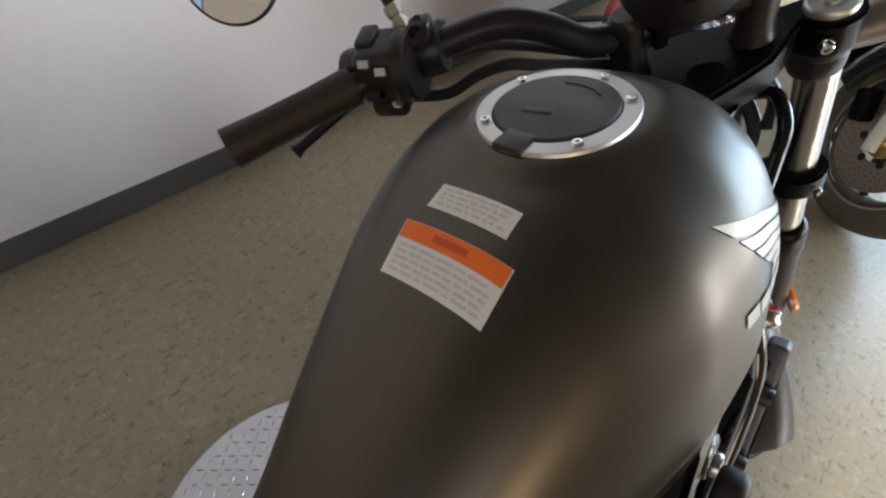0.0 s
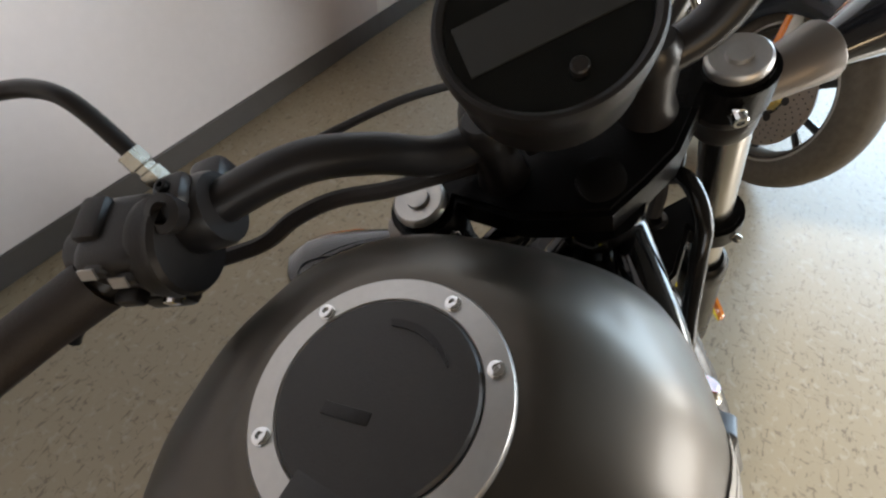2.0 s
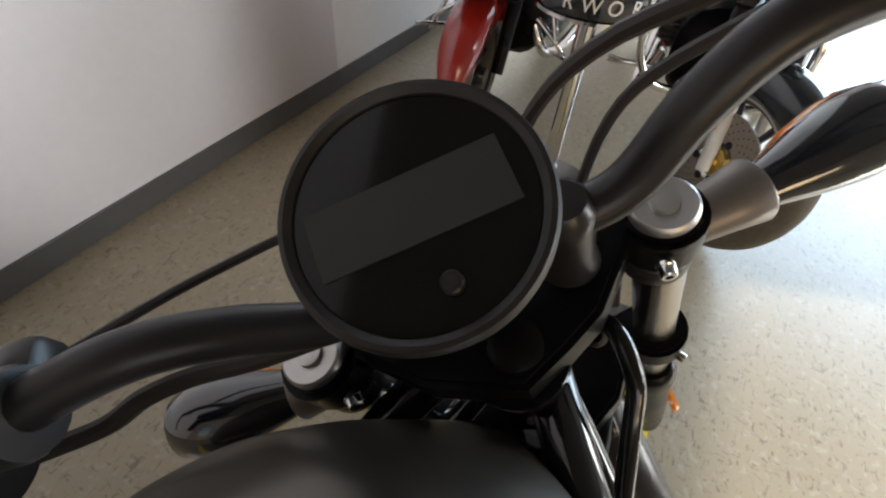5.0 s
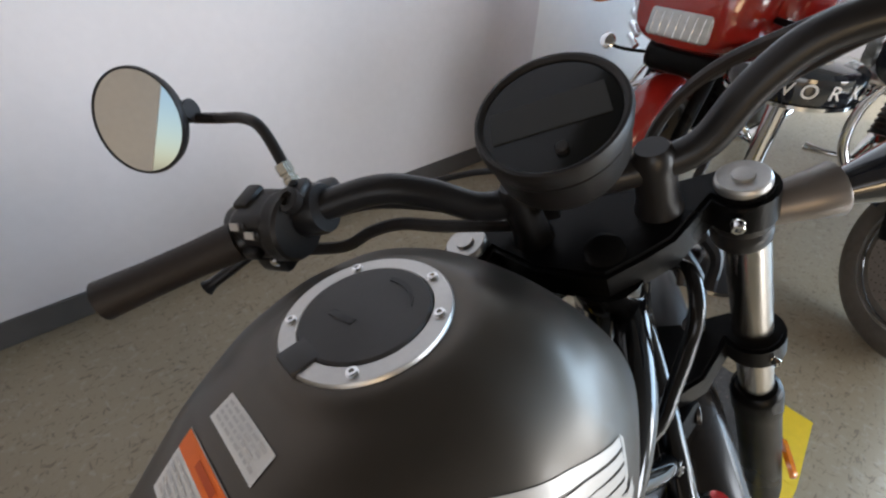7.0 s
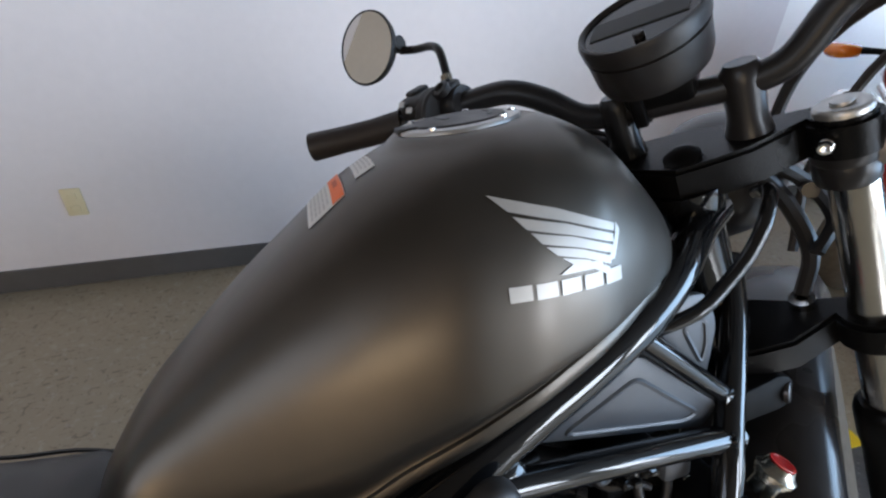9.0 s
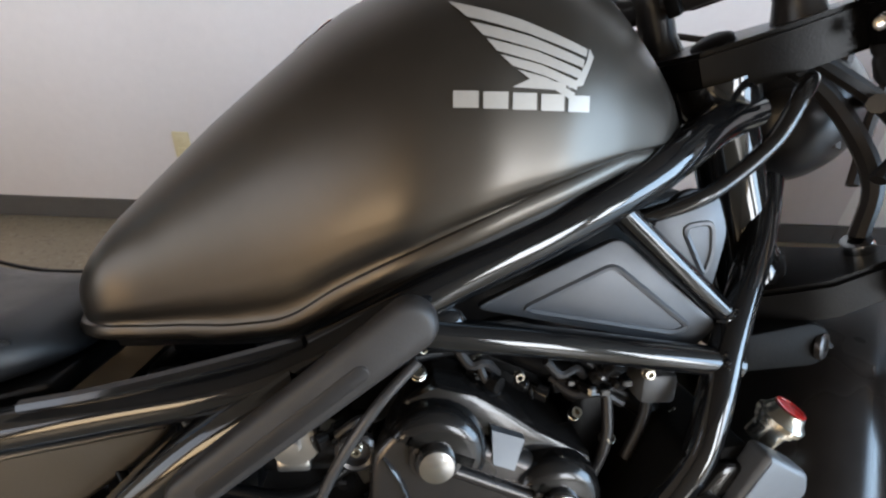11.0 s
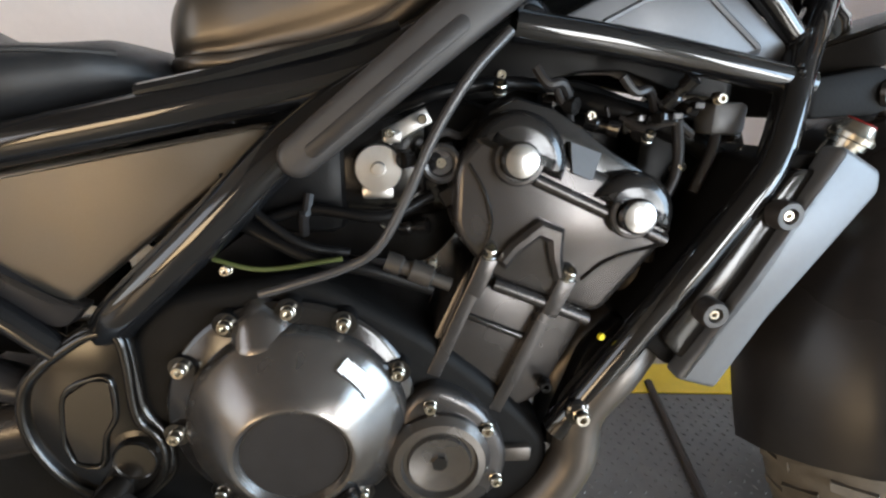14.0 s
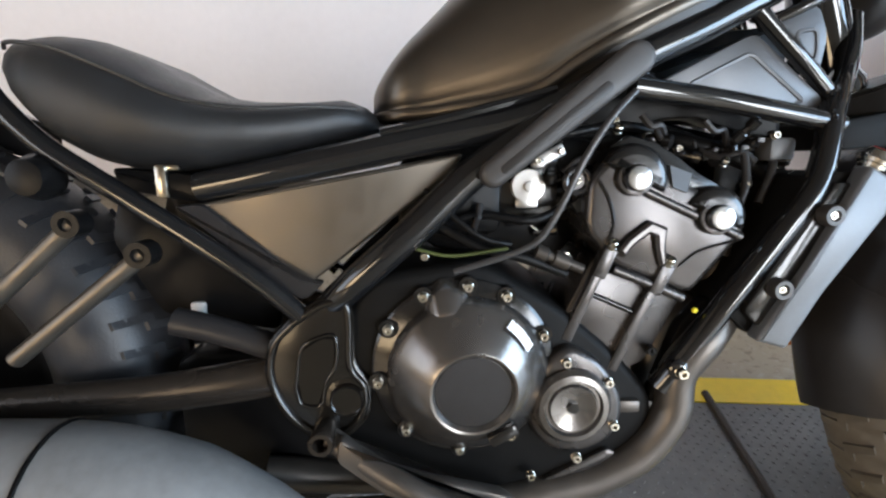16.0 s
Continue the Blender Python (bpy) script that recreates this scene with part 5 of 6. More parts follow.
part("pulley_bracket", bm, SATIN, engine)
for x, z in ((0.566, 0.625), (0.592, 0.636)):
    bolt("bracket_bolt", (x, -0.082, z), (0, -1, 0), 0.004, 0.006, engine)
bm = bmesh.new()
lathe(bm, [(0.0, 0.0), (0.0155, 0.0), (0.0155, 0.007), (0.013, 0.009), (0.0105, 0.008), (0.0095, 0.003), (0.0, 0.003)], (0.606, -0.098, 0.604), (0, -1, 0), 22)
part("injector_cap", bm, ENGINE, engine)
bm = bmesh.new()
box(bm, (0.555, 0.0, 0.60), (0.085, 0.14, 0.085), 0.012)
lathe(bm, [(0, 0), (0.030, 0), (0.030, 0.14), (0, 0.14)], (0.535, -0.03, 0.57), (1, 0, 0.1), 20)
part("throttle_body", bm, ENGINE_DARK, engine)
bm = bmesh.new()
box(bm, (0.47, 0.0, 0.585), (0.12, 0.16, 0.09), 0.015)
part("airbox", bm, CAST, engine, "black airbox")
for pts, r, m in (
    ([(0.648, -0.138, 0.694), (0.622, -0.145, 0.666), (0.598, -0.147, 0.627), (0.578, -0.147, 0.582), (0.558, -0.146, 0.548), (0.534, -0.143, 0.533), (0.504, -0.140, 0.522), (0.471, -0.136, 0.511)], 0.0037, HOSE),
    ([(0.534, -0.110, 0.535), (0.50, -0.120, 0.545), (0.46, -0.115, 0.575), (0.44, -0.10, 0.595)], 0.0035, CAST),
    ([(0.445, -0.10, 0.560), (0.50, -0.108, 0.532), (0.55, -0.110, 0.520), (0.60, -0.10, 0.500)], 0.006, CAST),
    ([(0.43, -0.11, 0.530), (0.47, -0.118, 0.524), (0.53, -0.12, 0.533)], 0.0020, GREENWIRE),
    ([(0.60, -0.08, 0.575), (0.56, -0.095, 0.560), (0.50, -0.09, 0.565), (0.45, -0.09, 0.55)], 0.0048, CAST),
    ([(0.56, -0.07, 0.64), (0.60, -0.085, 0.655), (0.66, -0.07, 0.665), (0.72, -0.05, 0.66)], 0.0055, CAST),
    ([(0.70, -0.03, 0.66), (0.76, -0.055, 0.645), (0.82, -0.06, 0.625), (0.86, -0.07, 0.60)], 0.010, CAST),
    ([(0.80, -0.085, 0.640), (0.80, -0.095, 0.60), (0.785, -0.10, 0.56), (0.79, -0.09, 0.52)], 0.0045, BLACK),
    ([(0.84, -0.07, 0.66), (0.835, -0.085, 0.62), (0.82, -0.09, 0.58)], 0.0045, BLACK),
):
    bm = bmesh.new()
    sweep(bm, pts, r, 10, 5)
    part("hose", bm, m, engine)
bm = bmesh.new()
lathe(bm, [(0, 0), (0.008, 0), (0.0085, 0.012), (0.006, 0.014), (0.006, 0.020), (0.009, 0.021), (0.009, 0.038), (0.0055, 0.040), (0.0055, 0.055), (0, 0.055)], (0.563, -0.110, 0.528), (1, -0.1, -0.38), 16)
part("sensor_plug", bm, HEADER, engine, "grey connector sleeve")
bm = bmesh.new()
lathe(bm, [(0, 0), (0.0030, 0), (0.003, 0.003), (0, 0.003)], (0.742, -0.118, 0.462), (0.3, -1, 0), 10)
part("paint_mark", bm, YELLOWDOT, engine)
bm = bmesh.new()
sweep(bm, [(0.948, -0.045, 0.872), (0.934, -0.068, 0.878), (0.914, -0.084, 0.860), (0.900, -0.086, 0.834), (0.874, -0.087, 0.808), (0.846, -0.088, 0.790), (0.806, -0.074, 0.772)], 0.0062, 12, 6)
part("brake_line", bm, ENGINE_DARK, bike, "thick glossy black cable looping under the clamp")
# inner frame spine and the packed wiring round the intake
bm = bmesh.new()
slab(bm, rounded([(0.44, 0.665), (0.60, 0.690), (0.70, 0.730), (0.80, 0.780), (0.88, 0.790), (0.888, 0.652), (0.874, 0.657), (0.844, 0.660), (0.834, 0.664), (0.824, 0.665), (0.780, 0.679), (0.744, 0.678), (0.70, 0.668), (0.655, 0.652), (0.60, 0.645), (0.45, 0.640)], 0.004), -0.020, 0.020, 0.003)
part("frame_spine", bm, CAST, bike, "black frame spine behind the intake")
bm = bmesh.new()
slab(bm, rounded([(0.62, 0.652), (0.69, 0.664), (0.735, 0.672), (0.758, 0.667), (0.787, 0.657), (0.821, 0.650), (0.829, 0.668), (0.837, 0.668), (0.850, 0.641), (0.872, 0.639), (0.885, 0.60), (0.80, 0.57), (0.62, 0.60)], 0.003), -0.018, 0.018, 0.003)
part("wiring_tray", bm, CAST, engine, "black wiring tray")
bm = bmesh.new()
slab(bm, rounded([(0.43, 0.645), (0.62, 0.655), (0.660, 0.645), (0.640, 0.548), (0.60, 0.500), (0.44, 0.520)], 0.02), -0.046, 0.046, 0.010)
part("intake_housing", bm, CAST, engine, "black intake housing")
bm = bmesh.new()
slab(bm, rounded([(0.785, 0.640), (0.855, 0.640), (0.850, 0.56), (0.800, 0.50), (0.775, 0.52)], 0.012), -0.060, 0.060, 0.008)
part("radiator_core", bm, CAST, bike, "black radiator back")
rnd = random.Random(11)
for k in range(34):
    x = rnd.uniform(0.47, 0.62) if k < 16 else rnd.uniform(0.69, 0.86)
    z = rnd.uniform(0.535, 0.640) if k < 16 else rnd.uniform(0.628, 0.664) - max(0.0, x - 0.80) * 0.3
    y = rnd.uniform(-0.088, -0.052)
    bm = bmesh.new()
    kind = k % 4
    if kind == 0:
        a = rnd.uniform(0, math.pi)
        d = V(math.cos(a), rnd.uniform(-0.4, 0.4), math.sin(a) * 0.6) * 0.028
        c = V(x, y, z)
        sweep(bm, [c - d, c - d * 0.3 + V(0, -0.008, 0.006), c + d * 0.4 + V(0, -0.006, -0.004), c + d], rnd.uniform(0.0022, 0.0045), 8, 5)
        part("wire", bm, BLACK, engine)
    elif kind == 1:
        box(bm, (x, y, z), (rnd.uniform(0.012, 0.026), 0.018, rnd.uniform(0.008, 0.018)), 0.002, 1, pose(0, 0, 0, rnd.uniform(-20, 20), rnd.uniform(-40, 40), rnd.uniform(-20, 20)))
        box(bm, (x + 0.004, y - 0.008, z + 0.003), (0.008, 0.010, 0.006), 0.001, 1)
        part("connector", bm, ENGINE_DARK, engine, angle=30)
    elif kind == 2:
        lathe(bm, [(0, 0), (0.006, 0), (0.0065, 0.010), (0.0045, 0.012), (0.0045, 0.018), (0.007, 0.019), (0.007, 0.028), (0, 0.029)], (x, y, z), (rnd.uniform(-1, 1), -0.5, rnd.uniform(-0.4, 0.6)), 12)
        part("hose_joint", bm, ENGINE_DARK, engine, angle=30)
    else:
        box(bm, (x, y - 0.01, z), (0.003, 0.004, rnd.uniform(0.008, 0.016)), 0.001, 1, pose(0, 0, 0, 0, rnd.uniform(-60, 60), 0))
        part("clip", bm, (ZINC, SATIN, CAST)[k % 3], engine)
for x, y, z in ((0.700, -0.055, 0.655), (0.735, -0.062, 0.640), (0.425, -0.112, 0.545), (0.400, -0.110, 0.515), (0.440, -0.112, 0.522), (0.83, -0.088, 0.655), (0.606, -0.100, 0.604), (0.60, -0.095, 0.52), (0.655, -0.07, 0.67)):
    bolt("small_bolt", (x, y, z), (0, -1, 0.1), 0.0048, 0.006, engine)
bm = bmesh.new()
box(bm, (0.842, -0.075, 0.640), (0.03, 0.03, 0.026), 0.005)
part("grey_connector", bm, SHROUD, engine, "pale grey connector")
bm = bmesh.new()
slab(bm, rounded([(0.705, 0.345), (0.735, 0.44), (0.765, 0.475), (0.785, 0.455), (0.745, 0.36), (0.722, 0.335)], 0.01), -0.105, -0.085, 0.004)
part("engine_mount", bm, CAST, engine)
bolt("mount_bolt", (0.700, -0.108, 0.412), (0, -1, 0), 0.006, 0.009, engine, CAST)
bolt("mount_bolt", (0.727, -0.130, 0.394), (0, -1, 0), 0.007, 0.010, engine)
bolt("mount_bolt", (0.730, -0.118, 0.376), (0, -1, 0), 0.008, 0.012, engine, CAST)

# exhaust header and silencer
for y0, off in ((-0.112, 0.0), (-0.045, 0.02)):
    bm = bmesh.new()
    sweep(bm, [(0.792, y0 * 0.55, 0.50), (0.800, y0 * 0.75, 0.465), (0.765, y0, 0.43), (0.735, y0, 0.385), (0.732, y0, 0.335), (0.702, y0, 0.285), (0.654, y0, 0.253), (0.599, y0, 0.235), (0.50, y0, 0.215), (0.36, y0 * 1.1, 0.21), (0.24, y0 * 1.2 - 0.02, 0.235)], 0.0215, 18, 6)
    part("exhaust_header", bm, HEADER, bike, "dark steel exhaust header pipe", angle=70)
bm = bmesh.new()
sweep(bm, [(0.33, -0.165, 0.205), (0.27, -0.170, 0.232), (0.19, -0.176, 0.268), (0.10, -0.182, 0.292), (-0.05, -0.188, 0.300), (-0.25, -0.195, 0.305), (-0.42, -0.20, 0.31)], [0.030, 0.050, 0.066, 0.070, 0.070, 0.068, 0.055], 28, 6)
sil = part("silencer", bm, MUFFLER, bike, "matte grey bulky silencer", angle=70)
bm = bmesh.new()
lathe(bm, [(0.068, -0.003), (0.0722, -0.0015), (0.0722, 0.0015), (0.068, 0.003)], (0.075, -0.1832, 0.2945), (1, 0.05, -0.09), 40)
part("silencer_seam", bm, CAST, sil)
bm = bmesh.new()
slab(bm, rounded([(0.350, 0.335), (0.388, 0.300), (0.445, 0.282), (0.53, 0.262), (0.55, 0.240), (0.50, 0.235), (0.40, 0.262), (0.345, 0.305)], 0.01), -0.158, -0.140, 0.004)
part("heel_guard", bm, HEADER, bike, "grey brake pedal bracket", angle=40)
bm = bmesh.new()
sweep(bm, [(0.334, -0.132, 0.320), (0.370, -0.145, 0.302), (0.42, -0.168, 0.285), (0.47, -0.175, 0.262), (0.52, -0.18, 0.250)], 0.0125, 16, 4)
part("foot_peg_arm", bm, HEADER, bike, "brown-grey foot peg arm", angle=60)
bm = bmesh.new()
lathe(bm, [(0.0085, 0.0), (0.0130, 0.0), (0.0145, 0.002), (0.0145, 0.044), (0.0130, 0.046), (0.0085, 0.046), (0.0085, 0.0)], (0.3285, -0.108, 0.3235), (0, -1, 0), 26)
part("peg_eye", bm, DARKBRONZE, bike, "open round end of the peg arm", angle=40)

# pivot plate and swing arm
bm = bmesh.new()
slab(bm, rounded([(0.292, 0.455), (0.330, 0.480), (0.356, 0.482), (0.363, 0.455), (0.364, 0.400), (0.382, 0.378), (0.380, 0.335), (0.352, 0.306), (0.308, 0.308), (0.276, 0.338), (0.259, 0.385), (0.266, 0.428)], 0.012), -0.118, -0.098, 0.006, 3)
pv = part("pivot_plate", bm, PIVOT, bike, "glossy brown-black cast pivot plate", angle=40)
RIM = [(0.296, 0.448), (0.330, 0.470), (0.352, 0.472), (0.357, 0.450), (0.357, 0.398), (0.372, 0.374), (0.370, 0.342), (0.348, 0.318), (0.312, 0.320), (0.284, 0.346), (0.269, 0.386), (0.275, 0.424)]
bm = bmesh.new()
sweep(bm, [(x, -0.1185, z) for x, z in RIM + RIM[:1]], 0.0042, 10, 5, cap=False)
part("plate_rim", bm, PIVOT, pv, angle=60)
bm = bmesh.new()
slab(bm, rounded([(0.296, 0.395), (0.304, 0.418), (0.326, 0.433), (0.342, 0.432), (0.341, 0.399), (0.330, 0.379), (0.322, 0.351), (0.302, 0.353)], 0.006), -0.1195, -0.115, 0.0016, 1)
part("plate_relief", bm, PIVOT, pv, angle=30)
bm = bmesh.new()
sweep(bm, [(0.296, -0.1190, 0.372), (0.304, -0.1190, 0.418), (0.326, -0.1190, 0.433), (0.342, -0.1190, 0.432), (0.341, -0.1190, 0.399), (0.330, -0.1190, 0.379), (0.323, -0.1190, 0.351), (0.302, -0.1190, 0.353), (0.296, -0.1190, 0.372)], 0.0022, 8, 4, cap=False)
part("relief_edge", bm, PIVOT, pv, angle=60)
bm = bmesh.new()
lathe(bm, [(0, 0), (0.0250, 0), (0.0245, 0.003), (0.0195, 0.004), (0.0190, 0.009), (0.0172, 0.0115), (0.0160, 0.0105), (0.0, 0.0105)], (0.3534, -0.116, 0.3596), (0, -1, 0), 32)
part("pivot_cap", bm, PIVOT, pv, "round pivot cap", angle=30)
for s in (-1, 1):
    bm = bmesh.new()
    sweep(bm, [(0.30, s * 0.095, 0.385), (0.22, s * 0.102, 0.372), (0.12, s * 0.106, 0.360), (0.0, s * 0.108, 0.352), (-0.12, s * 0.110, 0.343), (-0.23, s * 0.110, 0.335)], [0.026, 0.024, 0.022, 0.021, 0.020, 0.020], 18, 4, squash=((0, 1, 0), 0.75))
    part("swing_arm", bm, DARKBRONZE, bike, "brown-black tubular swing arm", angle=60)
    bm = bmesh.new()
    sweep(bm, [(0.300, s * 0.096, 0.40), (0.22, s * 0.098, 0.43), (0.16, s * 0.098, 0.445)], 0.016, 12, 3)
    part("arm_brace", bm, BLACK_SATIN, bike)
    for x, z, x2, z2 in ((0.153, 0.529, 0.010, 0.415), (0.087, 0.560, -0.06, 0.43)):
        bm = bmesh.new()
        sweep(bm, [(x, s * 0.128, z), ((x + x2) / 2, s * 0.130, (z + z2) / 2), (x2, s * 0.132, z2)], 0.0095, 12, 2)
        arm = part("fender_stay", bm, COVER, bike, "grey tubular mudguard stay", angle=60)
        bm = bmesh.new()
        lathe(bm, [(0.007, 0), (0.0135, 0), (0.0135, 0.022), (0.007, 0.022), (0.007, 0.0)], (x, s * 0.120, z), (0, s, 0), 20)
        part("stay_eye", bm, CAST, arm)
    bm = bmesh.new()
    slab(bm, rounded([(0.090, 0.590), (0.275, 0.475), (0.262, 0.418), (0.170, 0.434), (0.125, 0.440), (0.075, 0.530)], 0.012), s * 0.058, s * 0.048, 0.003)
    part("rear_side_panel", bm, CAST, bike, "black inner mudguard panel")
    bm = bmesh.new()
    lathe(bm, [(0, 0), (0.022, 0), (0.024, 0.012), (0.018, 0.030), (0, 0.034)], (0.045, s * 0.10, 0.605), (0, s, 0), 24)
    part("strut_mount", bm, CAST, bike)
bm = bmesh.new()
box(bm, (0.169, -0.0590, 0.4465), (0.0165, 0.012, 0.0190), 0.003)
part("reflector_tag", bm, PRINT, bike, "small white tag")

# exhaust chamber between the pivot and the rear tyre
bm = bmesh.new()
slab(bm, rounded([(0.128, 0.372), (0.150, 0.388), (0.245, 0.386), (0.300, 0.350), (0.335, 0.290), (0.335, 0.190), (0.290, 0.165), (0.130, 0.170)], 0.018), -0.052, 0.062, 0.010, 2)
part("exhaust_chamber", bm, CAST, bike, "black exhaust chamber behind the engine", angle=40)

# radiator with its grey shroud
bm = bmesh.new()
slab(bm, rounded([(0.845, 0.612), (0.895, 0.618), (0.890, 0.580), (0.828, 0.450), (0.800, 0.436), (0.766, 0.468)], 0.008), -0.128, 0.128, 0.003)
rad = part("radiator", bm, MATTE_BLACK, bike, "black radiator", angle=40)
for y in (-0.131, 0.131):
    bm = bmesh.new()
    slab(bm, rounded([(0.868, 0.606), (0.890, 0.606), (0.884, 0.575), (0.826, 0.470), (0.806, 0.446), (0.786, 0.466)], 0.008), y - 0.006, y + 0.006, 0.004, 2)
    part("side_tank", bm, ENGINE_DARK, rad, "smooth black radiator side tank", angle=40)
for s in (-1, 1):
    bm = bmesh.new()
    slab(bm, rounded([(0.892, 0.624), (0.926, 0.606), (0.929, 0.590), (0.864, 0.489), (0.832, 0.426), (0.797, 0.436), (0.845, 0.520)], 0.005), s * 0.126, s * 0.148, 0.005, 3)
    part("radiator_shroud", bm, SHROUD, rad, "smooth grey radiator shroud", angle=40)
for x, z in ((0.862, 0.572), (0.819, 0.493)):
    bm = bmesh.new()
    lathe(bm, [(0.005, 0.0), (0.0115, 0.0), (0.0115, 0.016), (0.010, 0.019), (0.006, 0.019), (0.005, 0.014), (0.005, 0.0)], (x, -0.130, z), (0, -1, 0), 22)
    box(bm, (x - 0.012, -0.126, z + 0.004), (0.022, 0.010, 0.016), 0.003)
    part("grommet", bm, GREYPLASTIC, rad)
    bolt("shroud_bolt", (x, -0.141, z), (0, -1, 0), 0.0048, 0.006, rad)
bm = bmesh.new()
lathe(bm, [(0, -0.016), (0.012, -0.016), (0.012, 0), (0.015, 0), (0.015, 0.004), (0.0175, 0.005), (0.0175, 0.009), (0.014, 0.012), (0.0115, 0.018), (0, 0.019)], (0.924, -0.112, 0.622), (0.35, -0.25, 0.9), 24)
rcap = part("radiator_cap", bm, ZINC, rad, "bright pressure cap with a warning sticker")
bm = bmesh.new()
lathe(bm, [(0.0088, 0.0192), (0.0110, 0.0190), (0.0110, 0.0194), (0.0088, 0.0196), (0.0088, 0.0192)], (0.924, -0.112, 0.622), (0.35, -0.25, 0.9), 24)
part("cap_sticker", bm, REDLAMP, rad)
bm = bmesh.new()
slab(bm, rounded([(0.925, 0.674), (0.985, 0.686), (1.002, 0.680), (1.006, 0.652), (0.995, 0.645), (0.930, 0.640)], 0.006), -0.066, 0.050, 0.004)
part("horn_box", bm, MATTE_BLACK, bike, "black block under the lower clamp")
bm = bmesh.new()
lathe(bm, [(0, 0), (0.0125, 0), (0.0125, 0.004), (0.0105, 0.0055), (0.0060, 0.0055), (0.0055, 0.0040), (0, 0.0040)], (0.998, -0.062, 0.664), (0.55, -0.82, 0.1), 24)
part("block_bolt", bm, ENGINE, bike, "round bolt head")
bm = bmesh.new()
sweep(bm, [(0.965, -0.01, 0.715), (1.02, -0.025, 0.665), (1.06, -0.03, 0.630), (1.10, -0.03, 0.590), (1.15, -0.03, 0.52), (1.19, -0.02, 0.45)], 0.0055, 10, 5)
part("brake_hose", bm, BLACK, bike)

# side stand on the far side
bm = bmesh.new()
sweep(bm, [(0.42, 0.13, 0.255), (0.44, 0.20, 0.16), (0.455, 0.285, 0.095)], 0.013, 12, 3)
box(bm, (0.455, 0.292, 0.088), (0.07, 0.04, 0.010), 0.003)
part("side_stand", bm, BLACK_SATIN, bike, "black side stand")
# ---- motorcycles parked beyond, facing this one ----
def from_base(base):
    return Matrix.Translation(-Vector(base))


def ring_tyre(bm, centre, axis, r, minor, seg=56):
    """A closed tyre ring."""
    prof = []
    for i in range(16):
        a = 2 * math.pi * i / 16
        prof.append((r - minor + minor * math.cos(a), minor * 1.05 * math.copysign(abs(math.sin(a)) ** 0.8, math.sin(a))))
    u, v, w = basis(axis)
    c = Vector(centre)
    rings = [[bm.verts.new(c + w * h + (u * math.cos(2 * math.pi * k / seg) + v * math.sin(2 * math.pi * k / seg)) * q) for k in range(seg)] for q, h in prof]
    for a, b in zip(rings, rings[1:] + rings[:1]):
        for k in range(seg):
            bm.faces.new((a[k], a[(k + 1) % seg], b[(k + 1) % seg], b[k]))
    return bm


def hoop(bm, centre, axis, r0, r1, h0, h1, seg=56):
    """A flat ring of rectangular section."""
    u, v, w = basis(axis)
    c = Vector(centre)
    prof = [(r0, h0), (r1, h0), (r1, h1), (r0, h1)]
    rings = [[bm.verts.new(c + w * h + (u * math.cos(2 * math.pi * k / seg) + v * math.sin(2 * math.pi * k / seg)) * q) for k in range(seg)] for q, h in prof]
    for a, b in zip(rings, rings[1:] + rings[:1]):
        for k in range(seg):
            bm.faces.new((a[k], a[(k + 1) % seg], b[(k + 1) % seg], b[k]))
    return bm


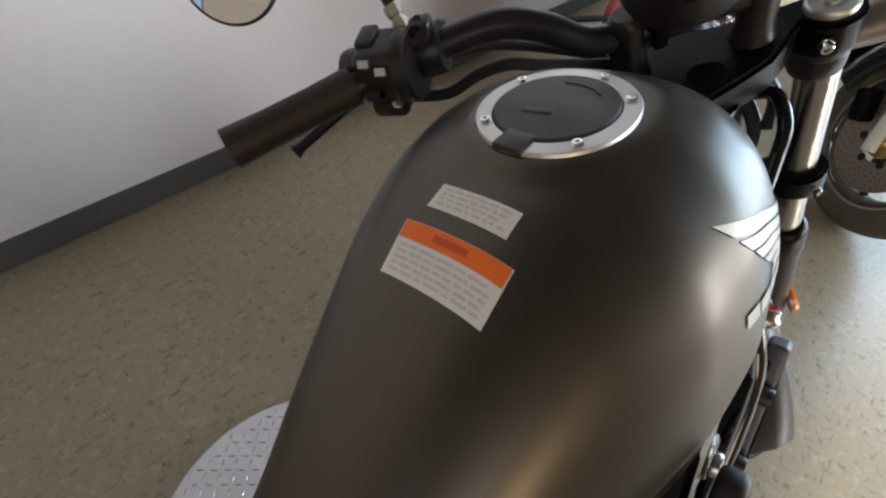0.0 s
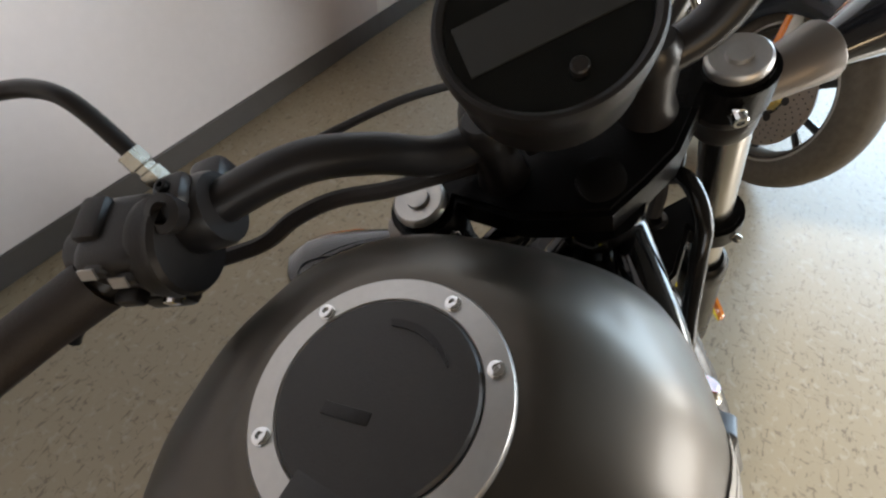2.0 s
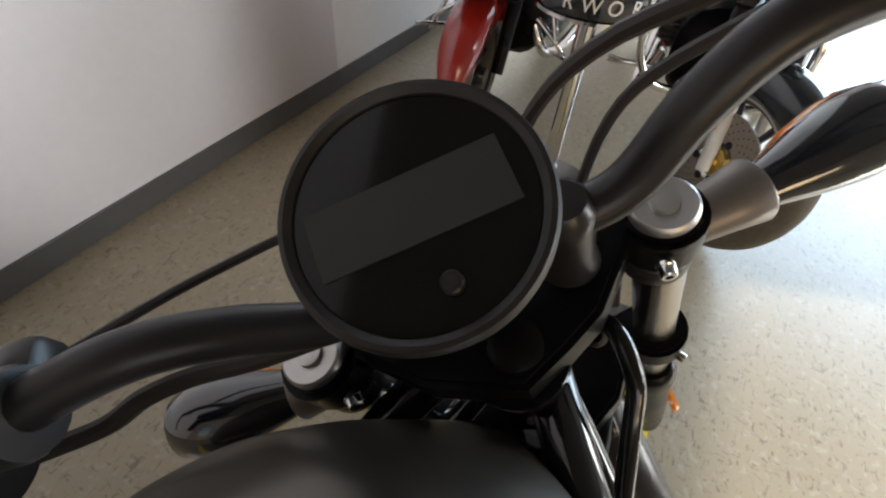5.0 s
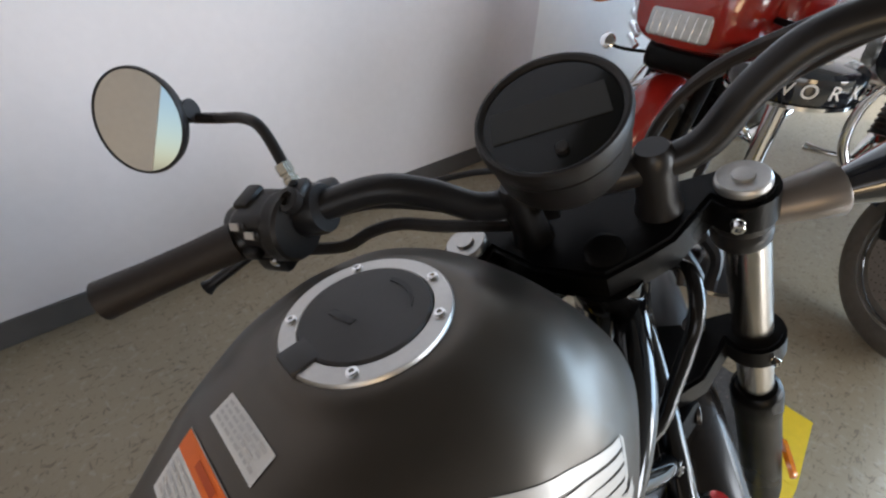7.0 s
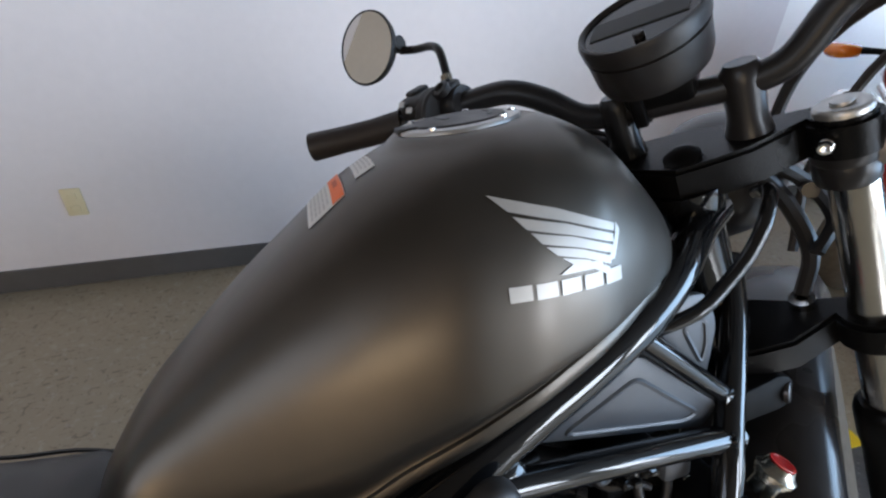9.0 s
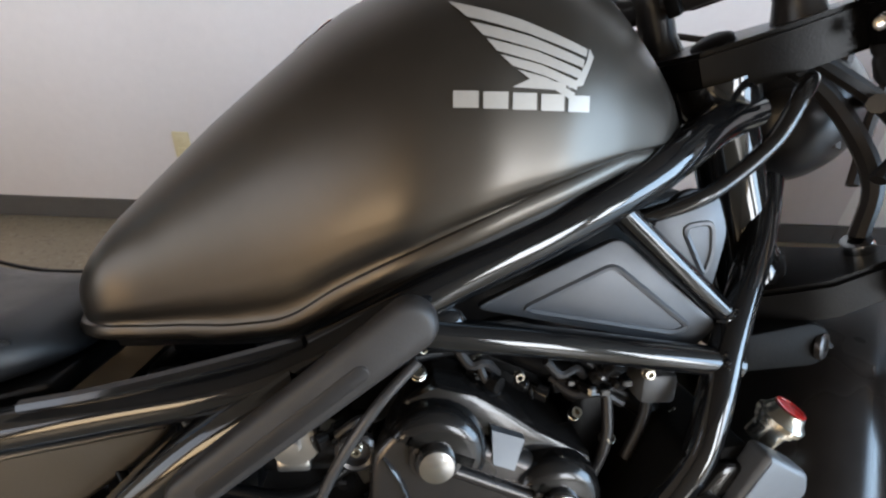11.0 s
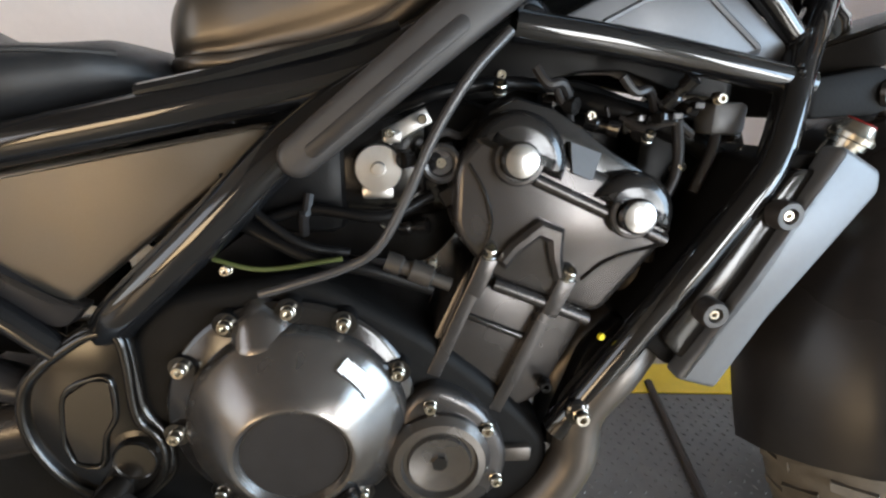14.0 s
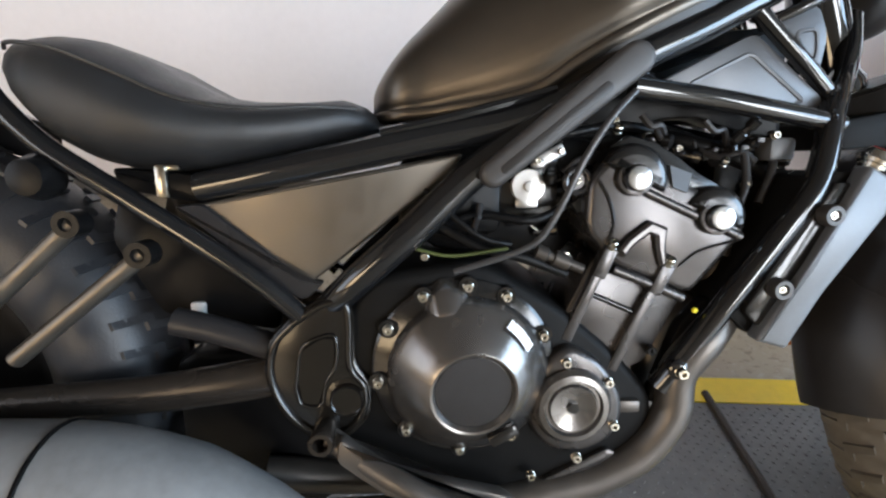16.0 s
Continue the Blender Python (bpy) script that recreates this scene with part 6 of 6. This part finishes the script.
def parked_wheel(name, parent, base, centre, axis, r=0.29, minor=0.058, spokes=5, near=-1, disc=True, spoke_mat=None):
    """Tyre, rim with open spokes, and a drilled brake disc on the side given by near."""
    xf = from_base(base)
    c, w = Vector(centre), Vector(axis).normalized()
    u, v, w = basis(w)
    tyre = part(name, ring_tyre(bmesh.new(), c, w, r, minor), TYRE, parent, "worn dark tyre on an alloy rim", xf=xf, angle=60)
    rr = r - minor * 1.55
    bm = bmesh.new()
    hoop(bm, c, w, rr - 0.012, rr + 0.004, -0.046, 0.046)
    part("rim", bm, DARKRIM, tyre, "dark alloy rim", xf=xf, angle=40)
    for s in (-1, 1):
        bm = bmesh.new()
        hoop(bm, c, w, rr - 0.004, rr + 0.014, s * 0.047, s * 0.053)
        part("rim_edge", bm, SATIN, tyre, "bright machined rim edge", xf=xf, angle=40)
    for k in range(spokes):
        a = 2 * math.pi * (k + 0.3) / spokes
        d = u * math.cos(a) + v * math.sin(a)
        e = w.cross(d)
        bm = bmesh.new()
        for side in (-1, 1):
            sweep(bm, [c + d * 0.03 + e * side * 0.012, c + d * rr * 0.55 + e * side * 0.020, c + d * rr + e * side * 0.045], [0.016, 0.011, 0.013], 8, 3)
        part("spoke", bm, spoke_mat or DARKRIM, tyre, xf=xf)
    bm = bmesh.new()
    lathe(bm, [(0.0, -0.06), (0.03, -0.06), (0.042, -0.03), (0.042, 0.03), (0.03, 0.06), (0.0, 0.06)], c, w, 24)
    part("hub", bm, DARKRIM, tyre, xf=xf)
    if disc:
        bm = bmesh.new()
        hoop(bm, c, w, 0.062, 0.152, near * 0.058, near * 0.064, 64)
        dk = part("brake_disc", bm, DISC, tyre, "drilled brown-grey brake disc", xf=xf, angle=30)
        bm = bmesh.new()
        for ring in range(5):
            for k in range(26):
                a = 2 * math.pi * (k + ring * 0.37) / 26
                p = c + (u * math.cos(a) + v * math.sin(a)) * (0.092 + ring * 0.0125) + w * near * 0.0642
                lathe(bm, [(0, 0), (0.0026, 0), (0.0026, 0.0004), (0, 0.0004)], p, w * near, 6)
        part("drilled_pattern", bm, BLACK, dk, xf=xf)["kind"] = "stuff"
        for k in range(6):
            a = 2 * math.pi * (k + 0.2) / 6
            p = c + (u * math.cos(a) + v * math.sin(a)) * 0.068 + w * near * 0.0642
            bm = bmesh.new()
            lathe(bm, [(0, 0), (0.0125, 0), (0.0125, 0.001), (0, 0.001)], p, w * near, 16)
            part("carrier_hole", bm, BLACK, dk, xf=xf)
        bm = bmesh.new()
        lathe(bm, [(0, 0.05), (0.050, 0.05), (0.046, 0.068), (0.022, 0.072), (0.018, 0.088), (0, 0.09)], c, w * near, 10)
        part("disc_carrier", bm, GOLD, dk, "gold-toned disc carrier", xf=xf, angle=30)
    return tyre


DARKRIM = mat("dark_rim_paint", (0.020, 0.020, 0.022), 0.3, metal=0.3, coat=0.4, grain=0.15, grain_size=30)
DISC = mat("brake_disc_steel", (0.36, 0.31, 0.27), 0.38, metal=0.75, grain=0.08, grain_size=120)
GOLD = mat("gold_anodised", (0.55, 0.38, 0.12), 0.3, metal=1.0, grain=0.1, grain_size=90)
WHITEPAINT = mat("white_fork_paint", (0.72, 0.70, 0.66), 0.3, coat=0.6, grain=0.05, grain_size=40)
NAVY = mat("dark_blue_black_paint", (0.012, 0.016, 0.024), 0.22, coat=0.8, grain=0.15, grain_size=14)


def hull(bm, stations, seg=20, power=2.6):
    """A closed body through stations (x, y, z, half width, half height)."""
    rings = []
    for x, y, z, hw, hh in stations:
        ring = []
        for k in range(seg):
            a = 2 * math.pi * k / seg
            cy, cz = math.cos(a), math.sin(a)
            ring.append(bm.verts.new((x, y + hw * math.copysign(abs(cy) ** (2 / power), cy), z + hh * math.copysign(abs(cz) ** (2 / power), cz))))
        rings.append(ring)
    for a, b in zip(rings, rings[1:]):
        for k in range(seg):
            bm.faces.new((a[k], a[(k + 1) % seg], b[(k + 1) % seg], b[k]))
    bm.faces.new(rings[0])
    bm.faces.new(rings[-1])
    return bm


def arc_fender(bm, centre, heading, r, half, a0, a1):
    """A mudguard over a wheel; heading is level, angles run from ahead over the top."""
    c, h = Vector(centre), Vector(heading).normalized()
    side = V(0, 0, 1).cross(h)
    prof = [(-half, -0.07), (-half * 0.98, -0.03), (-half * 0.8, 0.0), (-half * 0.4, 0.014), (0, 0.018), (half * 0.4, 0.014), (half * 0.8, 0.0), (half * 0.98, -0.03), (half, -0.07)]
    rings = []
    for k in range(29):
        a = radians(a0 + (a1 - a0) * k / 28)
        d = h * math.cos(a) + V(0, 0, 1) * math.sin(a)
        taper = 1 - 0.35 * max(0.0, 1 - k / 7) ** 2
        rings.append([bm.verts.new(c + d * (r + q) + side * y * taper) for y, q in prof] + [bm.verts.new(c + d * (r + q - 0.005) + side * y * taper * 0.95) for y, q in prof[::-1]])
    n = len(rings[0])
    for a, b in zip(rings, rings[1:]):
        for k in range(n):
            bm.faces.new((a[k], a[(k + 1) % n], b[(k + 1) % n], b[k]))
    bm.faces.new(rings[0])
    bm.faces.new(rings[-1])
    return bm


# black touring machine with a white fork, its front wheel turned to its left
BB = V(2.592, 1.063, 0.0)
XB = from_base(BB)
black_bike = holder("motorcycle", "black touring motorcycle with white fork and chrome engine guards", "motorcycle", Matrix.Translation(BB), "parked motorcycles")
WN = V(0.716, -0.690, -0.098).normalized()
WC = V(2.592, 1.063, 0.291)
parked_wheel("front_wheel", black_bike, BB, WC, WN, 0.291, 0.058, 5, -1)
up = V(0.40, 0.03, 0.90).normalized()
for s in (-1, 1):
    a = WC + WN * s * 0.094
    bm = bmesh.new()
    sweep(bm, [a - up * 0.03, a + up * 0.10, a + up * 0.30], [0.020, 0.022, 0.024], 16, 3)
    part("fork_leg", bm, WHITEPAINT, black_bike, "white painted fork leg", xf=XB, angle=60)
    bm = bmesh.new()
    sweep(bm, [a + up * 0.28, a + up * 0.62], 0.028, 16, 2)
    part("fork_upper", bm, DARKRIM, black_bike, xf=XB, angle=60)
    bm = bmesh.new()
    o = -WN * 0.020 if s < 0 else WN * 0.020
    sweep(bm, [a + o + up * 0.10 + V(0, 0.006, 0), a + o + up * 0.22 + V(0, 0.006, 0)], 0.010, 8, 2)
    part("fork_reflector", bm, AMBER, black_bike, "long orange fork reflector", xf=XB)
    bm = bmesh.new()
    hd = V(0.690, 0.716, 0)
    box(bm, WC + WN * s * 0.075 + hd * 0.12 + V(0, 0, 0.055), (0.055, 0.055, 0.10), 0.012, 2, Matrix.Rotation(radians(46), 4, "Z") @ Matrix.Rotation(radians(20), 4, "Y"))
    part("brake_caliper", bm, CAST, black_bike, xf=XB)
bm = bmesh.new()
arc_fender(bm, WC, (-0.690, -0.716, 0), 0.305, 0.070, 50, 165)
part("front_fender", bm, NAVY, black_bike, "dark glossy front mudguard", xf=XB, angle=50)
rear = V(4.10, 1.22, 0.31)
parked_wheel("rear_wheel", black_bike, BB, rear, (0, 1, 0.05), 0.31, 0.075, 5, 1, False)
# engine, guards and pipes
bm = bmesh.new()
hull(bm, [(2.98, 1.20, 0.42, 0.10, 0.12), (3.02, 1.20, 0.43, 0.16, 0.17), (3.30, 1.20, 0.44, 0.18, 0.19), (3.50, 1.20, 0.42, 0.14, 0.16), (3.54, 1.20, 0.42, 0.08, 0.10)])
eng = part("engine", bm, CAST, black_bike, "black finned engine with chrome covers", xf=XB, angle=50)
for s in (-1, 1):
    for i in range(9):
        bm = bmesh.new()
        box(bm, (3.16, 1.20 + s * 0.17, 0.44 + i * 0.020), (0.17, 0.12, 0.006), 0.002, 1)
        part("cooling_fin", bm, HEADER, eng, xf=XB)
    bm = bmesh.new()
    lathe(bm, [(0, 0), (0.062, 0), (0.062, 0.03), (0.05, 0.045), (0.03, 0.050), (0, 0.050)], (3.22, 1.20 + s * 0.17, 0.36), (0, s, 0), 28)
    part("chrome_cover", bm, CHROME, eng, "round chrome engine cover", xf=XB, angle=40)
    for k in range(6):
        a = 2 * math.pi * k / 6
        bm = bmesh.new()
        lathe(bm, [(0, 0), (0.009, 0), (0.009, 0.012), (0, 0.013)], (3.22 + 0.052 * math.cos(a), 1.20 + s * 0.205, 0.36 + 0.052 * math.sin(a)), (0, s, 0), 10)
        part("cover_bolt", bm, CHROME, eng, xf=XB)
    bm = bmesh.new()
    y = 1.20
    sweep(bm, [(2.96, y + s * 0.05, 0.72), (2.90, y + s * 0.18, 0.70), (2.87, y + s * 0.25, 0.60), (2.87, y + s * 0.25, 0.45), (2.90, y + s * 0.18, 0.34), (2.98, y + s * 0.06, 0.30)], 0.016, 12, 6)
    part("engine_guard", bm, CHROME, black_bike, "bent chrome engine guard", xf=XB, angle=60)
    bm = bmesh.new()
    sweep(bm, [(3.05, y + s * 0.19, 0.40), (3.00, y + s * 0.22, 0.30), (3.12, y + s * 0.24, 0.22), (3.5, y + s * 0.25, 0.20), (4.2, y + s * 0.26, 0.24)], [0.024, 0.024, 0.024, 0.036, 0.045], 14, 5)
    part("exhaust_pipe", bm, CHROME, black_bike, "chrome exhaust pipe", xf=XB, angle=60)
    bm = bmesh.new()
    hull(bm, [(3.72, y + s * 0.30, 0.55, 0.06, 0.10), (3.76, y + s * 0.31, 0.56, 0.10, 0.16), (4.15, y + s * 0.31, 0.57, 0.11, 0.17), (4.34, y + s * 0.30, 0.56, 0.07, 0.12)])
    part("side_bag", bm, NAVY, black_bike, "glossy dark hard side bag", xf=XB, angle=50)
    bm = bmesh.new()
    sweep(bm, [(2.98, y + s * 0.18, 0.37), (2.95, y + s * 0.30, 0.37), (2.95, y + s * 0.36, 0.37)], [0.010, 0.010, 0.016], 10, 2)
    part("foot_peg", bm, CHROME, black_bike, xf=XB)
    bm = bmesh.new()
    hull(bm, [(2.78, y + s * 0.17, 0.76, 0.03, 0.03), (2.80, y + s * 0.19, 0.76, 0.09, 0.10), (3.00, y + s * 0.24, 0.74, 0.11, 0.15), (3.20, y + s * 0.22, 0.70, 0.06, 0.12)])
    part("lower_fairing", bm, NAVY, black_bike, "dark blue-black lower fairing", xf=XB, angle=50)
bm = bmesh.new()
hull(bm, [(2.60, 1.18, 0.98, 0.05, 0.08), (2.63, 1.18, 0.99, 0.16, 0.15), (2.75, 1.18, 1.00, 0.27, 0.19), (2.92, 1.19, 0.97, 0.25, 0.15), (2.98, 1.19, 0.95, 0.15, 0.09)])
part("fairing", bm, NAVY, black_bike, "glossy blue-black front fairing", xf=XB, angle=50)
bm = bmesh.new()
lathe(bm, [(0.085, 0.0), (0.09, 0.01), (0.085, 0.02), (0.04, 0.03), (0.0, 0.032)], (2.60, 1.17, 0.96), (-1, 0, 0), 32)
part("headlamp", bm, CLEAR, black_bike, "round clear headlamp", xf=XB)
bm = bmesh.new()
hull(bm, [(2.98, 1.20, 0.78, 0.05, 0.05), (3.04, 1.20, 0.80, 0.13, 0.10), (3.22, 1.20, 0.81, 0.17, 0.12), (3.42, 1.20, 0.77, 0.13, 0.09), (3.52, 1.20, 0.73, 0.07, 0.05)], 24, 2.3)
part("fuel_tank", bm, NAVY, black_bike, "dark glossy fuel tank", xf=XB, angle=60)
bm = bmesh.new()
hull(bm, [(3.46, 1.20, 0.70, 0.08, 0.04), (3.54, 1.20, 0.70, 0.16, 0.06), (3.80, 1.20, 0.70, 0.18, 0.07), (4.06, 1.20, 0.78, 0.16, 0.08), (4.12, 1.20, 0.80, 0.10, 0.05)])
part("seat", bm, SEAT, black_bike, "black padded seat", xf=XB, angle=60)
bm = bmesh.new()
sweep(bm, [(2.86, 1.20, 0.68), (3.0, 1.20, 0.66), (3.2, 1.20, 0.68), (3.6, 1.20, 0.62), (3.9, 1.20, 0.45), (4.10, 1.20, 0.32)], 0.035, 12, 4)
sweep(bm, [(2.86, 1.20, 0.66), (2.98, 1.20, 0.40), (3.05, 1.20, 0.26), (3.5, 1.20, 0.24), (3.75, 1.20, 0.36)], 0.028, 12, 4)
part("frame", bm, DARKRIM, black_bike, xf=XB)
for i in range(4):
    bm = bmesh.new()
    lathe(bm, [(0, 0), (0.012, 0), (0.013, 0.02), (0.008, 0.026), (0, 0.026)], (2.90 + 0.05 * i, 1.46, 0.60 + 0.012 * i), (-0.4, 0.8, 0.3), 14)
    part("guard_bolt", bm, CHROME, black_bike, xf=XB)
bm = bmesh.new()
box(bm, (2.82, 1.56, 0.66), (0.05, 0.07, 0.006), 0.002, 1, pose(0, 0, 0, 25, -30, 20))
box(bm, (2.88, 1.48, 0.655), (0.10, 0.16, 0.012), 0.004, 1)
part("price_tag", bm, PAPER, black_bike, "small white paper tag", xf=XB)

# red machine with a square headlamp
RB = V(2.72, 2.03, 0.0)
XR = from_base(RB)
red_bike = holder("motorcycle", "glossy red faired motorcycle with a square headlamp", "motorcycle", Matrix.Translation(RB), "parked motorcycles")
RC = V(2.72, 2.03, 0.265)
rh = V(-0.97, -0.10, 0).normalized()
parked_wheel("front_wheel", red_bike, RB, RC, (rh.y, -rh.x, 0.06), 0.265, 0.055, 6, 1)
parked_wheel("rear_wheel", red_bike, RB, (4.12, 2.05, 0.30), (0, 1, 0.06), 0.30, 0.065, 6, 1, False)
bm = bmesh.new()
arc_fender(bm, RC, rh, 0.280, 0.078, 15, 165)
part("front_fender", bm, RED, red_bike, "glossy red front mudguard", xf=XR, angle=50)
for s in (-1, 1):
    bm = bmesh.new()
    a = V(2.72, 2.03 + s * 0.105, 0.29)
    sweep(bm, [a, a + V(0.08, 0, 0.20), a + V(0.20, 0, 0.50)], [0.026, 0.027, 0.023], 14, 3)
    part("fork_leg", bm, CAST, red_bike, "black fork leg", xf=XR, angle=60)
    bm = bmesh.new()
    sweep(bm, [(2.66, 1.96 + s * 0.20, 0.80), (2.62, 1.96 + s * 0.27, 0.80), (2.60, 1.96 + s * 0.33, 0.795)], [0.008, 0.010, 0.014], 10, 3)
    stalk = part("signal_stalk", bm, CAST, red_bike, xf=XR)
    bm = bmesh.new()
    hull(bm, [(2.53, 1.96 + s * 0.34, 0.795, 0.010, 0.008), (2.545, 1.96 + s * 0.34, 0.795, 0.040, 0.022), (2.60, 1.96 + s * 0.33, 0.795, 0.035, 0.022), (2.63, 1.96 + s * 0.33, 0.795, 0.012, 0.010)])
    part("turn_signal", bm, AMBER, stalk, "amber turn signal", xf=XR, angle=60)
    bm = bmesh.new()
    sweep(bm, [(2.78, 1.97 + s * 0.15, 0.50), (2.76, 1.97 + s * 0.24, 0.44), (2.80, 1.97 + s * 0.29, 0.36)], [0.010, 0.009, 0.008], 10, 3)
    sweep(bm, [(2.76, 1.97 + s * 0.24, 0.44), (2.79, 1.97 + s * 0.20, 0.54), (2.83, 1.97 + s * 0.19, 0.60)], 0.010, 10, 3)
    sweep(bm, [(2.80, 1.97 + s * 0.23, 0.39), (2.74, 1.97 + s * 0.29, 0.40), (2.72, 1.97 + s * 0.32, 0.40)], 0.008, 10, 3)
    part("foot_lever", bm, CHROME, red_bike, "chrome foot lever", xf=XR)
    for k in range(3):
        bm = bmesh.new()
        lathe(bm, [(0, 0), (0.014, 0), (0.014, 0.06), (0.010, 0.066), (0, 0.066)], (2.72 + 0.03 * k, 1.96 + s * (0.24 + 0.012 * k), 0.70 - 0.05 * k), (0.3, s * 0.8, 0.5), 14)
        part("chrome_sleeve", bm, CHROME, red_bike, xf=XR)
    bm = bmesh.new()
    hull(bm, [(2.62, 1.96 + s * 0.19, 0.86, 0.02, 0.05), (2.68, 1.96 + s * 0.22, 0.85, 0.05, 0.11), (2.86, 1.96 + s * 0.26, 0.81, 0.06, 0.15), (3.10, 1.96 + s * 0.26, 0.77, 0.05, 0.12), (3.22, 1.96 + s * 0.24, 0.74, 0.02, 0.07)])
    part("side_fairing", bm, RED, red_bike, "glossy red side fairing", xf=XR, angle=60)
    bm = bmesh.new()
    sweep(bm, [(2.98, 1.99 + s * 0.10, 0.42), (3.02, 1.99 + s * 0.16, 0.30), (3.4, 1.99 + s * 0.17, 0.24), (4.1, 1.99 + s * 0.19, 0.34)], [0.020, 0.022, 0.028, 0.045], 14, 5)
    part("exhaust_pipe", bm, CHROME, red_bike, "chrome exhaust pipe", xf=XR, angle=60)
bm = bmesh.new()
hull(bm, [(2.50, 1.955, 0.80, 0.10, 0.05), (2.515, 1.955, 0.805, 0.155, 0.105), (2.60, 1.955, 0.83, 0.215, 0.165), (2.74, 1.955, 0.90, 0.25, 0.21), (2.90, 1.96, 0.94, 0.22, 0.22), (3.00, 1.96, 0.96, 0.14, 0.18)], 28, 3.2)
part("nose_fairing", bm, RED, red_bike, "glossy red nose fairing", xf=XR, angle=60)
bm = bmesh.new()
box(bm, (2.510, 1.950, 0.762), (0.05, 0.205, 0.085), 0.014, 2, pose(0, 0, 0, 0, 12, 0))
lampr = part("headlamp", bm, CLEAR, red_bike, "clear rectangular headlamp", xf=XR, angle=40)
for k in range(7):
    bm = bmesh.new()
    box(bm, (2.486, 1.950 + (k - 3) * 0.027, 0.760), (0.006, 0.004, 0.070), 0.001, 1, pose(0, 0, 0, 0, 12, 0))
    part("lens_rib", bm, CHROME, lampr, xf=XR)
bm = bmesh.new()
box(bm, (2.70, 1.97, 0.63), (0.20, 0.26, 0.10), 0.03, 2)
hull(bm, [(2.95, 1.99, 0.42, 0.10, 0.12), (3.0, 1.99, 0.44, 0.15, 0.17), (3.4, 1.99, 0.44, 0.16, 0.18), (3.46, 1.99, 0.42, 0.10, 0.12)])
sweep(bm, [(2.84, 1.99, 0.78), (3.2, 1.99, 0.70), (3.7, 2.02, 0.60), (4.12, 2.05, 0.32)], 0.04, 12, 4)
part("engine", bm, CAST, red_bike, "black engine and frame", xf=XR, angle=50)
bm = bmesh.new()
hull(bm, [(2.98, 1.98, 0.86, 0.08, 0.06), (3.06, 1.98, 0.88, 0.16, 0.12), (3.28, 1.98, 0.88, 0.18, 0.13), (3.46, 1.99, 0.82, 0.12, 0.08)], 24, 2.3)
part("fuel_tank", bm, RED, red_bike, "glossy red fuel tank", xf=XR, angle=60)
bm = bmesh.new()
hull(bm, [(3.42, 1.99, 0.76, 0.08, 0.04), (3.5, 1.99, 0.76, 0.14, 0.06), (3.95, 2.02, 0.80, 0.15, 0.06), (4.15, 2.03, 0.84, 0.08, 0.04)])
part("seat", bm, SEAT, red_bike, "black seat", xf=XR, angle=60)
bm = bmesh.new()
lathe(bm, [(0, -0.02), (0.018, -0.016), (0.027, 0.0), (0.027, 0.006), (0.022, 0.010), (0.008, 0.012), (0, 0.012)], (2.50, 2.185, 0.668), (-0.8, -0.3, 0.5), 24)
part("round_knob", bm, CHROME, red_bike, "small round chrome lamp", xf=XR)
bm = bmesh.new()
sweep(bm, [(2.50, 2.185, 0.66), (2.56, 2.15, 0.64), (2.64, 2.08, 0.63)], 0.006, 8, 3)
part("knob_stalk", bm, CAST, red_bike, xf=XR)

# round stool between the parked machines
DB = V(2.54, 1.600, 0.0)
stool = holder("stool", "black round shop stool with pale lettering round its padded seat", "stool", Matrix.Translation(DB))
bm = bmesh.new()
lathe(bm, [(0.0, 0.655), (0.150, 0.655), (0.166, 0.662), (0.172, 0.695), (0.167, 0.728), (0.150, 0.740), (0.0, 0.745)], (0, 0, 0), (0, 0, 1), 48)
seat_pad = part("seat", bm, BODYBLACK, stool, "glossy black padded seat")
bm = bmesh.new()
hoop(bm, (0, 0, 0.648), (0, 0, 1), 0.152, 0.171, 0.0, 0.010, 48)
part("seat_ring", bm, CHROME, stool, "chrome ring under the seat")
bm = bmesh.new()
lathe(bm, [(0.0, 0.7435), (0.075, 0.7425), (0.075, 0.7455), (0.0, 0.7470)], (0, 0, 0), (0, 0, 1), 32)
part("seat_emblem", bm, CREAM, seat_pad, "cream round emblem")
bm = bmesh.new()
lathe(bm, [(0.0, 0.02), (0.030, 0.02), (0.026, 0.40), (0.030, 0.650), (0.0, 0.650)], (0, 0, 0), (0, 0, 1), 24)
part("column", bm, CHROME, stool, "chrome column")
bm = bmesh.new()
lathe(bm, [(0.0, 0.0), (0.19, 0.0), (0.185, 0.012), (0.06, 0.028), (0.03, 0.04), (0.0, 0.04)], (0, 0, 0), (0, 0, 1), 40)
part("base", bm, DARKRIM, stool)
for k, glyph in enumerate("RWORK"):
    a = radians(168 + k * 21)
    curve = bpy.data.curves.new("letter", "FONT")
    curve.body, curve.size, curve.extrude = glyph, 0.052, 0.001
    curve.align_x, curve.align_y = "CENTER", "CENTER"
    temp = bpy.data.objects.new("letter", curve)
    me = bpy.data.meshes.new_from_object(temp)
    bpy.data.objects.remove(temp)
    me.transform(Matrix.Rotation(a, 4, "Z") @ Matrix.Translation((0.1725, 0, 0.697)) @ Matrix.Rotation(radians(90), 4, "Z") @ Matrix.Rotation(radians(90), 4, "X"))
    me.materials.append(PAPER)
    ob = new("letter", me)
    ob.parent = seat_pad
